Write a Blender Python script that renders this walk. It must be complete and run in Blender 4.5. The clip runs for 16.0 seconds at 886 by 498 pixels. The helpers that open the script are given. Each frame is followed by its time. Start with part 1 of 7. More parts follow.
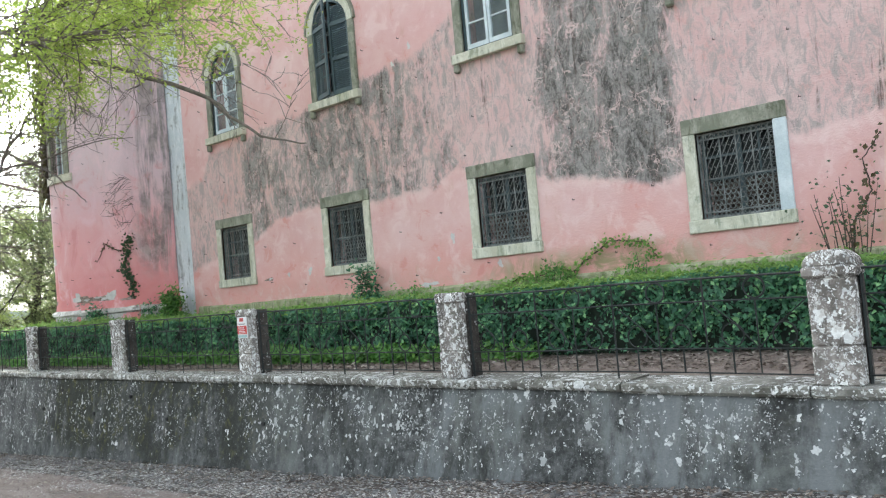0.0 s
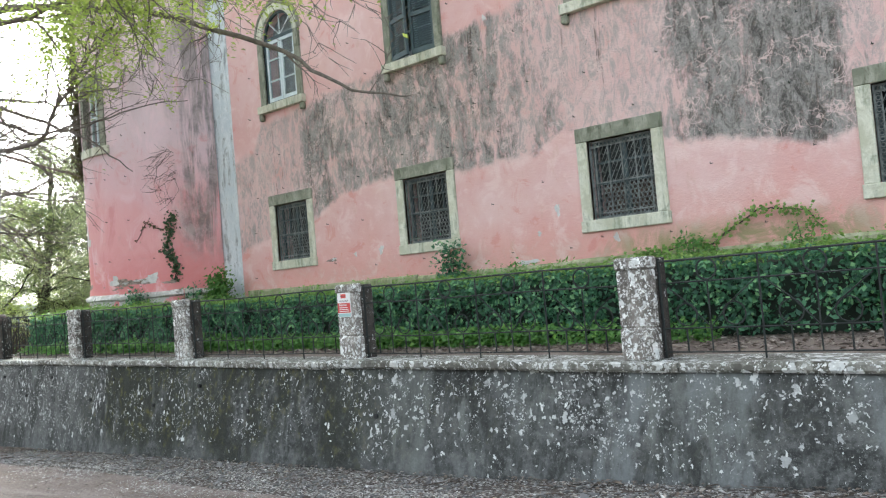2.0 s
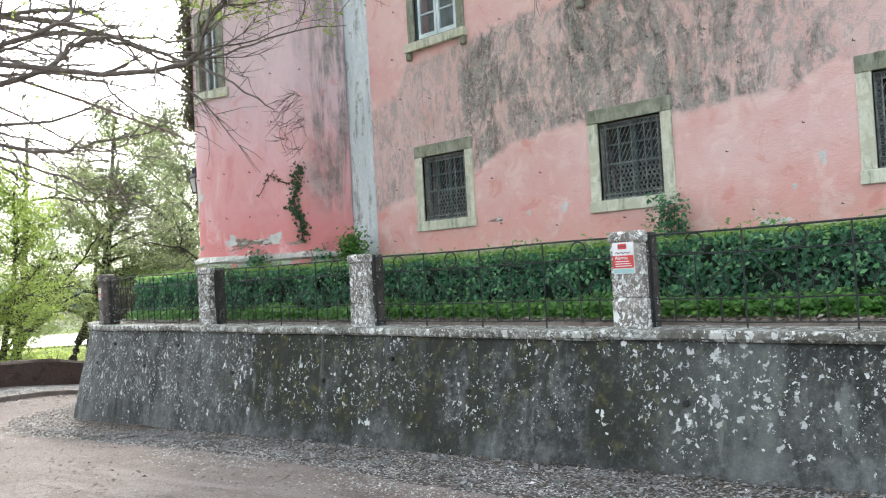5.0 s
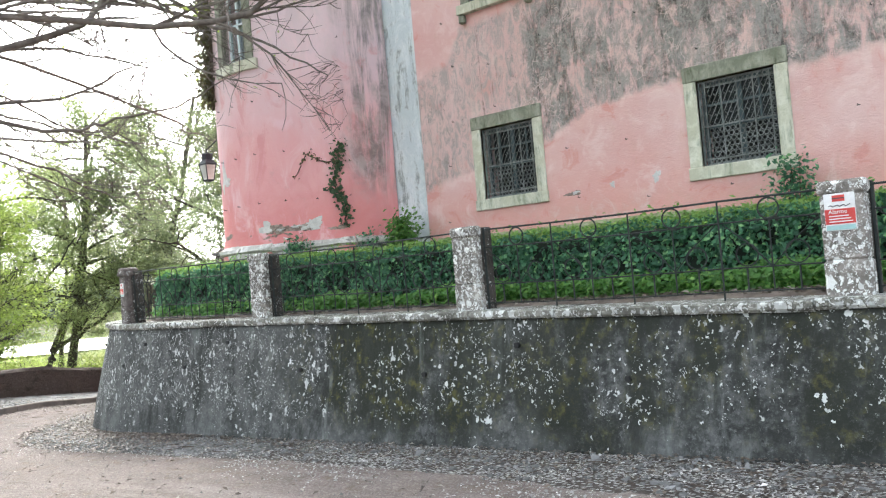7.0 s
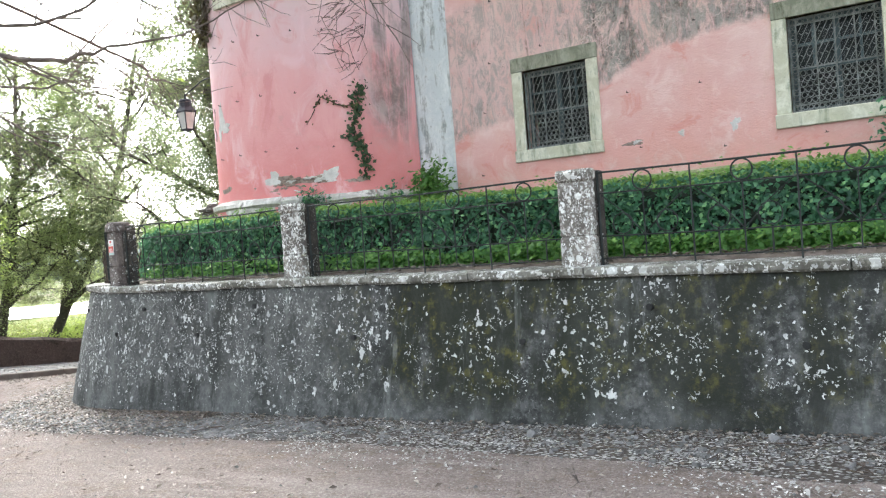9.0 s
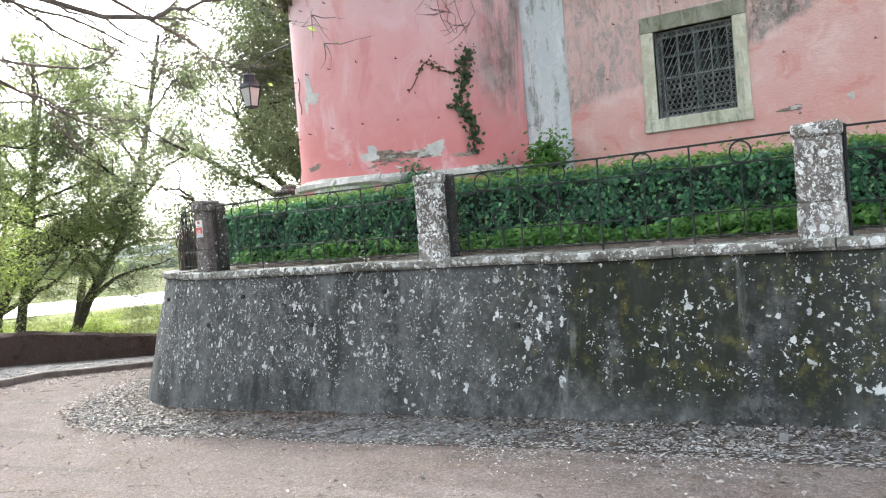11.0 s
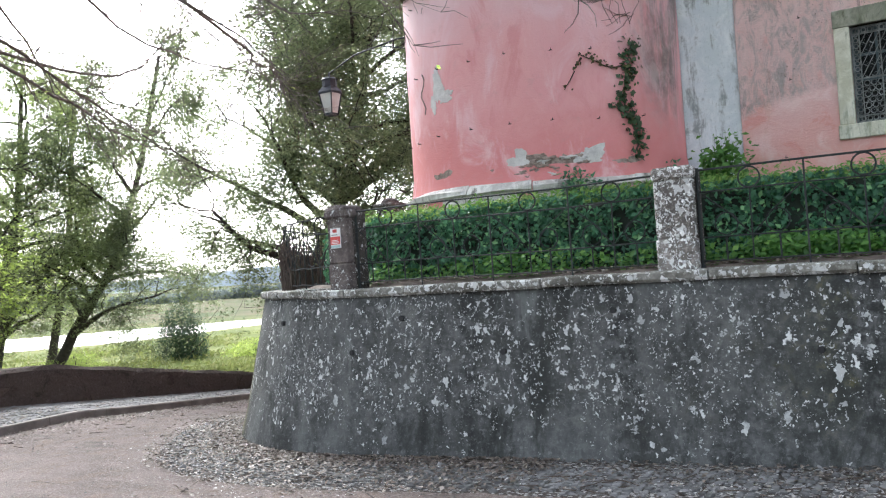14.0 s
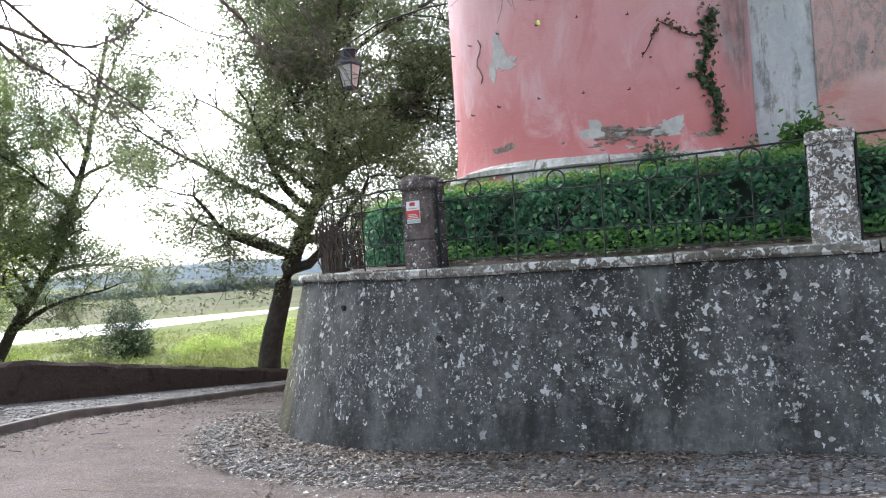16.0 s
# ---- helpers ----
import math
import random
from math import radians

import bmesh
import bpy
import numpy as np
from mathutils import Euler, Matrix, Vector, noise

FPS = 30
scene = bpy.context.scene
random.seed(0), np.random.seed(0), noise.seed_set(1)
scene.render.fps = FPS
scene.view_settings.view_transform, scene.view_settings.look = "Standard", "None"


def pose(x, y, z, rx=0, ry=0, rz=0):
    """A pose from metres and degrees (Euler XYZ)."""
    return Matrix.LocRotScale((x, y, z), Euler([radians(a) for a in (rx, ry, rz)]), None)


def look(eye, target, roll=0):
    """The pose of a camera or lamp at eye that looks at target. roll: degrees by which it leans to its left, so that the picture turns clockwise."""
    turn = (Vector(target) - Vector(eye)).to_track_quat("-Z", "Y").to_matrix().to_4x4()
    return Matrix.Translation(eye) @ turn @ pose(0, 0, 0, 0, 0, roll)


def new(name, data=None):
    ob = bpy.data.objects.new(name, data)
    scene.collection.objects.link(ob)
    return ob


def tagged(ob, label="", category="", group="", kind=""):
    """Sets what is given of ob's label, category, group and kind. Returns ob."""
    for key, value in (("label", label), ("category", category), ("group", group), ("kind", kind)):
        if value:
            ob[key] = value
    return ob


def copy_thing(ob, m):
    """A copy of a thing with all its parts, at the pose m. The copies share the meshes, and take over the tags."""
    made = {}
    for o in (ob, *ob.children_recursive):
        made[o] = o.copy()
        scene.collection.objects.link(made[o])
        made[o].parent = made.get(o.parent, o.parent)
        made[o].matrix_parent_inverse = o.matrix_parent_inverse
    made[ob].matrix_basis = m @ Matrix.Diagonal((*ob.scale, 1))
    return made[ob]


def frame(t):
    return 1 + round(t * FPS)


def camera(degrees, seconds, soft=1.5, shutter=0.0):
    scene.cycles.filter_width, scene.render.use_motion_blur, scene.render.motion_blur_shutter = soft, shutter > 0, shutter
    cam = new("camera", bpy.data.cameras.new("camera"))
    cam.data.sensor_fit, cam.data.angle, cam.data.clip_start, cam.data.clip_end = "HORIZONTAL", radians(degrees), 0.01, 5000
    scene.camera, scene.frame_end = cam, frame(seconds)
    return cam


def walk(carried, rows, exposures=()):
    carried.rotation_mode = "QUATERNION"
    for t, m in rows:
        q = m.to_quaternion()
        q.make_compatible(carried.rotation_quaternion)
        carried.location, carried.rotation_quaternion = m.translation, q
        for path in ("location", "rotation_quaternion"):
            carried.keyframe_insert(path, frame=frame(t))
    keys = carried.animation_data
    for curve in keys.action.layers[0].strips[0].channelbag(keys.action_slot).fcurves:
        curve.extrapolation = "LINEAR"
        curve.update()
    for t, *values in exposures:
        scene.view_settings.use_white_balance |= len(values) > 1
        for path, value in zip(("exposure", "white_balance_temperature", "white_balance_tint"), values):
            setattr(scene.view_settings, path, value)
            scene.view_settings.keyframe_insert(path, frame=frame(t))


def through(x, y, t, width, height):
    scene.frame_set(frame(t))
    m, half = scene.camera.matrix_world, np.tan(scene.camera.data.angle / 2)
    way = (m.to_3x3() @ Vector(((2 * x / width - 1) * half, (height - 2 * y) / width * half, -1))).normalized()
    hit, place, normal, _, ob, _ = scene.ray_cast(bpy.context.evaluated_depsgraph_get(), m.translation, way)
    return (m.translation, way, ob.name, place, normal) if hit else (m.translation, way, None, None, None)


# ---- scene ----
# camera and walk
cam = camera(55.9, 16.0, soft=1.2, shutter=0.0)
METRES, EYE, TILT, LEAN, TURN = 15.4, 1.6, 0.0, 0.0, 42.2
ROWS = [
    (0.0, 0.0, 0.0, 0.0, 0.23, 2.56, 5.08),
    (0.5, -0.0243, 0.023, -0.0008, 0.0, 2.49, 5.03),
    (1.0, -0.05, 0.0446, -0.0033, -0.69, 2.1, 4.92),
    (1.5, -0.0733, 0.0682, -0.0065, -0.98, 1.6, 4.99),
    (2.0, -0.0978, 0.0902, -0.0092, -0.18, 2.34, 4.83),
    (2.5, -0.1218, 0.113, -0.0104, 0.76, 3.35, 4.86),
    (3.0, -0.1452, 0.1371, -0.0104, 1.67, 3.81, 4.07),
    (3.5, -0.1712, 0.1584, -0.0132, 0.89, 3.02, 2.56),
    (4.0, -0.1964, 0.1803, -0.0163, 1.37, 2.11, 2.46),
    (4.5, -0.2232, 0.201, -0.0192, 1.5, 1.76, 2.64),
    (5.0, -0.2481, 0.2215, -0.0207, 1.7, 1.6, 3.24),
    (7.5, -0.3744, 0.3207, -0.0297, -2.22, 1.24, 4.98),
    (8.0, -0.3974, 0.343, -0.0298, -3.97, 1.0, 4.7),
    (8.5, -0.4216, 0.3629, -0.0309, -5.9, -0.23, 4.18),
    (9.0, -0.4445, 0.385, -0.0326, -6.1, -1.1, 4.37),
    (11.5, -0.5586, 0.487, -0.0411, -6.35, -1.38, 4.6),
    (12.0, -0.582, 0.5067, -0.0437, -6.02, -1.5, 4.26),
    (12.5, -0.6051, 0.5242, -0.0451, -5.75, -1.33, 4.15),
    (13.0, -0.6281, 0.5433, -0.0446, -5.25, -1.1, 4.23),
    (13.5, -0.6518, 0.5621, -0.0454, -6.75, 0.53, 4.35),
    (14.0, -0.6715, 0.5801, -0.0479, -9.5, 1.39, 3.79),
    (14.5, -0.693, 0.5971, -0.0497, -11.84, 1.62, 3.23),
    (15.0, -0.7145, 0.6141, -0.0503, -13.39, 1.65, 2.95),
    (15.5, -0.7342, 0.6325, -0.0508, -13.91, 1.37, 3.18),
    (16.0, -0.7566, 0.649, -0.0536, -14.6, 0.92, 3.7),
]
walk(cam, [(t, pose(0, 0, EYE, TILT, LEAN, TURN) @ pose(METRES * x, METRES * y, METRES * z, 90 + pitch, roll, yaw)) for t, x, y, z, yaw, pitch, roll in ROWS],
     [(0.0, 2.14, 6230, 4), (5.0, 2.28, 6230, 5), (9.0, 2.45, 6230, 6), (12.5, 2.15, 6130, 8), (14.5, 1.88, 5950, 9), (16.0, 1.75, 5880, 10)])

# daylight: bright hazy sky, low veiled sun beyond the trees
SUN_AZ, SUN_EL = radians(-56), radians(34)
world = bpy.data.worlds.new("sky")
scene.world = world
world.use_nodes = True
wn = world.node_tree
sky = wn.nodes.new("ShaderNodeTexSky")
sky.sky_type, sky.sun_disc = "NISHITA", False
sky.sun_elevation, sky.sun_rotation = SUN_EL, SUN_AZ
sky.air_density, sky.dust_density, sky.ozone_density = 1.0, 4.0, 1.0
hs = wn.nodes.new("ShaderNodeHueSaturation")
hs.inputs["Saturation"].default_value = 0.3
wn.links.new(sky.outputs[0], hs.inputs["Color"])
wn.links.new(hs.outputs[0], wn.nodes["Background"].inputs["Color"])
wn.nodes["Background"].inputs["Strength"].default_value = 0.15
sun_data = bpy.data.lights.new("sun", "SUN")
sun_data.energy, sun_data.angle, sun_data.color = 0.8, radians(12), (1.0, 0.93, 0.82)
sun = new("sun", sun_data)
sd = Vector((math.sin(SUN_AZ) * math.cos(SUN_EL), math.cos(SUN_AZ) * math.cos(SUN_EL), math.sin(SUN_EL)))
sun.matrix_world = look(tuple(sd * 60), (0, 0, 0))


# ---- material helpers ----
def mat(name, rough=0.8, metal=0.0):
    m = bpy.data.materials.new(name)
    m.use_nodes = True
    b = m.node_tree.nodes["Principled BSDF"]
    b.inputs["Roughness"].default_value = rough
    b.inputs["Metallic"].default_value = metal
    return m, m.node_tree, b


def setin(nt, sock, v):
    if hasattr(v, "is_linked"):
        nt.links.new(v, sock)
    elif isinstance(v, tuple):
        sock.default_value = (*v, 1) if len(v) == 3 and len(sock.default_value) == 4 else v
    else:
        sock.default_value = v


def position(nt):
    return nt.nodes.new("ShaderNodeNewGeometry").outputs["Position"]


def scaled(nt, vec, s):
    n = nt.nodes.new("ShaderNodeVectorMath")
    n.operation = "MULTIPLY"
    nt.links.new(vec, n.inputs[0])
    n.inputs[1].default_value = s
    return n.outputs[0]


def noise_of(nt, vec, scale, detail=5, rough=0.6, dist=0.0):
    n = nt.nodes.new("ShaderNodeTexNoise")
    nt.links.new(vec, n.inputs["Vector"])
    n.inputs["Scale"].default_value, n.inputs["Detail"].default_value = scale, detail
    n.inputs["Roughness"].default_value, n.inputs["Distortion"].default_value = rough, dist
    return n.outputs["Fac"]


def cells(nt, vec, scale, feature="F1", out="Distance", rand=1.0):
    n = nt.nodes.new("ShaderNodeTexVoronoi")
    n.feature = feature
    nt.links.new(vec, n.inputs["Vector"])
    n.inputs["Scale"].default_value, n.inputs["Randomness"].default_value = scale, rand
    return n.outputs[out]


def calc(nt, op, a, b=0.0, c=None, clamp=False):
    n = nt.nodes.new("ShaderNodeMath")
    n.operation, n.use_clamp = op, clamp
    setin(nt, n.inputs[0], a), setin(nt, n.inputs[1], b)
    if c is not None:
        setin(nt, n.inputs[2], c)
    return n.outputs[0]


def span(nt, v, a, b, lo=0.0, hi=1.0):
    n = nt.nodes.new("ShaderNodeMapRange")
    n.interpolation_type = "SMOOTHSTEP"
    setin(nt, n.inputs["Value"], v)
    for key, val in (("From Min", a), ("From Max", b), ("To Min", lo), ("To Max", hi)):
        setin(nt, n.inputs[key], val)
    return n.outputs[0]


def mix(nt, f, a, b, mode="MIX"):
    n = nt.nodes.new("ShaderNodeMix")
    n.data_type, n.blend_type = "RGBA", mode
    setin(nt, n.inputs[0], f), setin(nt, n.inputs[6], a), setin(nt, n.inputs[7], b)
    return n.outputs[2]


def line_of(nt, v, pts):
    """A polyline v -> value by a grey ramp; pts as (v, value) rising in v."""
    a, b = pts[0][0], pts[-1][0]
    lo, hi = min(p[1] for p in pts), max(p[1] for p in pts)
    n = nt.nodes.new("ShaderNodeValToRGB")
    n.color_ramp.interpolation = "LINEAR"
    f = nt.nodes.new("ShaderNodeMapRange")
    nt.links.new(v, f.inputs["Value"])
    f.inputs["From Min"].default_value, f.inputs["From Max"].default_value = a, b
    nt.links.new(f.outputs[0], n.inputs[0])
    els = n.color_ramp.elements
    while len(els) < len(pts):
        els.new(0.5)
    for e, (x, y) in zip(els, pts):
        e.position = (x - a) / (b - a)
        g = (y - lo) / (hi - lo)
        e.color = (g, g, g, 1)
    return calc(nt, "MULTIPLY_ADD", n.outputs[0], hi - lo, lo)


def bump(nt, bsdf, h, strength=0.4, dist=0.01):
    n = nt.nodes.new("ShaderNodeBump")
    n.inputs["Strength"].default_value, n.inputs["Distance"].default_value = strength, dist
    nt.links.new(h, n.inputs["Height"])
    nt.links.new(n.outputs[0], bsdf.inputs["Normal"])


def xyz(nt, vec):
    n = nt.nodes.new("ShaderNodeSeparateXYZ")
    nt.links.new(vec, n.inputs[0])
    return n.outputs


def simple(name, a, b, scale=6.0, rough=0.8, metal=0.0, fine=60.0, bumpy=0.3, dist=0.004, per_object=0.0):
    m, nt, bs = mat(name, rough, metal)
    p = position(nt)
    f = span(nt, noise_of(nt, p, scale), 0.35, 0.68)
    g = noise_of(nt, p, fine, 3)
    c = mix(nt, f, a, b)
    c = mix(nt, 0.35, c, mix(nt, g, tuple(v * 0.55 for v in a), tuple(min(1, v * 1.3) for v in b)))
    if per_object:
        o = nt.nodes.new("ShaderNodeObjectInfo")
        c = mix(nt, calc(nt, "MULTIPLY", o.outputs["Random"], per_object), c, tuple(v * 0.45 for v in a))
    nt.links.new(c, bs.inputs["Base Color"])
    bump(nt, bs, g, bumpy, dist)
    return m


# ---- materials ----
def stucco():
    """Pink limewash, greyed by rain and mould above, with drips, scars and blotches."""
    m, nt, bs = mat("pink_limewash", 0.9)
    p = position(nt)
    s = xyz(nt, p)
    n1 = noise_of(nt, p, 0.9, 6, 0.65)
    n2 = noise_of(nt, p, 7.0, 5, 0.6)
    n3_ = noise_of(nt, p, 2.6, 6, 0.7, 0.6)
    fine = noise_of(nt, p, 55.0, 4)
    speck = noise_of(nt, p, 26.0, 6, 0.8, 0.4)
    pink = mix(nt, span(nt, n1, 0.3, 0.7), (0.71, 0.425, 0.405), (0.76, 0.525, 0.505))
    low = span(nt, calc(nt, "ADD", s[2], calc(nt, "MULTIPLY", n1, 1.2)), 2.2, 3.4)
    pink = mix(nt, low, mix(nt, n2, (0.70, 0.345, 0.305), (0.745, 0.42, 0.38)), pink)
    pink = mix(nt, calc(nt, "MULTIPLY", span(nt, n3_, 0.5, 0.66), 0.65), pink, (0.81, 0.60, 0.575))
    pink = mix(nt, calc(nt, "MULTIPLY", span(nt, n3_, 0.44, 0.32), 0.6), pink, (0.66, 0.27, 0.225))
    pink = mix(nt, calc(nt, "MULTIPLY", span(nt, noise_of(nt, scaled(nt, p, (1.5, 1.5, 0.5)), 2.6, 6, 0.7), 0.58, 0.75), 0.6), pink, (0.60, 0.36, 0.27))
    pink = mix(nt, calc(nt, "MULTIPLY", span(nt, speck, 0.62, 0.72), 0.35), pink, (0.46, 0.30, 0.27))
    # weathered field between a lower and an upper line
    streak = noise_of(nt, scaled(nt, p, (1.0, 1.0, 0.30)), 2.0, 9, 0.74, 0.7)
    thin = noise_of(nt, scaled(nt, p, (1.0, 1.0, 0.42)), 8.0, 8, 0.78, 1.0)
    blotch = noise_of(nt, scaled(nt, p, (1.0, 1.0, 0.75)), 4.0, 9, 0.78, 1.4)
    drip = noise_of(nt, scaled(nt, p, (1.0, 1.0, 0.07)), 5.5, 5, 0.7, 0.3)
    wob = calc(nt, "MULTIPLY_ADD", noise_of(nt, p, 2.4, 7, 0.7), 0.7, -0.35)
    lower = line_of(nt, s[0], [(-17.5, 2.6), (-16.0, 2.3), (-14.9, 2.55), (-13.5, 2.75), (-12.8, 3.1), (-11.6, 3.2), (-9.9, 3.05), (-8.7, 3.1), (-8.2, 3.35), (-7.0, 2.95), (-6.0, 2.85), (-5.0, 2.62), (-3.2, 2.9), (-1.5, 3.1), (1.0, 2.6)])
    upper = line_of(nt, s[0], [(-17.5, 3.8), (-15.2, 4.3), (-14.9, 4.75), (-12.9, 4.95), (-11.5, 5.0), (-10.2, 5.2), (-8.9, 5.32), (-8.1, 5.75), (-7.2, 5.9), (-6.6, 6.6), (-5.0, 7.2), (1.0, 8.0)])
    zz = calc(nt, "MULTIPLY_ADD", wob, 0.40, s[2])
    ragged = calc(nt, "MULTIPLY_ADD", thin, 0.45, calc(nt, "MULTIPLY_ADD", wob, 0.45, calc(nt, "ADD", s[2], -0.22)))
    inside = calc(nt, "MULTIPLY", span(nt, calc(nt, "SUBTRACT", zz, lower), -0.03, 0.10), span(nt, calc(nt, "SUBTRACT", upper, ragged), -0.03, 0.10))
    dens = line_of(nt, s[0], [(-17.5, 0.2), (-16.6, 0.75), (-15.8, 0.66), (-15.4, 0.62), (-15.0, 0.42), (-14.3, 0.5), (-13.4, 0.76), (-12.0, 0.76), (-9.6, 0.78), (-8.4, 0.66), (-7.7, 0.36), (-6.9, 0.42), (-6.4, 0.86), (-4.8, 0.92), (-4.3, 0.42), (-2.6, 0.55), (1.0, 0.75)])
    field = calc(nt, "MULTIPLY_ADD", thin, 0.30, calc(nt, "MULTIPLY_ADD", streak, 0.65, calc(nt, "MULTIPLY", blotch, 0.35)))
    amount = span(nt, calc(nt, "ADD", field, calc(nt, "MULTIPLY_ADD", dens, 0.5, -0.40)), 0.55, 0.68)
    grey = mix(nt, span(nt, thin, 0.36, 0.62), (0.066, 0.062, 0.056), (0.33, 0.308, 0.29))
    grey = mix(nt, calc(nt, "MULTIPLY", span(nt, speck, 0.52, 0.62), 0.55), grey, (0.46, 0.39, 0.37))
    grey = mix(nt, calc(nt, "MULTIPLY", span(nt, speck, 0.45, 0.37), 0.65), grey, (0.05, 0.046, 0.042))
    grey = mix(nt, calc(nt, "MULTIPLY", span(nt, n1, 0.55, 0.7), 0.3), grey, (0.17, 0.19, 0.165))
    grey = mix(nt, calc(nt, "MULTIPLY", span(nt, blotch, 0.56, 0.68), 0.55), grey, (0.27, 0.195, 0.155))
    veil = mix(nt, span(nt, thin, 0.42, 0.62), mix(nt, 0.3, pink, (0.56, 0.46, 0.44)), (0.43, 0.365, 0.345))
    col = mix(nt, inside, pink, mix(nt, amount, veil, grey))
    rim = calc(nt, "MULTIPLY", span(nt, calc(nt, "SUBTRACT", zz, lower), -0.16, -0.02), span(nt, calc(nt, "SUBTRACT", zz, lower), 0.10, 0.0))
    col = mix(nt, calc(nt, "MULTIPLY", rim, calc(nt, "MULTIPLY", span(nt, n3_, 0.42, 0.56), 0.6)), col, (0.80, 0.60, 0.57))
    # dark drips running down the field
    run = calc(nt, "MULTIPLY", span(nt, drip, 0.60, 0.68), calc(nt, "MULTIPLY", inside, span(nt, blotch, 0.40, 0.55)))
    col = mix(nt, calc(nt, "MULTIPLY", run, 0.8), col, (0.085, 0.065, 0.055))
    # pale branching scars where creepers were torn off
    jit = nt.nodes.new("ShaderNodeTexNoise")
    nt.links.new(p, jit.inputs["Vector"])
    jit.inputs["Scale"].default_value, jit.inputs["Detail"].default_value = 2.2, 5
    add = nt.nodes.new("ShaderNodeVectorMath")
    add.operation = "ADD"
    nt.links.new(p, add.inputs[0])
    nt.links.new(scaled(nt, jit.outputs["Color"], (0.8, 0.8, 0.8)), add.inputs[1])
    for sc, wd, lo in ((1.5, 0.035, 0.52), (3.6, 0.030, 0.50), (8.0, 0.045, 0.47)):
        scr = cells(nt, scaled(nt, add.outputs[0], (1.0, 1.0, 0.6)), sc, "DISTANCE_TO_EDGE")
        k = calc(nt, "MULTIPLY", span(nt, scr, wd, 0.004), calc(nt, "MULTIPLY", inside, span(nt, n3_, lo, lo + 0.12)))
        col = mix(nt, calc(nt, "MULTIPLY", k, 0.8), col, mix(nt, thin, (0.66, 0.46, 0.43), (0.70, 0.57, 0.54)))
    fl = cells(nt, p, 30.0)
    col = mix(nt, calc(nt, "MULTIPLY", calc(nt, "MULTIPLY", span(nt, fl, 0.24, 0.12), inside), span(nt, blotch, 0.54, 0.62)), col, (0.085, 0.075, 0.068))
    damp = line_of(nt, s[0], [(-16.0, 0.1), (-8.0, 0.12), (-7.2, 0.9), (-4.9, 0.9), (-4.2, 0.2), (0.0, 0.5)])
    col = mix(nt, calc(nt, "MULTIPLY", damp, span(nt, s[2], 2.05, 1.72)), col, mix(nt, span(nt, n3_, 0.40, 0.58), col, (0.30, 0.27, 0.13)))
    nt.links.new(col, bs.inputs["Base Color"])
    bump(nt, bs, calc(nt, "ADD", fine, calc(nt, "MULTIPLY_ADD", speck, 1.5, calc(nt, "MULTIPLY", blotch, 2.5))), 0.6, 0.010)
    return m


def tower_stucco():
    """The round corner's limewash: paler mauve above, redder at the foot, green damp near the pilaster."""
    m, nt, bs = mat("pink_limewash_round", 0.85)
    p = position(nt)
    s = xyz(nt, p)
    n1 = noise_of(nt, p, 0.9, 7, 0.68, 0.5)
    n2 = noise_of(nt, p, 5.0, 7, 0.7, 0.5)
    n4 = noise_of(nt, scaled(nt, p, (1.0, 1.0, 0.5)), 2.2, 6, 0.68, 0.8)
    fine = noise_of(nt, p, 60.0, 4)
    speck = noise_of(nt, p, 22.0, 6, 0.8)
    h = calc(nt, "MULTIPLY_ADD", n1, 1.9, calc(nt, "ADD", s[2], -0.95))
    col = mix(nt, span(nt, h, 1.9, 3.0), (0.66, 0.235, 0.235), (0.74, 0.375, 0.385))
    col = mix(nt, span(nt, h, 2.9, 4.2), col, (0.755, 0.49, 0.52))
    col = mix(nt, span(nt, h, 3.6, 5.0), col, (0.68, 0.53, 0.56))
    col = mix(nt, calc(nt, "MULTIPLY", span(nt, n4, 0.50, 0.68), 0.6), col, (0.80, 0.57, 0.61))
    col = mix(nt, calc(nt, "MULTIPLY", span(nt, n4, 0.46, 0.34), 0.55), col, (0.645, 0.26, 0.26))
    col = mix(nt, calc(nt, "MULTIPLY", span(nt, n2, 0.56, 0.72), 0.35), col, (0.56, 0.33, 0.32))
    col = mix(nt, calc(nt, "MULTIPLY", span(nt, speck, 0.62, 0.74), 0.3), col, (0.84, 0.66, 0.66))
    streak = noise_of(nt, scaled(nt, p, (1.0, 1.0, 0.14)), 4.0, 7, 0.7, 0.4)
    near = calc(nt, "MULTIPLY", span(nt, calc(nt, "MULTIPLY_ADD", n1, 0.5, s[0]), -16.52, -16.32), span(nt, calc(nt, "ADD", s[2], n1), 2.7, 3.4))
    damp = mix(nt, span(nt, n2, 0.4, 0.62), (0.13, 0.135, 0.125), (0.34, 0.30, 0.285))
    col = mix(nt, calc(nt, "MULTIPLY", calc(nt, "MULTIPLY", near, 0.8), span(nt, streak, 0.38, 0.56)), col, damp)
    up = calc(nt, "MULTIPLY", span(nt, s[2], 4.6, 7.0), span(nt, streak, 0.45, 0.62))
    col = mix(nt, calc(nt, "MULTIPLY", up, 0.6), col, (0.30, 0.25, 0.24))
    nt.links.new(col, bs.inputs["Base Color"])
    bump(nt, bs, calc(nt, "ADD", fine, calc(nt, "MULTIPLY", n2, 3.0)), 0.5, 0.009)
    return m


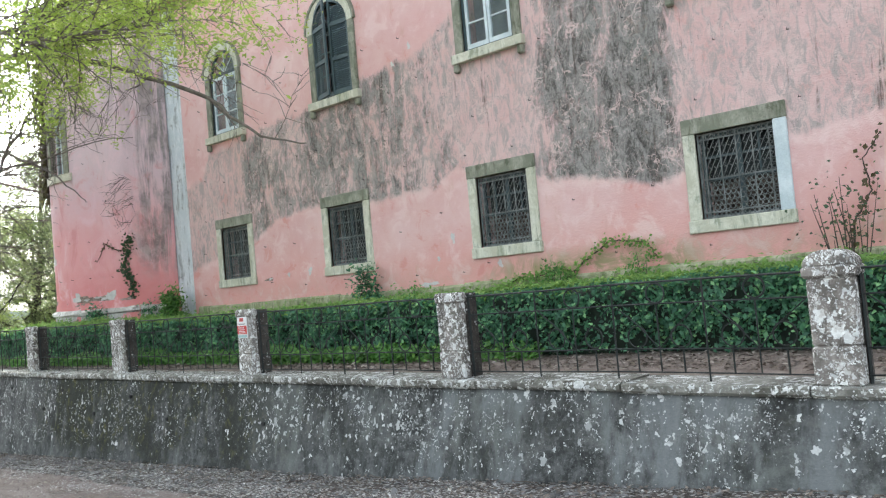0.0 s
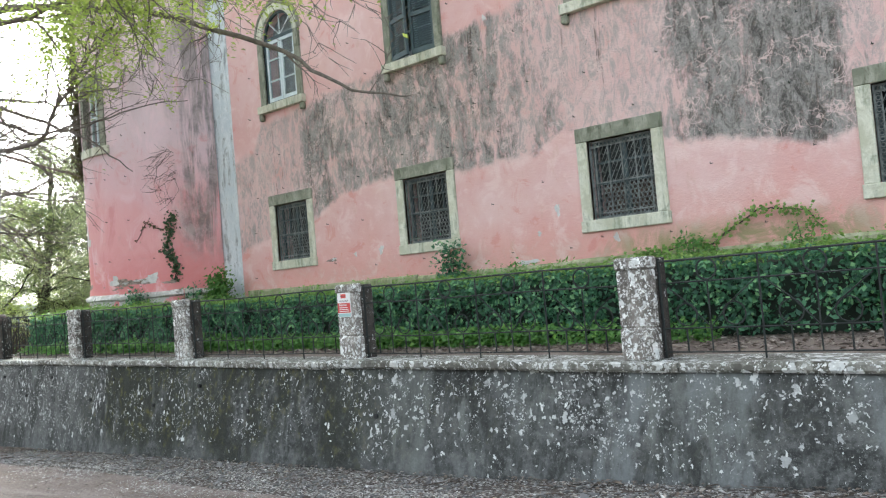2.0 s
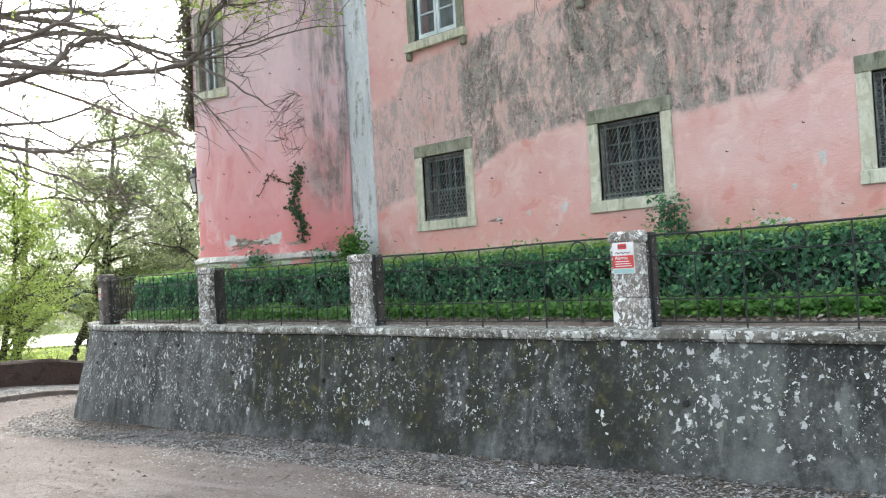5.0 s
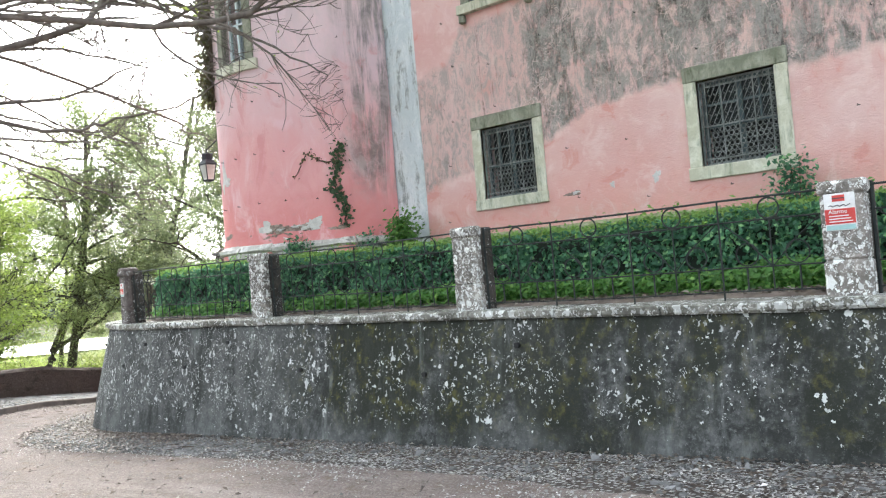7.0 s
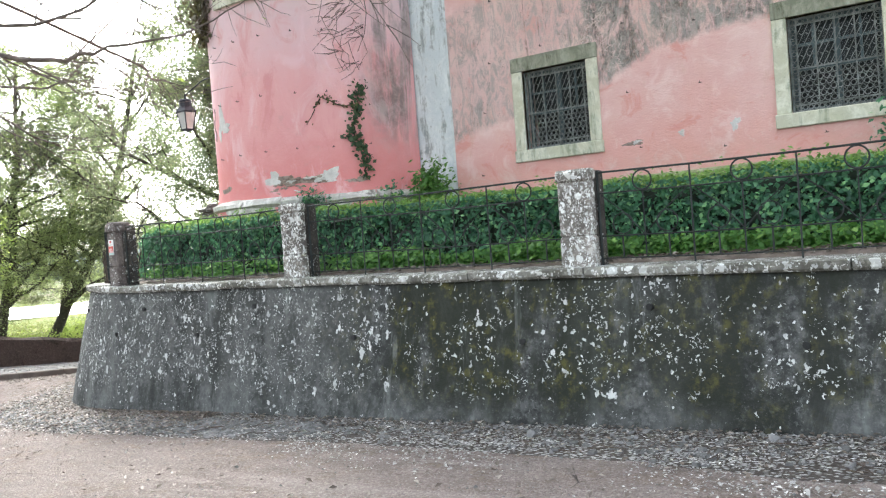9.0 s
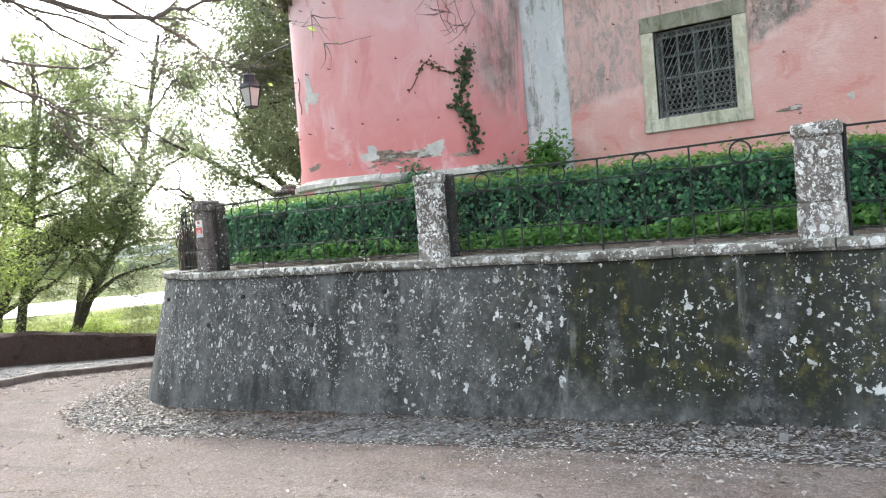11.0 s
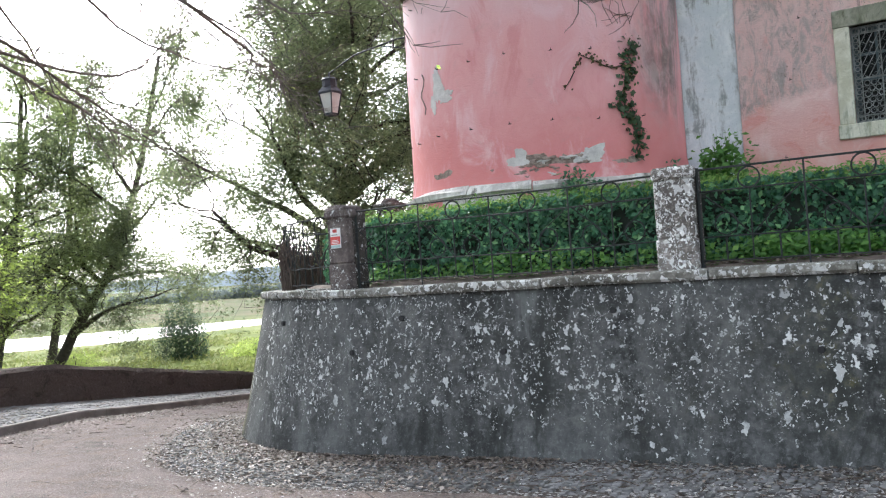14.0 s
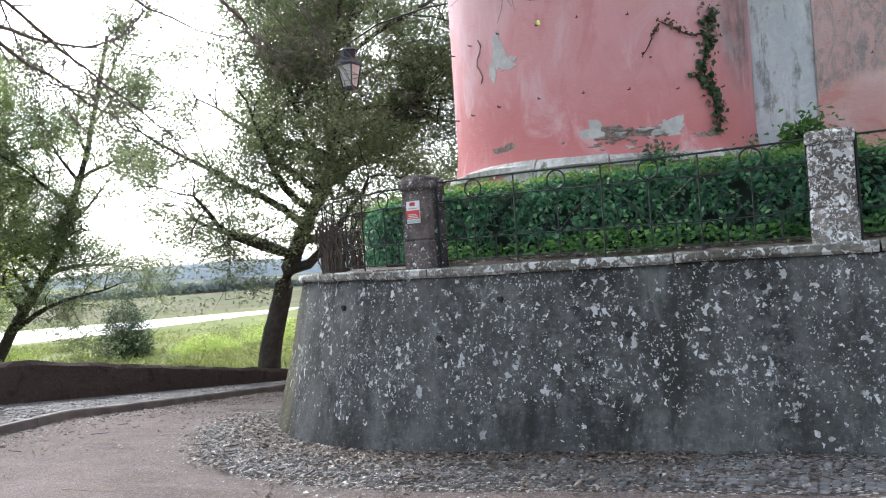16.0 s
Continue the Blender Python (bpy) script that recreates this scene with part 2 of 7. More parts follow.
def wall_stone(name, base_a, base_b, lichen=0.5, moss=True, big=5.0, fat=1.0, pale_tone=1.0):
    """Old dark render with pale lichen blots, moss and runs of damp."""
    m, nt, bs = mat(name, 0.92)
    p = position(nt)
    s = xyz(nt, p)
    n1 = noise_of(nt, p, 1.3, 6, 0.65)
    run = noise_of(nt, scaled(nt, p, (1.0, 1.0, 0.18)), 2.2, 7, 0.7, 0.2)
    fine = noise_of(nt, p, 45.0, 5, 0.7)
    mid = noise_of(nt, p, 9.0, 6, 0.7)
    col = mix(nt, span(nt, run, 0.34, 0.66), base_a, base_b)
    col = mix(nt, calc(nt, "MULTIPLY", span(nt, mid, 0.4, 0.66), 0.6), col, tuple(v * 1.9 for v in base_b))
    col = mix(nt, calc(nt, "MULTIPLY", span(nt, calc(nt, "MULTIPLY_ADD", mid, 0.3, calc(nt, "MULTIPLY", n1, 0.7)), 0.50, 0.60), 0.7), col, tuple(v * 0.7 for v in base_a))
    col = mix(nt, calc(nt, "MULTIPLY", span(nt, fine, 0.58, 0.75), 0.5), col, (0.38, 0.37, 0.35))
    dens = 0.5
    col = mix(nt, calc(nt, "MULTIPLY", span(nt, noise_of(nt, p, 24.0, 5, 0.75), 0.53, 0.66), 0.5), col, tuple(v * 2.4 for v in base_b))
    if moss:
        height = calc(nt, "SUBTRACT", s[2], calc(nt, "MULTIPLY_ADD", s[0], 0.045, -0.05))
        zone = line_of(nt, s[0], [(-24.0, 1.5), (-21.3, 1.4), (-20.9, 0.15), (-17.6, 0.1), (-15.0, 0.12), (-14.2, 1.0), (-12.6, 0.95), (-11.4, 0.85), (-9.5, 0.9), (-8.6, 0.75), (-7.4, 0.25), (-4.0, 0.14), (2.0, 0.15)])
        mo = calc(nt, "MULTIPLY", zone, span(nt, calc(nt, "ADD", run, calc(nt, "MULTIPLY", n1, 0.6)), 0.66, 0.82))
        mo = calc(nt, "MULTIPLY", mo, span(nt, calc(nt, "MULTIPLY_ADD", n1, 0.8, height), 0.45, 0.85))
        col = mix(nt, mo, col, mix(nt, span(nt, mid, 0.50, 0.70), (0.013, 0.016, 0.009), (0.085, 0.078, 0.016)))
        wash = noise_of(nt, scaled(nt, p, (1.0, 1.0, 0.28)), 1.1, 8, 0.72, 0.6)
        col = mix(nt, calc(nt, "MULTIPLY", span(nt, wash, 0.52, 0.66), calc(nt, "MULTIPLY", calc(nt, "MULTIPLY_ADD", zone, -0.5, 0.65, clamp=True), span(nt, s[0], -9.2, -6.8, 0.65, 1.0))), col, mix(nt, mid, (0.10, 0.108, 0.100), (0.25, 0.264, 0.248)))
        col = mix(nt, calc(nt, "MULTIPLY", span(nt, wash, 0.45, 0.36), 0.75), col, (0.018, 0.020, 0.017))
        tear = noise_of(nt, scaled(nt, p, (1.0, 1.0, 0.07)), 2.6, 6, 0.7, 0.25)
        col = mix(nt, calc(nt, "MULTIPLY", span(nt, tear, 0.58, 0.68), 0.6), col, mix(nt, mid, (0.11, 0.118, 0.112), (0.26, 0.272, 0.262)))
        end = span(nt, calc(nt, "MULTIPLY_ADD", mid, 0.5, s[0]), -20.35, -20.85)
        col = mix(nt, calc(nt, "MULTIPLY", end, 0.85), col, mix(nt, span(nt, run, 0.40, 0.6), (0.022, 0.022, 0.012), (0.085, 0.075, 0.030)))
        pale = calc(nt, "MULTIPLY", span(nt, s[0], -8.2, -5.2), span(nt, run, 0.45, 0.62))
        col = mix(nt, calc(nt, "MULTIPLY", pale, 0.55), col, (0.22, 0.235, 0.24))
        dens = line_of(nt, s[0], [(-23.0, 0.35), (-20.0, 0.62), (-17.0, 0.72), (-15.2, 0.75), (-14.2, 0.45), (-13.0, 0.36), (-9.5, 0.38), (-8.0, 0.66), (-6.0, 0.85), (-3.0, 0.72), (2.0, 0.6)])
        dens = calc(nt, "ADD", dens, span(nt, calc(nt, "MULTIPLY_ADD", n1, 0.5, height), 0.35, 0.85, -0.75, 0.0))
    warp = nt.nodes.new("ShaderNodeVectorMath")
    warp.operation = "ADD"
    nt.links.new(p, warp.inputs[0])
    jit = nt.nodes.new("ShaderNodeTexNoise")
    nt.links.new(p, jit.inputs["Vector"])
    jit.inputs["Scale"].default_value, jit.inputs["Detail"].default_value = 22.0, 5
    nt.links.new(scaled(nt, jit.outputs["Color"], (0.13, 0.13, 0.13)), warp.inputs[1])
    wv = scaled(nt, warp.outputs[0], (1.0, 1.0, 0.72))
    for scale, size, ph in ((big, 0.42, 0.0), (big * 1.9, 0.46, 3.0), (big * 4.2, 0.50, 6.0)):
        v = nt.nodes.new("ShaderNodeTexVoronoi")
        nt.links.new(wv, v.inputs["Vector"])
        v.inputs["Scale"].default_value = scale
        rnd = xyz(nt, v.outputs["Color"])
        clump = noise_of(nt, scaled(nt, p, (1.0, 1.0, 0.8)), 0.9 + scale * 0.06, 4, 0.6)
        k = calc(nt, "ADD", calc(nt, "MULTIPLY_ADD", dens, 0.75, -0.42), calc(nt, "MULTIPLY_ADD", lichen, 0.30, calc(nt, "MULTIPLY_ADD", clump, 4.2, -2.25)))
        on = span(nt, calc(nt, "ADD", k, calc(nt, "MULTIPLY_ADD", rnd[1], 0.9, -0.55)), 0.08, 0.16)
        rad = calc(nt, "MULTIPLY", calc(nt, "MULTIPLY_ADD", rnd[0], 0.75, 0.25), size * fat)
        edge = calc(nt, "SUBTRACT", rad, calc(nt, "MULTIPLY_ADD", fine, 0.10, v.outputs["Distance"]))
        spot = calc(nt, "MULTIPLY", span(nt, edge, 0.0, 0.05), on)
        tone = mix(nt, rnd[2], tuple(v_ * pale_tone for v_ in (0.36, 0.365, 0.36)), tuple(v_ * pale_tone for v_ in (0.76, 0.77, 0.75)))
        tone = mix(nt, calc(nt, "MULTIPLY", span(nt, mid, 0.5, 0.62), 0.5), tone, tuple(v_ * 2.2 for v_ in base_b))
        col = mix(nt, calc(nt, "MULTIPLY", spot, 0.85), col, tone)
    nt.links.new(col, bs.inputs["Base Color"])
    bump(nt, bs, calc(nt, "ADD", fine, calc(nt, "MULTIPLY", mid, 1.5)), 0.7, 0.012)
    return m


def rubble_wall():
    """Dark brown rubble in rough courses with scraps of render and a mossy top."""
    m, nt, bs = mat("old_brown_rubble", 0.95)
    bs.inputs["Specular IOR Level"].default_value = 0.15
    p = position(nt)
    course = cells(nt, scaled(nt, p, (1.0, 3.2, 7.5)), 1.3, "DISTANCE_TO_EDGE")
    v = nt.nodes.new("ShaderNodeTexVoronoi")
    nt.links.new(scaled(nt, p, (1.0, 3.2, 7.5)), v.inputs["Vector"])
    v.inputs["Scale"].default_value = 1.3
    rnd = xyz(nt, v.outputs["Color"])
    n1 = noise_of(nt, p, 1.6, 6, 0.7)
    fine = noise_of(nt, p, 26.0, 5, 0.75)
    col = mix(nt, rnd[0], (0.030, 0.021, 0.017), (0.095, 0.070, 0.058))
    col = mix(nt, calc(nt, "MULTIPLY", span(nt, course, 0.05, 0.0), 0.6), col, (0.02, 0.016, 0.014))
    col = mix(nt, calc(nt, "MULTIPLY", span(nt, n1, 0.34, 0.46), 0.92), col, mix(nt, fine, (0.042, 0.033, 0.029), (0.115, 0.088, 0.078)))
    moss = noise_of(nt, p, 3.0, 6, 0.75, 0.6)
    col = mix(nt, calc(nt, "MULTIPLY", span(nt, moss, 0.54, 0.66), 0.7), col, (0.030, 0.030, 0.018))
    col = mix(nt, calc(nt, "MULTIPLY", span(nt, moss, 0.42, 0.34), 0.5), col, (0.17, 0.14, 0.125))
    col = mix(nt, calc(nt, "MULTIPLY", span(nt, fine, 0.55, 0.75), 0.5), col, (0.16, 0.13, 0.115))
    nt.links.new(col, bs.inputs["Base Color"])
    bump(nt, bs, calc(nt, "ADD", fine, calc(nt, "MULTIPLY_ADD", course, 0.8, calc(nt, "MULTIPLY", moss, 2.0))), 1.0, 0.03)
    return m


def streaked(name, a, b, stain):
    """Pale plaster with grey vertical runs and mottling."""
    m, nt, bs = mat(name, 0.9)
    p = position(nt)
    run = noise_of(nt, scaled(nt, p, (1.0, 1.0, 0.16)), 7.0, 7, 0.72, 0.4)
    blot_ = noise_of(nt, p, 4.0, 7, 0.72, 0.6)
    fine = noise_of(nt, p, 50.0, 4)
    col = mix(nt, span(nt, blot_, 0.4, 0.62), a, b)
    col = mix(nt, calc(nt, "MULTIPLY", span(nt, calc(nt, "MULTIPLY_ADD", blot_, 0.5, calc(nt, "MULTIPLY", run, 0.6)), 0.54, 0.66), 0.85), col, stain)
    col = mix(nt, calc(nt, "MULTIPLY", span(nt, fine, 0.55, 0.75), 0.3), col, tuple(v * 0.6 for v in stain))
    nt.links.new(col, bs.inputs["Base Color"])
    bump(nt, bs, calc(nt, "ADD", fine, blot_), 0.4, 0.006)
    return m


def asphalt():
    m, nt, bs = mat("worn_asphalt", 0.92)
    bs.inputs["Specular IOR Level"].default_value = 0.2
    p = position(nt)
    s = xyz(nt, p)
    n1 = noise_of(nt, p, 0.45, 6, 0.65)
    n2 = noise_of(nt, p, 3.5, 6, 0.65)
    grit = noise_of(nt, p, 75.0, 4, 0.8)
    col = mix(nt, span(nt, n1, 0.35, 0.65), (0.148, 0.115, 0.106), (0.235, 0.188, 0.174))
    col = mix(nt, calc(nt, "MULTIPLY", span(nt, n2, 0.48, 0.66), 0.8), col, (0.20, 0.145, 0.115))
    ochre = noise_of(nt, scaled(nt, p, (0.4, 1.0, 1.0)), 1.0, 7, 0.75, 0.8)
    col = mix(nt, calc(nt, "MULTIPLY", span(nt, ochre, 0.60, 0.72), 0.7), col, (0.26, 0.17, 0.10))
    lane = noise_of(nt, scaled(nt, p, (0.25, 1.0, 1.0)), 1.3, 6, 0.7, 0.4)
    col = mix(nt, calc(nt, "MULTIPLY", span(nt, lane, 0.5, 0.64), 0.8), col, (0.25, 0.203, 0.186))
    col = mix(nt, calc(nt, "MULTIPLY", span(nt, lane, 0.44, 0.34), 0.7), col, (0.085, 0.072, 0.066))
    col = mix(nt, calc(nt, "MULTIPLY", span(nt, grit, 0.45, 0.75), 0.75), col, (0.34, 0.315, 0.295))
    col = mix(nt, calc(nt, "MULTIPLY", span(nt, cells(nt, p, 26.0), 0.16, 0.08), 0.55), col, (0.07, 0.055, 0.045))
    stone = nt.nodes.new("ShaderNodeTexVoronoi")
    nt.links.new(p, stone.inputs["Vector"])
    stone.inputs["Scale"].default_value = 62.0
    chip = xyz(nt, stone.outputs["Color"])
    dust = noise_of(nt, scaled(nt, p, (0.22, 1.0, 1.0)), 1.7, 7, 0.72, 0.7)
    col = mix(nt, calc(nt, "MULTIPLY", calc(nt, "MULTIPLY", span(nt, dust, 0.44, 0.60), 0.75), span(nt, s[0], -17.5, -13.5)), col, (0.33, 0.285, 0.265))
    col = mix(nt, 0.24, col, mix(nt, span(nt, chip[0], 0.4, 1.0), (0.065, 0.055, 0.05), (0.42, 0.375, 0.34)))
    crack = cells(nt, p, 0.8, "DISTANCE_TO_EDGE")
    col = mix(nt, calc(nt, "MULTIPLY", span(nt, crack, 0.008, 0.0), span(nt, n2, 0.5, 0.6)), col, (0.06, 0.05, 0.045))
    nt.links.new(col, bs.inputs["Base Color"])
    bump(nt, bs, calc(nt, "ADD", calc(nt, "MULTIPLY_ADD", stone.outputs["Distance"], -1.2, grit), n2), 1.0, 0.012)
    return m


def leafy(name, a, b, c=None, through=0.35):
    m, nt, bs = mat(name, 0.55)
    g = nt.nodes.new("ShaderNodeNewGeometry")
    r = g.outputs["Random Per Island"]
    col = mix(nt, r, a, b)
    if c:
        col = mix(nt, span(nt, r, 0.82, 0.95), col, c)
    nt.links.new(col, bs.inputs["Base Color"])
    t = nt.nodes.new("ShaderNodeBsdfTranslucent")
    nt.links.new(mix(nt, 0.5, col, tuple(min(1, v * 2) for v in b)), t.inputs["Color"])
    ad = nt.nodes.new("ShaderNodeMixShader")
    ad.inputs[0].default_value = through
    nt.links.new(bs.outputs[0], ad.inputs[1])
    nt.links.new(t.outputs[0], ad.inputs[2])
    nt.links.new(ad.outputs[0], nt.nodes["Material Output"].inputs["Surface"])
    return m


def field_mat():
    m, nt, bs = mat("meadow_grass", 0.95)
    bs.inputs["Specular IOR Level"].default_value = 0.04
    p = position(nt)
    s = xyz(nt, p)
    n1 = noise_of(nt, p, 0.12, 6, 0.65)
    n2 = noise_of(nt, p, 1.6, 6, 0.7)
    near = mix(nt, span(nt, n1, 0.35, 0.65), (0.105, 0.135, 0.036), (0.175, 0.19, 0.065))
    near = mix(nt, span(nt, n2, 0.5, 0.7), near, (0.15, 0.15, 0.06))
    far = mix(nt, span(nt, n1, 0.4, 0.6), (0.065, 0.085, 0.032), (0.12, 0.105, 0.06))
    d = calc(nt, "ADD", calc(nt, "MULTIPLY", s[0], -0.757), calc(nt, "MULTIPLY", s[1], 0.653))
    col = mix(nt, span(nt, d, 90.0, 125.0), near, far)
    dirt = mix(nt, span(nt, n2, 0.4, 0.6), (0.10, 0.075, 0.055), (0.17, 0.14, 0.10))
    col = mix(nt, span(nt, s[0], -28.6, -29.4), dirt, col)
    nt.links.new(col, bs.inputs["Base Color"])
    bump(nt, bs, n2, 0.6, 0.05)
    return m


STUCCO, ROUND = stucco(), tower_stucco()
WALL = wall_stone("lichened_render", (0.018, 0.019, 0.018), (0.088, 0.090, 0.088), 0.80, True, 9.5)
COPE = wall_stone("lichened_coping_stone", (0.07, 0.066, 0.05), (0.19, 0.185, 0.165), 1.9, False, 8.0, 1.3, 1.1)
PILLAR = wall_stone("lichened_limestone", (0.085, 0.076, 0.066), (0.21, 0.19, 0.172), 2.7, False, 12.0, 1.3, 1.3)
DARKPILLAR = wall_stone("dark_limestone", (0.05, 0.04, 0.037), (0.10, 0.083, 0.077), 0.7, False, 12.0)
REARSTONE = wall_stone("near_black_limestone", (0.018, 0.015, 0.013), (0.055, 0.048, 0.042), 0.2, False, 14.0)
ASPHALT = asphalt()
FIELD = field_mat()
COBBLE = simple("limestone_setts", (0.11, 0.106, 0.104), (0.29, 0.285, 0.285), 3.0, 0.8, fine=80, per_object=0.5)
DIRT = simple("leaf_litter_soil", (0.06, 0.048, 0.038), (0.15, 0.12, 0.095), 2.5, 0.95, fine=50, bumpy=0.8, dist=0.02)
MULCH = simple("dry_leaf_mulch", (0.12, 0.092, 0.078), (0.27, 0.22, 0.19), 5.0, 0.95, fine=45, bumpy=0.9, dist=0.02)
KERB = simple("kerb_stone", (0.10, 0.085, 0.075), (0.19, 0.165, 0.15), 3.0)
LIMESTONE = streaked("pale_limestone_trim", (0.50, 0.49, 0.38), (0.70, 0.69, 0.59), (0.24, 0.26, 0.18))
MOSSY = streaked("mossy_limestone_trim", (0.19, 0.20, 0.15), (0.36, 0.355, 0.29), (0.075, 0.085, 0.05))
GREENPLINTH = streaked("green_stained_plinth", (0.24, 0.27, 0.13), (0.44, 0.43, 0.30), (0.10, 0.14, 0.04))
PLASTER = streaked("pale_blue_plaster", (0.60, 0.66, 0.69), (0.76, 0.80, 0.82), (0.22, 0.25, 0.25))
PLINTH = streaked("weathered_plinth", (0.46, 0.44, 0.41), (0.76, 0.74, 0.71), (0.12, 0.105, 0.085))
IRON = simple("wrought_iron", (0.008, 0.011, 0.011), (0.024, 0.03, 0.028), 8.0, 0.75, 0.0)
GRILLE = simple("galvanised_grille", (0.042, 0.048, 0.045), (0.24, 0.255, 0.25), 11.0, 0.6, 0.0)
SHUTTER = simple("dark_teal_shutter_paint", (0.042, 0.068, 0.076), (0.075, 0.11, 0.118), 5.0, 0.55)
WHITEWOOD = simple("pale_blue_window_paint", (0.45, 0.53, 0.56), (0.68, 0.74, 0.76), 5.0, 0.6)
TEALFRAME = simple("teal_frame_paint", (0.025, 0.045, 0.05), (0.06, 0.09, 0.10), 6.0, 0.6)
CURTAIN = simple("grey_interior_blind", (0.16, 0.18, 0.19), (0.32, 0.35, 0.36), 4.0, 0.9)
BROWNWOOD = simple("brown_inner_shutter", (0.035, 0.018, 0.012), (0.075, 0.04, 0.028), 5.0, 0.7)
# near-black for unlit insides: room shade and hole shade as colour
BLACK = simple("unlit_inside_black", (0.012, 0.012, 0.012), (0.03, 0.03, 0.03), 3.0, 0.9)
GREYPATCH = simple("bare_cement_patch", (0.50, 0.48, 0.47), (0.70, 0.68, 0.66), 6.0, 0.95, bumpy=0.7, dist=0.01)
BRICKS = simple("exposed_brick_rubble", (0.15, 0.11, 0.09), (0.44, 0.36, 0.31), 18.0, 0.95, bumpy=1.0, dist=0.02)
BARK = simple("dark_bark", (0.028, 0.023, 0.019), (0.085, 0.07, 0.058), 9.0, 0.9, fine=40, bumpy=0.9, dist=0.02)
LIMB = simple("grey_brown_limb_bark", (0.085, 0.070, 0.062), (0.21, 0.178, 0.158), 9.0, 0.9, fine=40, bumpy=0.7, dist=0.01)
TWIG = simple("brown_twig", (0.05, 0.036, 0.028), (0.10, 0.075, 0.06), 9.0, 0.9)
HEDGE = leafy("hedge_leaf", (0.010, 0.050, 0.032), (0.090, 0.25, 0.12), (0.22, 0.43, 0.18), 0.3)
# near-black core: the shade inside the hedge put into its colour
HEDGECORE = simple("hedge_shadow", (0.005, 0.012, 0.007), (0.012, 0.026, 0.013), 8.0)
# lighter green of shoots, weeds and creepers, and of the skylit hedge top
FRESHLIT = leafy("fresh_or_lit_leaf", (0.07, 0.16, 0.03), (0.19, 0.33, 0.07), (0.28, 0.38, 0.10), 0.35)
WEED = leafy("ground_cover_leaf", (0.035, 0.11, 0.022), (0.12, 0.27, 0.055), (0.20, 0.36, 0.08))
LEAF = leafy("tree_leaf", (0.075, 0.098, 0.055), (0.20, 0.23, 0.12), (0.28, 0.29, 0.17), 0.62)
PALELEAF = leafy("pale_tree_leaf", (0.13, 0.165, 0.07), (0.29, 0.335, 0.15), (0.34, 0.36, 0.19), 0.66)
SPRING = leafy("young_spring_leaf", (0.14, 0.20, 0.04), (0.29, 0.36, 0.09), (0.34, 0.34, 0.15), 0.65)
IVY = leafy("ivy_leaf", (0.020, 0.048, 0.022), (0.070, 0.115, 0.05), (0.10, 0.11, 0.04), 0.2)
DRYIVY = leafy("withered_ivy_leaf", (0.05, 0.045, 0.02), (0.10, 0.085, 0.04), (0.12, 0.13, 0.04), 0.3)
RED = simple("red_sign_print", (0.50, 0.03, 0.03), (0.58, 0.06, 0.05), 5.0, 0.45)
WHITE = simple("white_sign_plastic", (0.70, 0.70, 0.70), (0.82, 0.82, 0.82), 5.0, 0.4)
INK = simple("dark_ink", (0.04, 0.03, 0.05), (0.07, 0.05, 0.06), 5.0, 0.5)
TEALPRINT = simple("pale_teal_print", (0.30, 0.48, 0.48), (0.36, 0.54, 0.54), 5.0, 0.5)
OLDWALL = rubble_wall()
LAMPGLASS = simple("frosted_lamp_glass", (0.42, 0.42, 0.40), (0.52, 0.52, 0.50), 4.0, 0.5)
ROOMDARK = simple("room_dark_sheet", (0.008, 0.010, 0.011), (0.026, 0.031, 0.033), 4.0, 0.9)
LAMPIRON = simple("dark_blue_lamp_metal", (0.010, 0.012, 0.020), (0.024, 0.026, 0.038), 6.0, 0.6, 0.0)


def water_mat():
    m, nt, bs = mat("river_water", 0.12)
    bs.inputs["Base Color"].default_value = (0.20, 0.22, 0.23, 1)
    bump(nt, bs, noise_of(nt, position(nt), 0.5, 4), 0.1, 0.1)
    return m


WATER = water_mat()
# pale blue of distance: the haze is in the hill's own colour
HILL = simple("haze_blue_hill", (0.20, 0.25, 0.28), (0.26, 0.30, 0.32), 0.01, 1.0, fine=0.08)


# ---- mesh helpers ----
def link_mesh(name, verts, faces, material, parent=None, label="", smooth=False):
    me = bpy.data.meshes.new(name)
    me.from_pydata([tuple(v) for v in verts], [], [tuple(f) for f in faces])
    me.materials.append(material)
    if smooth:
        me.polygons.foreach_set("use_smooth", [True] * len(me.polygons))
    ob = new(name, me)
    if parent:
        ob.parent = parent
    if label:
        ob["label"] = label
    return ob


def part(name, bm, material, parent=None, label="", smooth=False):
    me = bpy.data.meshes.new(name)
    bm.normal_update()
    bm.to_mesh(me)
    bm.free()
    me.materials.append(material)
    if smooth:
        me.polygons.foreach_set("use_smooth", [True] * len(me.polygons))
    ob = new(name, me)
    if parent:
        ob.parent = parent
    if label:
        ob["label"] = label
    return ob


def thing(name, at, label, category, group="", kind=""):
    ob = new(name)
    ob.empty_display_size = 0.1
    ob.matrix_world = Matrix.Translation(at)
    return tagged(ob, label, category, group, kind)


def box(bm, lo, hi, bev=0.0, m=None):
    """An axis-aligned block from corner to corner, with bevelled edges."""
    r = bmesh.ops.create_cube(bm, size=1.0)
    vs = r["verts"]
    for v in vs:
        for i in range(3):
            v.co[i] = lo[i] + (v.co[i] + 0.5) * (hi[i] - lo[i])
    if bev:
        es = list({e for v in vs for e in v.link_edges})
        vs = list({v for f in bmesh.ops.bevel(bm, geom=es, offset=bev, segments=1, affect="EDGES")["faces"] for v in f.verts} | {v for v in vs if v.is_valid})
    if m:
        for v in vs:
            v.co = m @ v.co
    return vs


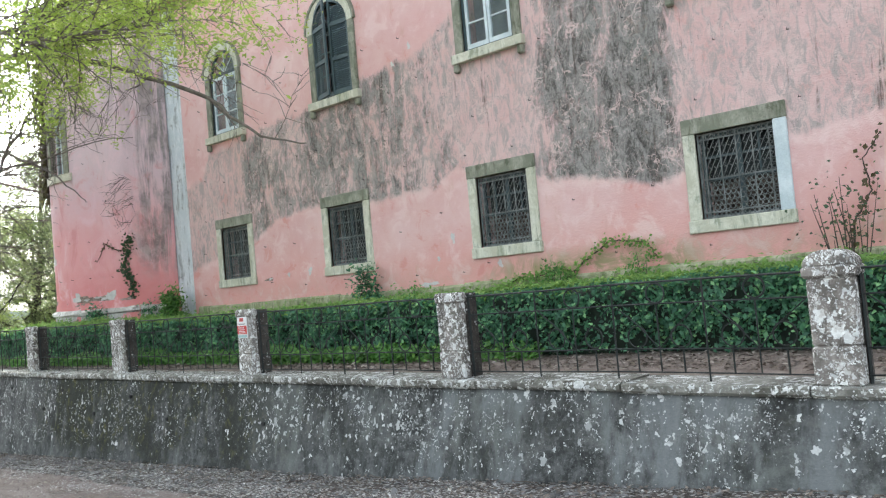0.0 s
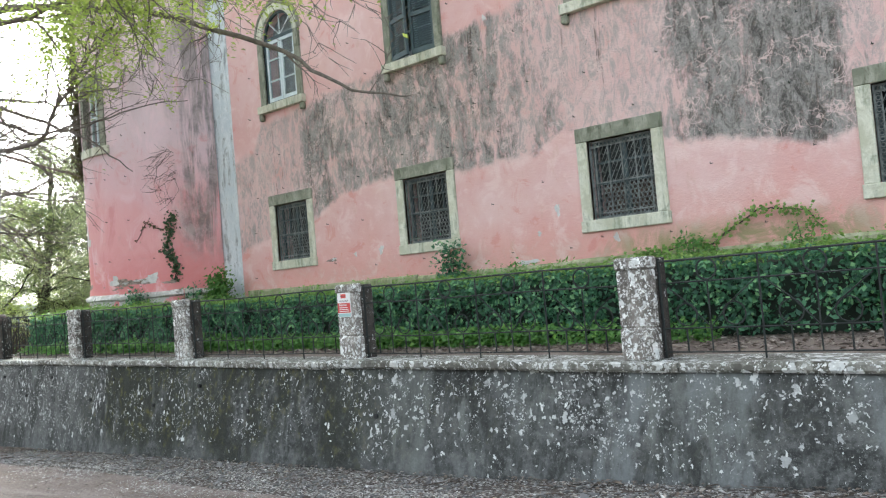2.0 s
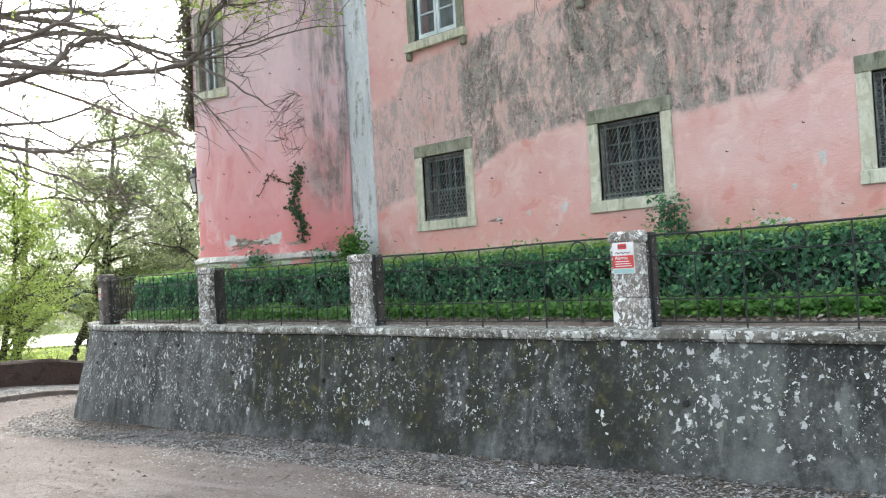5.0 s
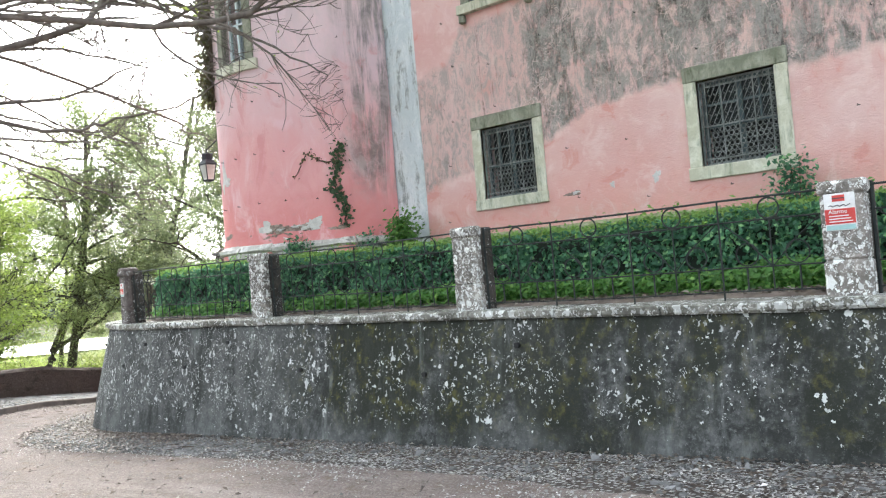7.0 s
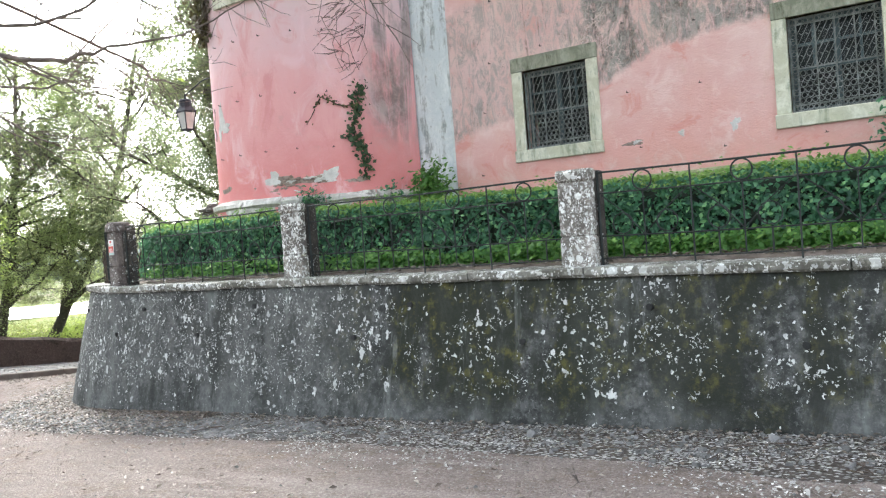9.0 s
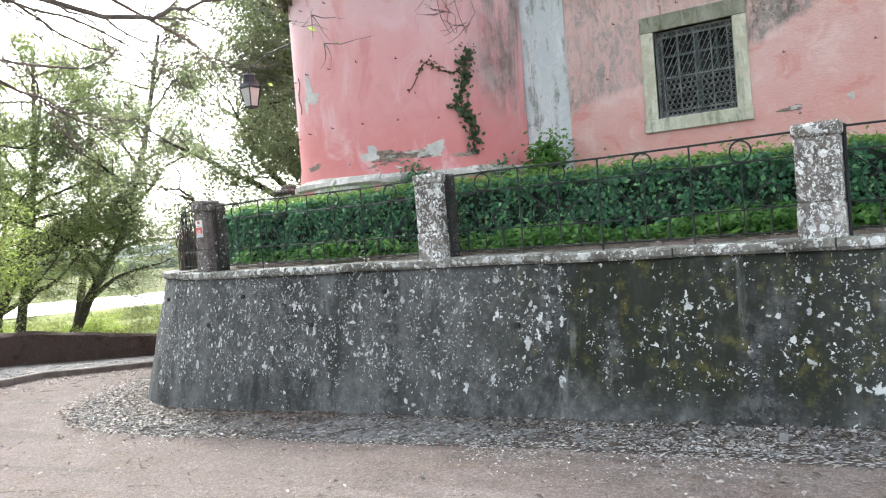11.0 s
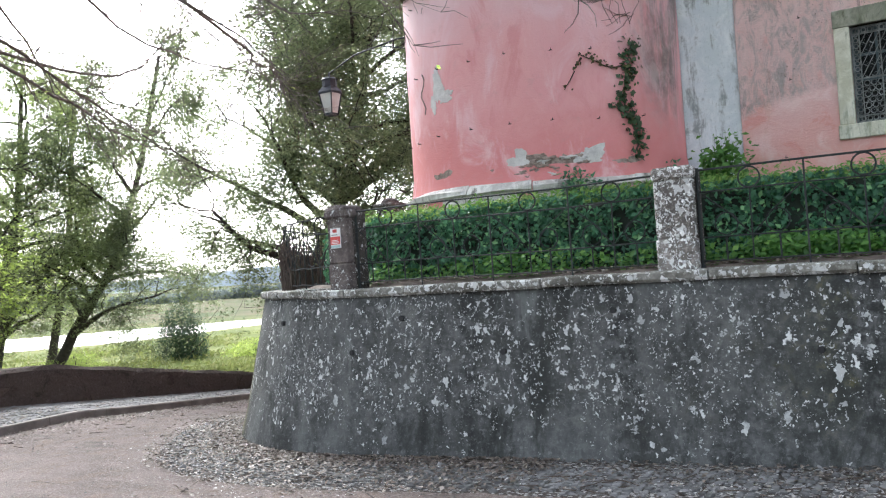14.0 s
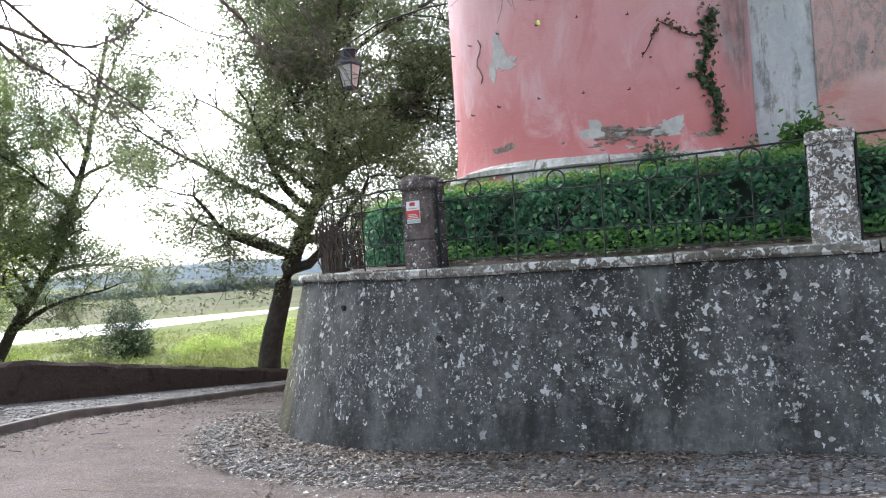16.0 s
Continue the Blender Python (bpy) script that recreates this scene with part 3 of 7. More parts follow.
def tube_data(pts, radii, sides=6, cap=True):
    """Vertices and faces of a tapered tube along pts."""
    vs, fs = [], []
    pts = [Vector(p) for p in pts]
    up = Vector((0.31, 0.17, 0.93)).normalized()
    for i, p in enumerate(pts):
        d = (pts[min(i + 1, len(pts) - 1)] - pts[max(i - 1, 0)]).normalized()
        a = d.cross(up)
        if a.length < 0.05:
            a = d.cross(Vector((1, 0, 0)))
        a.normalize()
        b = d.cross(a)
        for k in range(sides):
            w = 2 * math.pi * k / sides
            vs.append(p + (a * math.cos(w) + b * math.sin(w)) * radii[i])
    for i in range(len(pts) - 1):
        for k in range(sides):
            k2 = (k + 1) % sides
            fs.append((i * sides + k, i * sides + k2, (i + 1) * sides + k2, (i + 1) * sides + k))
    if cap:
        fs.append(tuple(reversed(range(sides))))
        fs.append(tuple((len(pts) - 1) * sides + k for k in range(sides)))
    return vs, fs


class Soup:
    """Collects pieces of one mesh."""

    def __init__(self):
        self.v, self.f = [], []

    def add(self, vs, fs):
        n = len(self.v)
        self.v.extend(vs)
        self.f.extend(tuple(i + n for i in f) for f in fs)

    def tube(self, pts, radii, sides=6):
        if not hasattr(radii, "__len__"):
            radii = [radii] * len(pts)
        self.add(*tube_data(pts, radii, sides))

    def ring(self, c, ax, ay, rad, r, n=14, sides=4):
        c, ax, ay = Vector(c), Vector(ax), Vector(ay)
        az = ax.cross(ay)
        vs, fs = [], []
        for i in range(n):
            w = 2 * math.pi * i / n
            d = ax * math.cos(w) + ay * math.sin(w)
            for k in range(sides):
                q = 2 * math.pi * (k + 0.5) / sides
                vs.append(c + d * (rad + r * math.cos(q)) + az * (r * math.sin(q)))
        for i in range(n):
            for k in range(sides):
                fs.append((i * sides + k, ((i + 1) % n) * sides + k, ((i + 1) % n) * sides + (k + 1) % sides, i * sides + (k + 1) % sides))
        self.add(vs, fs)

    def block(self, lo, hi, m=None):
        vs = [Vector((hi[0] if i & 1 else lo[0], hi[1] if i & 2 else lo[1], hi[2] if i & 4 else lo[2])) for i in range(8)]
        if m:
            vs = [m @ v for v in vs]
        self.add(vs, [(0, 2, 3, 1), (4, 5, 7, 6), (0, 1, 5, 4), (2, 6, 7, 3), (0, 4, 6, 2), (1, 3, 7, 5)])

    def out(self, name, material, parent=None, label="", smooth=False):
        return link_mesh(name, self.v, self.f, material, parent, label, smooth)


def leaf_mesh(name, centres, normals, sizes, material, parent=None, label="", rng=None, slim=0.5):
    """Many small folded leaves, each a bent diamond of its own."""
    rng = rng or np.random.default_rng(3)
    n = len(centres)
    c = np.asarray(centres, float)
    nr = np.asarray(normals, float) + rng.normal(0, 0.55, (n, 3))
    nr /= np.linalg.norm(nr, axis=1)[:, None] + 1e-9
    t = rng.normal(0, 1, (n, 3))
    t -= nr * (t * nr).sum(1)[:, None]
    t /= np.linalg.norm(t, axis=1)[:, None] + 1e-9
    b = np.cross(nr, t)
    s = np.asarray(sizes, float)[:, None]
    v = np.empty((n, 4, 3))
    v[:, 0] = c - t * s * 0.5
    v[:, 1] = c + b * s * slim * 0.5 + nr * s * 0.12
    v[:, 2] = c + t * s * 0.5
    v[:, 3] = c - b * s * slim * 0.5 + nr * s * 0.12
    me = bpy.data.meshes.new(name)
    me.vertices.add(n * 4)
    me.vertices.foreach_set("co", v.reshape(-1))
    me.loops.add(n * 6)
    idx = (np.arange(n)[:, None] * 4 + np.array([0, 1, 2, 0, 2, 3])).reshape(-1)
    me.loops.foreach_set("vertex_index", idx)
    me.polygons.add(n * 2)
    me.polygons.foreach_set("loop_start", np.arange(n * 2) * 3)
    me.update(calc_edges=True)
    me.materials.append(material)
    ob = new(name, me)
    if parent:
        ob.parent = parent
    if label:
        ob["label"] = label
    return ob


def grid_mesh(name, us, vs, fn, material, parent=None, label="", smooth=False, flip=False):
    """A sheet fn(u, v) -> place over the two lists."""
    pts = [fn(u, v) for u in us for v in vs]
    n = len(vs)
    fs = [((i + 1) * n + j, (i + 1) * n + j + 1, i * n + j + 1, i * n + j) for i in range(len(us) - 1) for j in range(n - 1)]
    if flip:
        fs = [f[::-1] for f in fs]
    return link_mesh(name, pts, fs, material, parent, label, smooth)


def n3(x, y, z, s=1.0):
    return noise.noise(Vector((x * s, y * s, z * s)))


# ---- ground ----
CX, CY = -18.38, 9.52          # centre of the round corner


def road_z(x, y):
    z = -0.289 + 0.067 * (min(x, 9.0) + 7.0) if x > -7 else 0.04 + 0.047 * max(x, -24.0)
    if x < -19.0:
        z -= 0.10 * max(0.0, min(y, 30.0) - 7.5) * min(1.0, (-19.0 - x) / 3.0)
    return z


def ground_z(x, y):
    z = road_z(x, y) - 0.05
    k = min(1.0, max(0.0, (-28.0 - x) / 4.0))
    k = k * k * (3 - 2 * k)
    s = min(1.0, max(0.0, (-32.0 - x) / 45.0))
    return z * (1 - k) + (-2.25 - 0.95 * s) * k + (0.06 * n3(x, y, 3.0, 0.35) * k)


def steps(a, b, n):
    return [a + (b - a) * i / n for i in range(n + 1)]


gx = [-3500, -1600, -800, -420, -260, -180] + steps(-140, -60, 16) + steps(-58, -20, 60) + steps(-18, 14, 16) + [40, 120, 400, 1500]
gy = [-1500, -500, -150, -60, -30] + steps(-16, 40, 56) + steps(45, 160, 23) + [220, 400, 800, 1600, 3500]
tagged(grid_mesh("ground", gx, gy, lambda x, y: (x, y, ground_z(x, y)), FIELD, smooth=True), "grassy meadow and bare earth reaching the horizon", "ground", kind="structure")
tagged(grid_mesh("road", steps(-25.55, 14, 90), steps(-9, 26, 80), lambda x, y: (x, y, road_z(x, y) + 0.006 * n3(x, y, 0, 1.3)), ASPHALT, smooth=True), "worn pale asphalt lane strewn with grit", "road", kind="structure")

UX, UY = -0.757, 0.653


def along(d, w):
    return UX * d + UY * w, UY * d - UX * w


river = grid_mesh("water", steps(79, 99, 8), steps(-400, 400, 40), lambda d, w: (*along(d + 3.0 * math.sin(w * 0.045), w), -3.02), WATER)
tagged(river, "pale river shining under the bright sky", "river", kind="structure")
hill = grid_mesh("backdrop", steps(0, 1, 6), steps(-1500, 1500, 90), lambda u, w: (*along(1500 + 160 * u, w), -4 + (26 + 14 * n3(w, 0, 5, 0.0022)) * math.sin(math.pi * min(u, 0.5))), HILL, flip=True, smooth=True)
tagged(hill, "low hazy blue hills on the horizon", "hills", kind="structure")

# ---- footway and boundary wall across the lane ----
KERB_LINE = [(-25.5, -9.0), (-25.5, 6.4), (-25.6, 8.2), (-26.2, 11.5), (-26.9, 15.0), (-27.5, 19.0), (-27.6, 26.0)]


def kerb_x(y):
    for (x0, y0), (x1, y1) in zip(KERB_LINE, KERB_LINE[1:]):
        if y <= y1:
            return x0 + (x1 - x0) * (y - y0) / (y1 - y0)
    return KERB_LINE[-1][0]


fw = steps(-9, 26, 140)
ext = link_mesh("lane_edge", *(lambda pts: ([p for q in pts for p in q], [(2 * i + 1, 2 * i, 2 * i + 2, 2 * i + 3) for i in range(len(pts) - 1)]))([((-25.55, y, road_z(-25.55, y) - 0.001), (kerb_x(y) - 0.1, y, road_z(kerb_x(y), y))) for y in fw]), ASPHALT)
tagged(ext, "asphalt margin of the lane beside the kerb", "road", kind="structure")


def foot_z(y):
    return road_z(-26.5, y) + 0.12


walk_base = grid_mesh("pavement", fw, steps(0, 1, 6), lambda y, u: (kerb_x(y) - 0.14 + (-27.75 - kerb_x(y) + 0.14) * u, y, foot_z(y) + 0.012 * u - 0.006), DIRT, flip=True)
tagged(walk_base, "narrow footway of small limestone setts", "pavement", kind="structure")


def swept(name, line, profile, material, jitter=0.0, parent=None, label=""):
    """A profile (offset, height) carried along a plan line of (place, outward)."""
    vs, fs = [], []
    n = len(profile)
    for i, (p, o) in enumerate(line):
        for j, (a, h) in enumerate(profile):
            q = Vector((p[0] + o[0] * a, p[1] + o[1] * a, p[2] + h))
            if jitter:
                q += Vector((o[0], o[1], 0.6)) * jitter * n3(q.x, q.y, q.z + j, 1.7)
            vs.append(q)
    for i in range(len(line) - 1):
        for j in range(n):
            k = (j + 1) % n
            fs.append((i * n + j, i * n + k, (i + 1) * n + k, (i + 1) * n + j))
    fs.append(tuple(range(n))), fs.append(tuple((len(line) - 1) * n + j for j in reversed(range(n))))
    return link_mesh(name, vs, fs, material, parent, label)


def cut(line, a, b):
    return [(p, o) for p, o in line if a <= p[1] <= b]


kerb_line = [((kerb_x(y), y, road_z(kerb_x(y), y)), (1, 0)) for y in fw]
kerb = thing("kerb", (0, 0, 0), "dark worn kerb stones along the footway", "kerb", kind="structure")
for i in range(0, len(fw) - 4, 4):
    k = kerb_line[i:i + 5]
    k = [((p[0], p[1] + (0.006 if j == 0 else -0.006 if j == 4 else 0), p[2]), o) for j, (p, o) in enumerate(k)]
    swept("kerb_stone", k, [(0.0, -0.1), (0.0, 0.10), (-0.015, 0.125), (-0.14, 0.125), (-0.14, -0.1)], KERB, 0.008, kerb)


def bw_top(y):
    return -0.37 + 0.02 * (8.4 - y) if y < 8.4 else max(-0.37 - 0.165 * (y - 8.4), foot_z(y) + 0.16)


bl = [((-27.65, y, foot_z(y)), (1, 0)) for y in fw]
vs, fs = [], []
for i, (p, o) in enumerate(bl):
    h = bw_top(p[1]) - p[2]
    for j, (a, z) in enumerate([(0.03, -0.3), (0.02, 0.0), (0.015, h * 0.35), (0.0, h * 0.7), (0.0, h - 0.07), (-0.08, h), (-0.36, h - 0.01), (-0.45, h - 0.09), (-0.47, -2.2)]):
        jit = 0.035 * n3(p[1], a * 3, z, 2.1) + 0.02 * n3(p[1], j, z, 7.0)
        vs.append((p[0] + a + jit, p[1], p[2] + z + (jit if j > 3 else 0)))
for i in range(len(bl) - 1):
    for j in range(8):
        fs.append((i * 9 + j, i * 9 + j + 1, (i + 1) * 9 + j + 1, (i + 1) * 9 + j))
tagged(link_mesh("boundary_wall", vs, fs, OLDWALL, smooth=False), "low old brown rubble wall with crumbling render", "wall", kind="structure")

# ---- retaining wall ----
R_COPE, R_BASE = 3.60, 3.86


def wall_path(n_straight=120, n_arc=40):
    """Plan line of the coping's front: straight, then round the corner. (place, outward)."""
    pts = []
    for i in range(n_straight + 1):
        x = 9.0 + (CX - 9.0) * i / n_straight
        pts.append(((x, 5.70 - 0.0135 * (x + 2.0)), (0.0, -1.0)))
    for i in range(1, n_arc + 1):
        w = radians(-90 - 95 * i / n_arc)
        pts.append(((CX + R_COPE * math.cos(w), CY + R_COPE * math.sin(w)), (math.cos(w), math.sin(w))))
    for i in range(1, 13):
        p, o = pts[120 + n_arc]
        pts.append(((p[0] + 0.09 * i, p[1] + 1.0 * i), o))
    return pts


PATH = wall_path()


def extra(s):
    """The batter grows round the corner."""
    u = min(1.0, max(0.0, (s - 112.0) / 26.0))
    return 0.17 * u * u * (3 - 2 * u)


COPE_Z = 0.731


def wall_pos(s):
    """Place and outward at path index s (float)."""
    i = min(int(s), len(PATH) - 2)
    f = s - i
    (p, o), (q, r) = PATH[i], PATH[i + 1]
    return (p[0] + (q[0] - p[0]) * f, p[1] + (q[1] - p[1]) * f), Vector((o[0] + (r[0] - o[0]) * f, o[1] + (r[1] - o[1]) * f, 0)).normalized()


vs, fs = [], []
hs_ = [0, 0.06, 0.15, 0.25, 0.35, 0.45, 0.55, 0.65, 0.75, 0.85, 0.93, 1.0]
SUB = 3
ns = (len(PATH) - 1) * SUB
for i in range(ns + 1):
    p, o = wall_pos(i / SUB)
    gzv = road_z(p[0] + o.x * 0.3, p[1] + o.y * 0.3) - 0.03
    top = COPE_Z - 0.075
    for h in hs_:
        z = gzv + (top - gzv) * h
        out = 0.02 + (0.22 + extra(i / SUB)) * (1 - h)
        q = Vector((p[0], p[1], z)) + o * (out - 0.04)
        q += o * (0.022 * n3(q.x, q.y, q.z, 0.9) + 0.012 * n3(q.x, q.y, q.z, 3.1))
        vs.append(q)
    for z in (top, gzv - 0.2):
        vs.append(Vector((p[0], p[1], z)) - o * 0.5)
m_ = len(hs_) + 2
for i in range(ns):
    for j in range(m_ - 1):
        fs.append((i * m_ + j, (i + 1) * m_ + j, (i + 1) * m_ + j + 1, i * m_ + j + 1))
retaining = link_mesh("retaining_wall", vs, fs, WALL, smooth=True)
tagged(retaining, "battered grey retaining wall mottled with pale lichen and moss", "wall", kind="structure")
# small weep holes: solid plugs, the shade inside given by near-black colour
for x, z in [(-17.07, 0.14), (-18.14, 0.44), (-16.09, 0.457), (-10.43, 0.158), (-12.67, 0.142), (-14.6, 0.15), (-11.55, 0.42), (-8.2, 0.2), (-13.9, 0.46), (-18.7, 0.13), (-19.9, 0.40)]:
    if x > CX:
        y = 5.70 - 0.0135 * (x + 2.0)
        o, si = Vector((0, -1, 0)), 120.0 - 120.0 * (x - CX) / (9.0 - CX)
    else:
        w = -math.acos(max(-1, (x - CX) / R_COPE))
        y = CY + R_COPE * math.sin(w)
        o, si = Vector((math.cos(w), math.sin(w), 0)), 120.0 + 40.0 * (-90.0 - math.degrees(w)) / 95.0
    g = road_z(x, y)
    out = -0.02 + (0.22 + extra(si)) * (1 - (z - g) / (0.656 - g))
    c = Vector((x, y, z)) + o * (out + 0.006)
    s = Soup()
    s.add(*tube_data([c + o * 0.016, c - o * 0.12], [0.026, 0.024], 9))
    s.out("weep_hole", BLACK, retaining)

# coping stones
s0, k = 0.0, 0
rr = random.Random(5)
while s0 < len(PATH) - 2:
    ln = rr.uniform(4.2, 6.6) if s0 < 120 else rr.uniform(3.0, 4.5)
    s1 = min(s0 + ln, len(PATH) - 1.01)
    n = 7
    dz, dd = rr.uniform(-0.008, 0.008), rr.uniform(-0.008, 0.01)
    prof = [(0.012 + dd, -0.078), (0.035 + dd, -0.055), (0.035 + dd, -0.012), (0.02 + dd, 0.0), (-0.46, 0.0), (-0.46, -0.078)]
    line = []
    for i in range(n):
        p, o = wall_pos(s0 + 0.03 + (s1 - s0 - 0.06) * i / (n - 1))
        line.append(((p[0], p[1], COPE_Z + dz), (o.x, o.y)))
    swept("coping_stone", line, prof, COPE, 0.012, retaining)
    s0 = s1
    k += 1

# terrace behind the wall
inner = [(p[0] - o[0] * 0.42, p[1] - o[1] * 0.42) for p, o in PATH]
n = len(inner)
ts = []
for i, (x, y) in enumerate(inner):
    for u in (0.0, 0.04, 0.45, 0.7, 1.0):
        if i <= 120:
            q = (x, y + (9.6 - y) * u)
        else:
            q = (x + (-17.0 - x) * u, y + (max(9.6, y) - y) * u)
        ts.append((q[0], q[1], COPE_Z - 0.03 + 0.055 * min(1.0, u / 0.04) + 0.01 * n3(q[0], q[1], 0, 2.5)))
fs = [(i * 5 + j, (i + 1) * 5 + j, (i + 1) * 5 + j + 1, i * 5 + j + 1) for i in range(n - 1) for j in range(4)]
tagged(link_mesh("terrace_soil", ts, [f[::-1] for f in fs], MULCH, smooth=True), "bare brown soil bed covered in dry leaf litter", "soil", kind="structure")

# ---- house ----
FY = 9.537
WX = [-14.19, -10.83, -7.40, -3.93]
HALF = 0.47
LOW = (2.115, 3.155)
UP = (5.03, 6.25)             # arched: springing at 6.25, crown at 6.72
TOP = 8.15
RISE = 0.47


def facade():
    """Front wall with openings through it, 0.5 m thick."""
    s = Soup()
    y0, y1 = FY, FY + 0.5
    xs = [-15.83] + [v for c in WX for v in (c - HALF, c + HALF)] + [9.5]

    def slab(x0, x1, z0, z1):
        nx = max(1, int((x1 - x0) / 0.6))
        nz = max(1, int((z1 - z0) / 0.6))
        for yy, flip in ((y0, False), (y1, True)):
            vs = [Vector((x0 + (x1 - x0) * i / nx, yy, z0 + (z1 - z0) * j / nz)) for i in range(nx + 1) for j in range(nz + 1)]
            fs = [(i * (nz + 1) + j, (i + 1) * (nz + 1) + j, (i + 1) * (nz + 1) + j + 1, i * (nz + 1) + j + 1) for i in range(nx) for j in range(nz)]
            s.add(vs, [f[::-1] for f in fs] if flip else fs)

    def reveal(a, b):
        s.add([Vector((a[0], y0, a[1])), Vector((b[0], y0, b[1])), Vector((b[0], y1, b[1])), Vector((a[0], y1, a[1]))], [(0, 1, 2, 3)])

    reveal((xs[0], 0.5), (xs[0], TOP))
    for i in range(0, len(xs) - 1):
        x0, x1 = xs[i], xs[i + 1]
        if i % 2 == 0:
            slab(x0, x1, 0.5, TOP)
            continue
        slab(x0, x1, 0.5, LOW[0]), slab(x0, x1, LOW[1], UP[0])
        c = (x0 + x1) / 2
        arc = [(c - HALF * math.cos(math.pi * k / 12), UP[1] + RISE * math.sin(math.pi * k / 12)) for k in range(13)]
        for yy, flip in ((y0, False), (y1, True)):
            for (a, za), (b, zb) in zip(arc, arc[1:]):
                f = [(0, 1, 2, 3)]
                s.add([Vector((a, yy, za)), Vector((b, yy, zb)), Vector((b, yy, TOP)), Vector((a, yy, TOP))], [g[::-1] for g in f] if flip else f)
        for a, b in zip(arc, arc[1:]):
            reveal(b, a)
        for z0, z1 in ((LOW[0], LOW[1]), UP):
            reveal((x0, z1), (x0, z0)), reveal((x1, z0), (x1, z1))
            reveal((x0, z0), (x1, z0))
        reveal((x1, LOW[1]), (x0, LOW[1]))
    return s.out("wall_front", STUCCO)


tagged(facade(), "pink limewashed house front darkened by rain streaks and mould", "wall", kind="structure")

# side, back, roof and rooms that close the house
s = Soup()
s.block((-20.03, FY + 0.0, -2.0), (-19.6, 19.0, TOP))
tagged(s.out("wall_side", STUCCO), "pink limewashed side wall of the house", "wall", kind="structure")
s = Soup()
s.block((-19.6, 18.6, -0.5), (9.5, 19.0, TOP))
s.block((9.1, FY + 0.5, -0.5), (9.5, 18.6, TOP))
tagged(s.out("wall_back", STUCCO), "plain pink back wall of the house", "wall", kind="structure")
# unseen inner wall, coloured near-black for the rooms' shade
s = Soup()
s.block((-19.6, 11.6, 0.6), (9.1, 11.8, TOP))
tagged(s.out("wall_inner", BLACK), "near-black inner wall that keeps the rooms looking unlit", "wall", kind="structure")
s = Soup()
s.block((-19.6, FY + 0.5, 4.1), (9.1, 11.6, 4.3))
tagged(s.out("floor_upper", BROWNWOOD), "dark upper floor seen through windows", "floor", kind="structure")
s = Soup()
s.block((-20.3, FY - 0.25, TOP), (9.8, 19.3, TOP + 0.25))
vs = [Vector(v) for v in ((-20.3, FY - 0.25, TOP + 0.25), (9.8, FY - 0.25, TOP + 0.25), (9.8, 19.3, TOP + 0.25), (-20.3, 19.3, TOP + 0.25), (-15.5, 14.3, TOP + 2.6), (5.0, 14.3, TOP + 2.6))]
s.add(vs, [(0, 1, 5, 4), (1, 2, 5), (2, 3, 4, 5), (3, 0, 4)])
tagged(s.out("roof", simple("clay_roof_tile", (0.28, 0.12, 0.07), (0.40, 0.20, 0.13), 3.0)), "clay roof with stone eaves", "roof", kind="structure")

# round corner tower
TR = 1.65
TWIN = (-95.5, -76.5, 4.74, 6.02)
s = Soup()
angs = [-182 + 2.0 * i for i in range(48)] + [-95.5 + (-76.5 + 95.5) * i / 8 for i in range(1, 9)] + [-75.0 + 2.0 * i for i in range(39)]
angs = sorted(set([a for a in angs if not (-95.5 < a < -76.5)] + [-95.5 + 19.0 * i / 8 for i in range(9)]))
zs = [-1.8, 0.2, 1.0, 1.55, 1.72, 1.80] + [2.0 + 0.4 * i for i in range(7)] + [4.74, 5.2, 5.6, 6.02] + [6.4 + 0.35 * i for i in range(6)]


def flare(z):
    return 0.06 * max(0.0, min(1.0, (2.0 - z) / 0.4))


def bulge(a):
    """The round flattens outward where it runs into the front."""
    u = min(1.0, max(0.0, (a + 50.0) / 24.0))
    return 0.20 * u * u * (3 - 2 * u) + 0.05 * max(0.0, min(1.0, (a + 26.0) / 26.0))


def cyl(a, z, r=TR):
    w = radians(a)
    r = r + bulge(a)
    return Vector((CX + r * math.cos(w), CY + r * math.sin(w), z))


nz = len(zs)
vs = [cyl(a, z, TR + flare(z)) for a in angs for z in zs]
fs = []
for i in range(len(angs) - 1):
    for j in range(nz - 1):
        if TWIN[0] - 0.1 <= angs[i] and angs[i + 1] <= TWIN[1] + 0.1 and zs[j] >= TWIN[2] - 0.01 and zs[j + 1] <= TWIN[3] + 0.01:
            continue
        fs.append((i * nz + j, (i + 1) * nz + j, (i + 1) * nz + j + 1, i * nz + j + 1))
s.add(vs, fs)
wa = [-95.5 + 19.0 * i / 8 for i in range(9)]
for a, b in zip(wa, wa[1:]):
    for z, flip in ((TWIN[2], False), (TWIN[3], True)):
        q = [cyl(a, z), cyl(b, z), cyl(b, z, TR - 0.35), cyl(a, z, TR - 0.35)]
        s.add(q, [(3, 2, 1, 0) if flip else (0, 1, 2, 3)])
for a in (wa[0], wa[-1]):
    s.add([cyl(a, TWIN[2]), cyl(a, TWIN[3]), cyl(a, TWIN[3], TR - 0.35), cyl(a, TWIN[2], TR - 0.35)], [(0, 1, 2, 3)])
tower = s.out("wall_tower", ROUND, smooth=True)
tagged(tower, "rounded pink corner of the house with peeling limewash", "wall", kind="structure")
s = Soup()
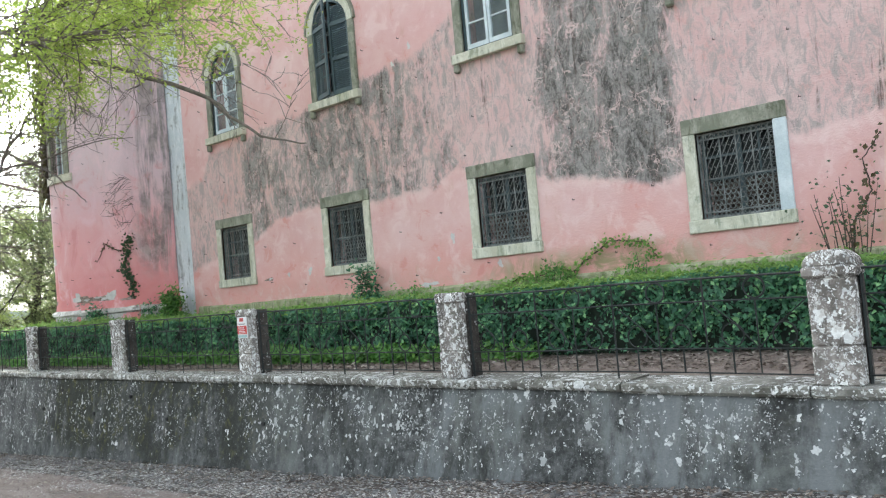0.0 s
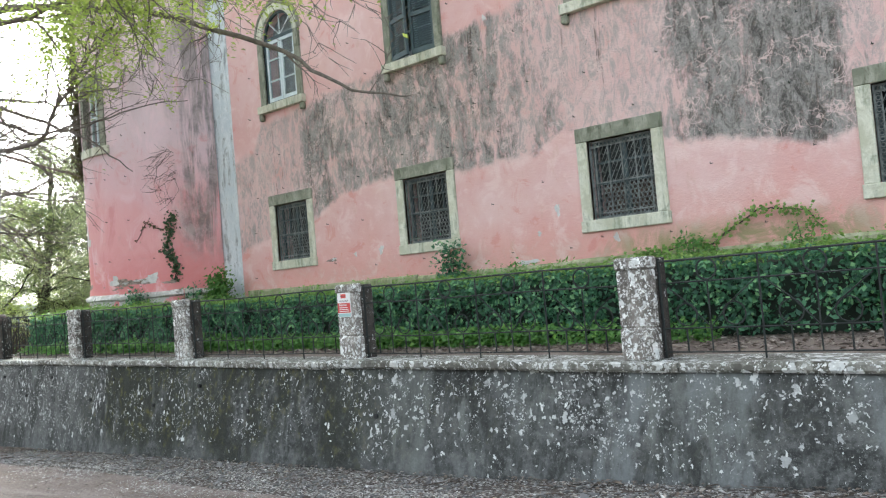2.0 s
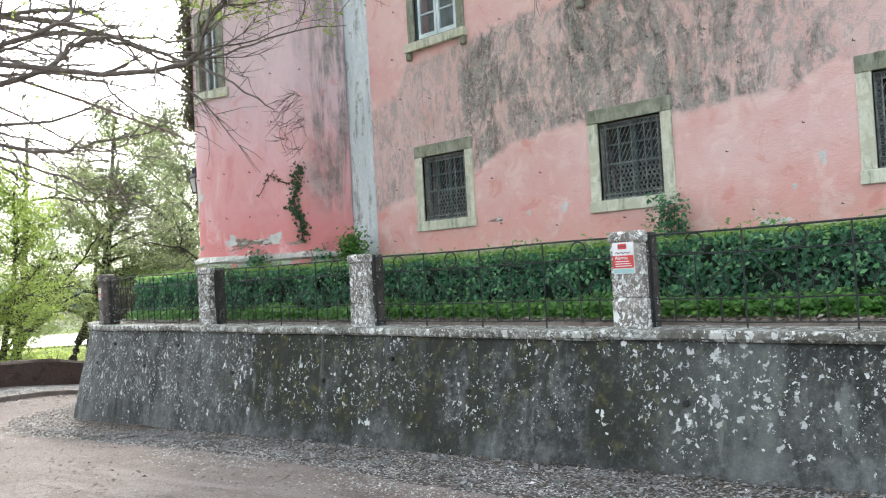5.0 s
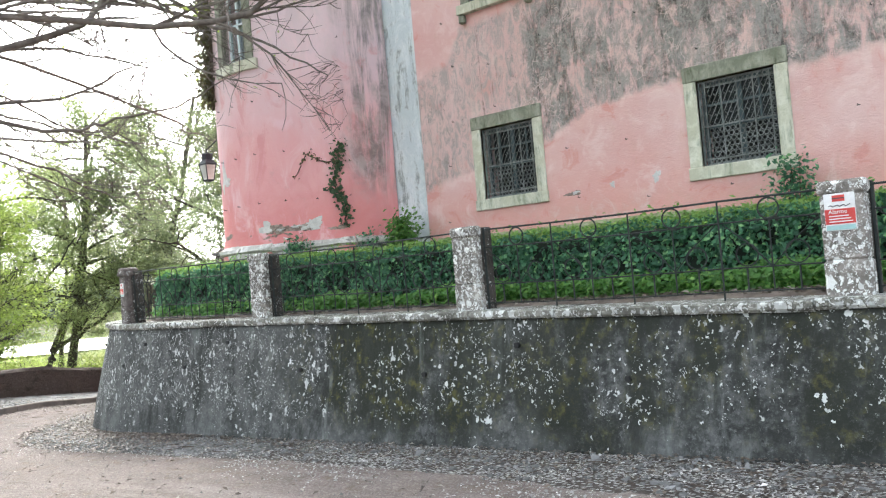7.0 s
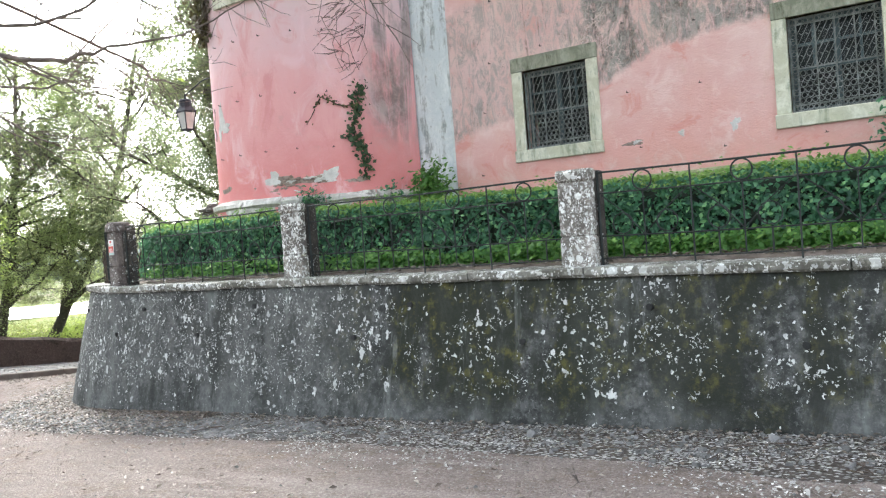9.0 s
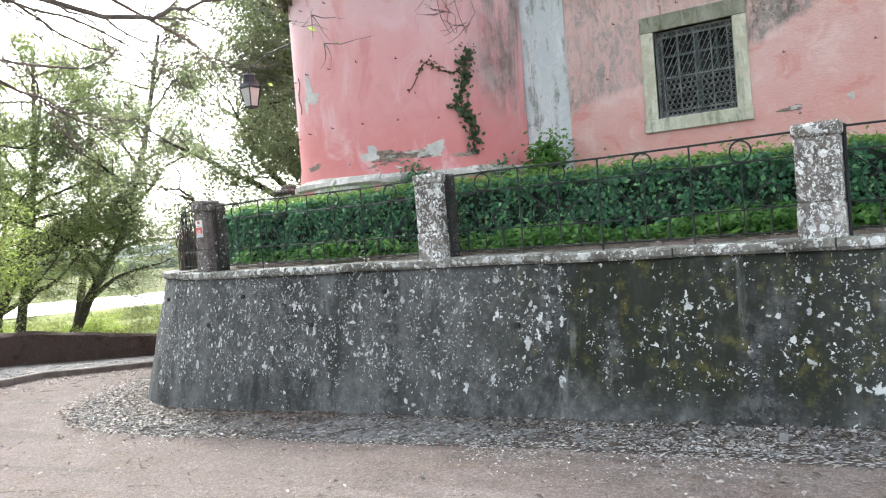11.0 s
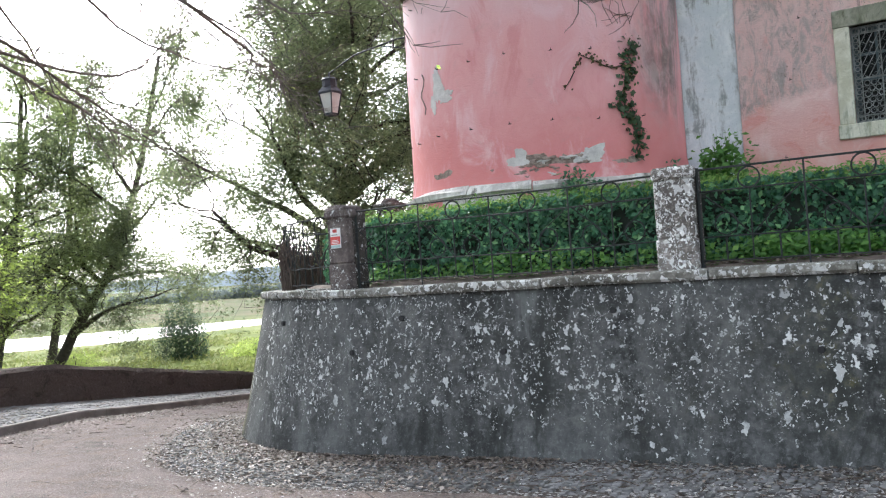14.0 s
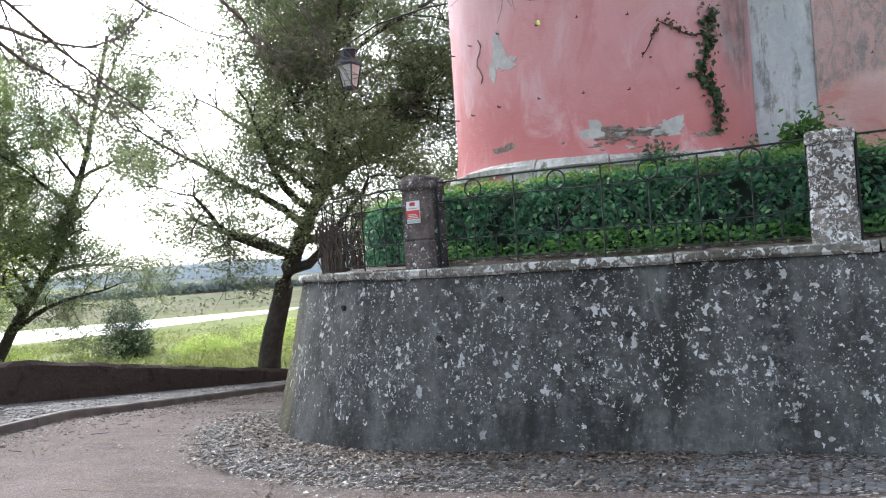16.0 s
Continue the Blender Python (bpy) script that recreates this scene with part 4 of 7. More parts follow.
for z0, z1, r in ((TOP - 0.1, TOP + 0.05, 0.10), (TOP + 0.05, TOP + 0.28, 0.22)):
    vs = [cyl(a, z, TR + d) for a in angs for z, d in ((z0, 0.0), (z0, r), (z1, r), (z1, -1.5))]
    s.add(vs, [(i * 4 + j, (i + 1) * 4 + j, (i + 1) * 4 + j + 1, i * 4 + j + 1) for i in range(len(angs) - 1) for j in range(3)])
tagged(s.out("cornice", PLINTH), "grey stone cornice on the rounded corner", "cornice", kind="structure")

# broken plinth of the tower and the front
tp = thing("plinth", (0, 0, 0), "broken whitish stone plinth at the foot of the walls", "plinth", kind="structure")
a = -178.0
rr = random.Random(8)
while a < -4:
    b = min(a + rr.uniform(18, 34), -3)
    d, t = 0.11 + rr.uniform(-0.02, 0.02), 1.765 + rr.uniform(-0.025, 0.02)
    aa = [a + 0.25 + (b - a - 0.5) * i / 5 for i in range(6)]
    line = [((cyl(q, 0, TR).x, cyl(q, 0, TR).y, 0.0), (math.cos(radians(q)), math.sin(radians(q)))) for q in aa]
    swept("plinth_stone", line, [(0.0, 1.0), (d, 1.0), (d - 0.045, t - 0.115), (d + 0.01, t - 0.085), (d + 0.012, t - 0.03), (d - 0.03, t), (0.03, t + 0.02), (0.0, t)], PLINTH, 0.034, tp)
    a = b
x = -15.66
while x < 9:
    x2 = x + rr.uniform(0.9, 1.6)
    d, t = 0.06 + rr.uniform(-0.01, 0.01), 1.61 + rr.uniform(-0.015, 0.01)
    line = [((x + 0.006 + (x2 - x - 0.012) * i / 4, FY + 0.01, 0.0), (0, -1)) for i in range(5)]
    swept("plinth_stone", line, [(0.0, 0.7), (d, 0.7), (d, t - 0.03), (d - 0.02, t), (0.0, t + 0.01)], GREENPLINTH, 0.015, tp)
    x = x2

# pilaster between tower and front
bm = bmesh.new()
box(bm, (-16.55, FY + 0.035, 0.6), (-15.832, FY + 0.40, TOP), 0.012)
pil = part("pilaster", bm, PLASTER)
tagged(pil, "flat pale blue-white plaster pilaster with grey damp stains", "pilaster", kind="structure")


# ---- windows ----
def clear_glass():
    m, nt, bs = mat("clear_window_glass", 0.03)
    bs.inputs["Base Color"].default_value = (0.86, 0.90, 0.90, 1)
    bs.inputs["Transmission Weight"].default_value = 1.0
    bs.inputs["IOR"].default_value = 1.2
    bump(nt, bs, noise_of(nt, position(nt), 3.0, 2), 0.05, 0.02)
    return m


PANE = clear_glass()


def block_part(name, lo, hi, material, parent, label="", bev=0.008):
    bm = bmesh.new()
    box(bm, lo, hi, bev)
    return part(name, bm, material, parent, label)


def pane(lo, hi, y, parent):
    ob = link_mesh("pane", [(lo[0], y, lo[1]), (hi[0], y, lo[1]), (hi[0], y, hi[1]), (lo[0], y, hi[1]), (lo[0], y + 0.004, lo[1]), (hi[0], y + 0.004, lo[1]), (hi[0], y + 0.004, hi[1]), (lo[0], y + 0.004, hi[1])],
                   [(0, 1, 2, 3), (7, 6, 5, 4), (0, 4, 5, 1), (1, 5, 6, 2), (2, 6, 7, 3), (3, 7, 4, 0)], PANE, parent)
    ob.visible_shadow = False
    return ob


def lattice(w, z0, z1, y):
    """Iron window lattice: border of small loops, uprights, lozenges above and rings below."""
    s = Soup()
    r = 0.0062
    X, Z = Vector((1, 0, 0)), Vector((0, 0, 1))
    mid = z0 + (z1 - z0) * 0.46
    for x in (-w, w):
        s.block((x - 0.010, y - 0.010, z0), (x + 0.010, y + 0.010, z1))
    for z in (z0 + 0.01, z1 - 0.01, mid, z0 + 0.075, z1 - 0.075):
        s.block((-w, y - 0.007, z - 0.008), (w, y + 0.007, z + 0.008))
    for x in (-w + 0.07, w - 0.07):
        s.block((x - 0.006, y - 0.006, z0), (x + 0.006, y + 0.006, z1))
    n = 15
    for i in range(n):
        x = -w + 0.06 + (2 * w - 0.12) * i / (n - 1)
        for z in (z0 + 0.042, z1 - 0.042):
            s.ring((x, y, z), X, Z, 0.024, 0.006, 9, 3)
    m = 15
    for i in range(m):
        z = z0 + 0.08 + (z1 - z0 - 0.16) * i / (m - 1)
        for x in (-w + 0.036, w - 0.036):
            s.ring((x, y, z), X, Z, 0.024, 0.006, 9, 3)
    x0, x1 = -w + 0.07, w - 0.07
    for i in range(1, 4):
        x = x0 + (x1 - x0) * i / 4
        s.block((x - 0.006, y - 0.006, z0), (x + 0.006, y + 0.006, z1))
    cols = 12
    for i in range(cols):
        x = x0 + (x1 - x0) * (i + 0.5) / cols
        for j in range(6):
            z = z0 + 0.11 + j * (mid - z0 - 0.115) / 6
            s.ring((x + (0.014 if j % 2 else -0.010), y, z + 0.01), X, Z, 0.029, 0.0052, 10, 3)
    dz = (z1 - 0.08 - mid) / 4
    for i in range(cols):
        a, b = x0 + (x1 - x0) * i / cols, x0 + (x1 - x0) * (i + 1) / cols
        for j in range(4):
            z = mid + j * dz
            s.tube([(a, y, z), ((a + b) / 2 - 0.01, y, z + dz * 0.35), ((a + b) / 2 + 0.01, y, z + dz * 0.65), (b, y, z + dz)], r * 0.75, 3)
            s.tube([(b, y + 0.004, z), ((a + b) / 2, y + 0.004, z + dz * 0.22)], r * 0.7, 3)
    return s


for i, cx in enumerate(WX[:4]):
    win = thing(f"window_{i + 1}", (cx, FY, LOW[0]), "barred ground-floor window in a mossy limestone surround", "window", "barred windows", "structure")
    h = LOW[1] - LOW[0]
    for sx in (-1, 1):
        a, b = sorted((sx * HALF, sx * 0.625))
        white = i == 3 and sx == 1
        block_part("jamb", (a, -0.03, 0.0), (b, 0.10, h), WHITEWOOD if white else LIMESTONE, win, "freshly whitened jamb" if white else "pale limestone jamb")
    block_part("lintel", (-0.63, -0.034, h), (0.63, 0.10, h + 0.19), MOSSY, win, "green-stained limestone lintel")
    block_part("sill", (-0.64, -0.045, -0.155), (0.64, 0.16, 0.0), LIMESTONE, win, "pale limestone sill")
    w = HALF - 0.004
    sash = Soup()
    for a, b in (((-w, 0.13, 0.0), (-w + 0.05, 0.17, h)), ((w - 0.05, 0.13, 0.0), (w, 0.17, h)), ((-w + 0.05, 0.13, 0.0), (w - 0.05, 0.17, 0.05)), ((-w + 0.05, 0.13, h - 0.05), (w - 0.05, 0.17, h)), ((-0.03, 0.128, 0.05), (0.03, 0.168, h - 0.05))):
        sash.block(a, b)
    for sx in (-1, 1):
        sash.block((sx * 0.235 - 0.012, 0.134, h * 0.46), (sx * 0.235 + 0.012, 0.164, h - 0.05))
    for z in (0.46, 0.72):
        sash.block((-w + 0.05, 0.135, h * z - 0.014), (w - 0.05, 0.165, h * z + 0.014))
    frame_ob = sash.out("window_frame", TEALFRAME, win, "dark teal wooden sash")
    for sx in (-1, 1):
        a, b = sorted((sx * 0.03, sx * (w - 0.05)))
        pane((a, 0.05), (b, h * 0.45), 0.15, frame_ob)
        pane((a, h * 0.47), (b, h - 0.05), 0.15, frame_ob)
    # near-black backing paints the room's shade; the brown one is a shutter
    block_part("glass_backing", (-w, 0.30, h * 0.44), (w, 0.315, h), ROOMDARK, win, "near-black sheet behind the glass for the unlit room", 0.0)
    block_part("lower_backing", (-w, 0.34, 0.0), (w, 0.36, h * 0.45), BROWNWOOD if i in (2, 3) else BLACK, win, "dark brown inner shutter" if i in (2, 3) else "near-black sheet standing for the unlit room", 0.0)
    lattice(HALF - 0.012, 0.006, h - 0.008, 0.05).out("lattice", GRILLE, win, "ornate iron window lattice")


def arch_pts(half, rise, n=14):
    return [(-half * math.cos(math.pi * k / n), rise * math.sin(math.pi * k / n)) for k in range(n + 1)]


def arch_band(name, half0, rise0, half1, rise1, z, y0, y1, material, parent, label=""):
    """A curved band over an opening, between an inner and an outer arch."""
    s = Soup()
    a, b = arch_pts(half0, rise0), arch_pts(half1, rise1)
    vs = []
    for (x, h), (X, H) in zip(a, b):
        vs += [Vector((x, y0, z + h)), Vector((X, y0, z + H)), Vector((X, y1, z + H)), Vector((x, y1, z + h))]
    fs = []
    for i in range(len(a) - 1):
        for j in range(4):
            k = (j + 1) % 4
            fs.append((i * 4 + j, i * 4 + k, (i + 1) * 4 + k, (i + 1) * 4 + j))
    fs += [(0, 3, 2, 1), tuple(len(vs) - 4 + k for k in range(4))]
    s.add(vs, fs)
    return s.out(name, material, parent, label)


def louvre_leaf(parent, x0, x1, z1, arch_half, arch_rise, spring, swing, sign):
    """One arched louvred shutter leaf, hinged at x0, as a part with its slats."""
    wdt = abs(x1 - x0)
    s = Soup()

    def top(u):
        xx = min(1.0, max(0.0, (wdt - u) / arch_half))
        return spring + arch_rise * math.sqrt(max(0.0, 1 - xx * xx))
    st = 0.045
    n = 10
    for a, b in ((0.0, st), (wdt - st, wdt)):
        s.block((a, -0.02, 0.0), (b, 0.02, top(a + 0.015) - 0.01))
    for z in (0.0, spring * 0.48, spring - 0.03):
        s.block((st, -0.018, z), (wdt - st, 0.018, z + 0.07))
    pts = []
    for k in range(n + 1):
        u = st + (wdt - 2 * st) * k / n
        pts.append((u, top(u)))
    for (u0, t0), (u1, t1) in zip(pts, pts[1:]):
        vs = [Vector(v) for v in ((u0, -0.018, t0 - 0.06), (u1, -0.018, t1 - 0.06), (u1, -0.018, t1), (u0, -0.018, t0), (u0, 0.018, t0 - 0.06), (u1, 0.018, t1 - 0.06), (u1, 0.018, t1), (u0, 0.018, t0))]
        s.add(vs, [(0, 1, 2, 3), (7, 6, 5, 4), (0, 4, 5, 1), (2, 6, 7, 3)])
    leaf = s.out("shutter_leaf", SHUTTER, parent, "dark teal louvred leaf")
    leaf.matrix_basis = pose(x0, 0.0, 0.03, 0, 0, swing) @ Matrix.Diagonal((sign, 1, 1, 1))
    sl = Soup()
    sl.block((0, -0.016, -0.003), (1.0, 0.016, 0.003), Matrix.Rotation(radians(58), 4, "X"))
    me = None
    z = 0.085
    while z < spring + arch_rise - 0.12:
        if abs(z - spring * 0.48 - 0.035) > 0.05 and abs(z - spring + 0.0) > 0.05:
            u0 = st
            for k in range(30):
                if top(u0) - 0.055 > z:
                    break
                u0 += 0.012
            if wdt - st - u0 > 0.05:
                if me is None:
                    ob = sl.out("slat", SHUTTER, leaf)
                    me = ob.data
                else:
                    ob = new("slat", me)
                    ob.parent = leaf
                ob.matrix_basis = Matrix.Translation((u0, 0, z)) @ Matrix.Diagonal((wdt - st - u0, 1, 1, 1))
        z += 0.036
    return leaf


for i, cx in enumerate(WX[:4]):
    win = thing(f"window_{i + 5}", (cx, FY, UP[0]), "arched upper window with closed dark teal louvred shutters" if i == 1 else "arched upper window with pale painted casements", "window", "arched windows", "structure")
    h = UP[1] - UP[0]
    for sx in (-1, 1):
        a, b = sorted((sx * HALF, sx * 0.615))
        block_part("jamb", (a, -0.04, 0.0), (b, 0.10, h), MOSSY, win, "weathered limestone jamb")
    arch_band("arch", HALF, RISE, 0.615, RISE + 0.145, h, -0.04, 0.10, LIMESTONE, win, "limestone arch")
    arch_band("hood_mould", 0.62, RISE + 0.15, 0.66, RISE + 0.19, h, -0.06, 0.0, MOSSY, win, "thin hood mould")
    block_part("sill", (-0.66, -0.10, -0.14), (0.66, 0.14, 0.0), LIMESTONE, win, "limestone sill")
    for sx in (-1, 1):
        block_part("corbel", (sx * 0.60 - 0.05, -0.085, -0.27), (sx * 0.60 + 0.05, 0.005, -0.14), MOSSY, win, "small stained corbel", 0.02)
    w = HALF - 0.004
    s = Soup()
    for a, b in (((-w, 0.10, 0.0), (-w + 0.045, 0.15, h)), ((w - 0.045, 0.10, 0.0), (w, 0.15, h)), ((-w, 0.10, 0.0), (w, 0.15, 0.05)), ((-w, 0.10, h - 0.03), (w, 0.15, h + 0.03))):
        s.block(a, b)
    fr = s.out("window_frame", TEALFRAME, win, "dark teal outer frame")
    arch_band("arch_frame", w - 0.045, RISE - 0.045, w, RISE - 0.003, h, 0.10, 0.15, TEALFRAME, fr)
    s = Soup()
    for sx in (-1, 1):
        a, b = sorted((sx * 0.006, sx * (w - 0.05)))
        for lo, hi in (((a, 0.105, 0.05), (a + 0.05, 0.145, h - 0.03)), ((b - 0.05, 0.105, 0.05), (b, 0.145, h - 0.03)), ((a, 0.107, 0.05), (b, 0.143, 0.12)), ((a, 0.107, h - 0.09), (b, 0.143, h - 0.03))):
            s.block(lo, hi)
        for z in (0.36, 0.68):
            s.block((a, 0.11, h * z - 0.012), (b, 0.14, h * z + 0.012))
    for k in (1, 2, 3):
        q = math.pi * k / 4
        s.tube([(0, 0.125, h + 0.03), (-(w - 0.03) * math.cos(q), 0.125, h + (RISE - 0.03) * math.sin(q))], 0.012, 4)
    case = s.out("casement", WHITEWOOD, win, "pale blue-white casements")
    for sx in (-1, 1):
        a, b = sorted((sx * 0.05, sx * (w - 0.09)))
        pane((a, 0.1), (b, h - 0.05), 0.125, case)
    gl = Soup()
    gl.add([Vector((0, 0.128, h))] + [Vector((x, 0.128, h + z)) for x, z in arch_pts(w - 0.03, RISE - 0.03)], [(0, k + 1, k) for k in range(1, 15)])
    g = gl.out("fanlight", PANE, case)
    g.visible_shadow = False
    block_part("glass_backing", (-w, 0.32, 0.0), (w, 0.335, h + RISE), CURTAIN, win, "grey curtain behind the glass", 0.0)
    fr.location.y = case.location.y = -0.08
    if i == 1:
        louvre_leaf(win, -0.465, 0.0, h, 0.47, RISE - 0.01, h, -15, 1)
        louvre_leaf(win, 0.465, 0.0, h, 0.47, RISE - 0.01, h, 4, -1)

# tower window
tw = thing("window_9", (CX, CY, TWIN[2]), "narrow pale casement set in the rounded corner", "window", kind="structure")


def on_tower(a, z, r):
    w = radians(a)
    return Vector((r * math.cos(w), r * math.sin(w), z))


def curved(name, a0, a1, z0, z1, r0, r1, material, label=""):
    s = Soup()
    n = max(2, int(abs(a1 - a0) / 2))
    vs = []
    for i in range(n + 1):
        a = a0 + (a1 - a0) * i / n
        vs += [on_tower(a, z0, r1), on_tower(a, z1, r1), on_tower(a, z1, r0), on_tower(a, z0, r0)]
    fs = [(i * 4 + j, (i + 1) * 4 + j, (i + 1) * 4 + (j + 1) % 4, i * 4 + (j + 1) % 4) for i in range(n) for j in range(4)]
    fs += [(0, 1, 2, 3), tuple(n * 4 + 3 - k for k in range(4))]
    s.add(vs, fs)
    return s.out(name, material, tw, label)


H_ = TWIN[3] - TWIN[2]
curved("sill", -103, -69, -0.16, 0.0, TR - 0.1, TR + 0.06, LIMESTONE, "limestone sill")
curved("jamb", -100.5, -95.5, 0.0, H_, TR - 0.1, TR + 0.03, MOSSY, "weathered jamb")
curved("jamb", -76.5, -71.5, 0.0, H_, TR - 0.1, TR + 0.03, MOSSY, "weathered jamb")
curved("lintel", -100.5, -71.5, H_, H_ + 0.18, TR - 0.1, TR + 0.03, MOSSY, "weathered lintel")
for a0, a1, z0, z1 in ((-95.5, -93.6, 0, H_), (-78.4, -76.5, 0, H_), (-86.8, -85.2, 0, H_), (-93.6, -78.4, 0, 0.06), (-93.6, -78.4, H_ - 0.06, H_), (-93.6, -78.4, H_ * 0.5, H_ * 0.5 + 0.03)):
    curved("window_frame", a0, a1, z0, z1, TR - 0.17, TR - 0.12, WHITEWOOD, "pale blue painted frame")
for a0, a1 in ((-93.6, -86.8), (-85.2, -78.4)):
    g = curved("pane", a0, a1, 0.06, H_ - 0.06, TR - 0.15, TR - 0.145, PANE)
    g.visible_shadow = False
curved("glass_backing", -96, -76, 0, H_, TR - 0.34, TR - 0.33, CURTAIN, "dim curtain behind the glass")


# ---- marks on the walls ----
def tower_at(a, z, off=0.0):
    w = radians(a)
    off = off + bulge(a)
    return Vector((CX + (TR + off) * math.cos(w), CY + (TR + off) * math.sin(w), z))


def blot(name, label, category, place, rx, rz, seed, material, depth=0.006, lean=0.0, rough=0.35):
    """An irregular thin patch; place(u, v, out) gives the wall."""
    rg = random.Random(seed)
    n = 44
    ph = [rg.uniform(0, 6.28) for _ in range(6)]
    ring = []
    for i in range(n):
        w = 2 * math.pi * i / n
        k = 1 + rough * (0.5 * math.sin(2 * w + ph[0]) + 0.45 * math.sin(3 * w + ph[1]) + 0.3 * math.sin(5 * w + ph[2]) + 0.25 * math.sin(9 * w + ph[3]) + 0.15 * math.sin(15 * w + ph[4]))
        u, v = rx * k * math.cos(w), rz * k * math.sin(w)
        ring.append((u + lean * v, v))
    vs = [place(0, 0, depth)] + [place(u * 0.5, v * 0.5, depth) for u, v in ring] + [place(u, v, depth * 0.7) for u, v in ring] + [place(u * 1.02, v * 1.02, -0.004) for u, v in ring]
    fs = []
    for i in range(n):
        j = (i + 1) % n
        fs += [(0, 1 + i, 1 + j), (1 + i, 1 + n + i, 1 + n + j, 1 + j), (1 + n + i, 1 + 2 * n + i, 1 + 2 * n + j, 1 + n + j)]
    return tagged(link_mesh(name, vs, fs, material), label, category, kind="structure")


def tplace(a, z):
    return lambda u, v, out: tower_at(a + math.degrees(u / TR), z + v, out)


def fplace(x, z):
    return lambda u, v, out: Vector((x + u, FY - out, z + v))


blot("bare_patch", "bare grey cement patch in the limewash", "patch", tplace(-107.5, 3.02), 0.075, 0.23, 3, GREYPATCH, lean=-0.15)
blot("bare_patch", "bare grey cement patch in the limewash", "patch", tplace(-103.5, 2.87), 0.13, 0.06, 5, GREYPATCH, depth=0.009, lean=0.7)
blot("bare_patch", "bare grey cement patch in the limewash", "patch", tplace(-111, 2.83), 0.06, 0.10, 6, GREYPATCH, depth=0.007)
for a, z, rx, rz, sd in ((-71, 1.96, 0.15, 0.15, 11), (-64, 1.93, 0.24, 0.13, 12), (-54, 1.93, 0.26, 0.12, 13), (-46, 1.98, 0.17, 0.13, 14), (-110, 1.89, 0.17, 0.11, 15), (-92, 1.83, 0.24, 0.07, 16), (-84, 1.86, 0.18, 0.07, 17), (-32, 1.92, 0.14, 0.05, 18)):
    blot("peeled_patch", "peeled render showing grey rubble and brick", "patch", tplace(a, z), rx, rz, sd, GREYPATCH if sd in (11, 14) else BRICKS, depth=0.007 + 0.001 * (sd - 10), rough=0.5)
rg = random.Random(4)
for k in range(22):
    a, z = rg.uniform(-72, -46), rg.uniform(1.80, 2.03)
    blot("brick_scrap", "scrap of bare brick in peeled render", "patch", tplace(a, z), rg.uniform(0.03, 0.07), rg.uniform(0.012, 0.024), 40 + k, BRICKS if k % 3 else GREYPATCH, depth=rg.uniform(0.020, 0.034), rough=0.7)
for x, z, rx, rz, sd in ((-13.15, 2.02, 0.10, 0.035, 21), (-13.12, 2.03, 0.05, 0.02, 22), (-11.92, 2.09, 0.05, 0.06, 23), (-12.55, 2.07, 0.04, 0.03, 24), (-8.42, 2.32, 0.03, 0.09, 25), (-8.75, 2.03, 0.03, 0.03, 26), (-7.55, 1.86, 0.045, 0.045, 27), (-9.0, 1.65, 0.16, 0.035, 28), (-9.4, 5.25, 0.035, 0.035, 29), (-9.0, 5.45, 0.03, 0.05, 30)):
    blot("chipped_plaster", "small chip of missing plaster", "patch", fplace(x, z), rx, rz, sd, BRICKS if sd == 21 else GREYPATCH, depth=0.006 + 0.003 * (sd == 22), rough=0.5)

# iron cramps on the walls
hk = Soup()
hk.tube([(0, 0.02, 0), (0, -0.03, 0.003), (0, -0.042, 0.0), (0, -0.04, 0.02)], [0.006, 0.006, 0.005, 0.004], 5)
hk.tube([(-0.018, -0.012, 0.0), (0.018, -0.012, 0.003)], 0.004, 4)
hook = hk.out("wall_hook", IRON)
tagged(hook, "small rusty iron cramp fixed in the wall", "hook", "wall hooks")
first = True
rg = random.Random(6)
spots = []
for z in (2.414, 3.203, 4.05, 4.9, 5.75):
    for k in range(-4, 9):
        a = -91.0 + 16.4 * k
        if -150 < a < -12 and not (4.5 < z < 6.3 and -104 < a < -68):
            p = tower_at(a + rg.uniform(-1, 1), z + rg.uniform(-0.02, 0.02))
            spots.append(Matrix.Translation(p) @ Matrix.Rotation(radians(a + 90), 4, "Z"))
for z in (1.86, 2.62, 3.45, 4.15, 4.9, 5.6):
    x = -15.2
    while x < -2.6:
        xx, zz = x + rg.uniform(-0.2, 0.2), z + rg.uniform(-0.12, 0.12)
        x += rg.uniform(0.75, 1.2)
        if min(abs(xx - c) for c in WX[:4]) < 0.72 and (1.9 < zz < 3.4 or 4.7 < zz < 6.9):
            continue
        spots.append(Matrix.Translation((xx, FY, zz)))
for m in spots:
    if first:
        hook.matrix_basis, first = m, False
    else:
        copy_thing(hook, m)

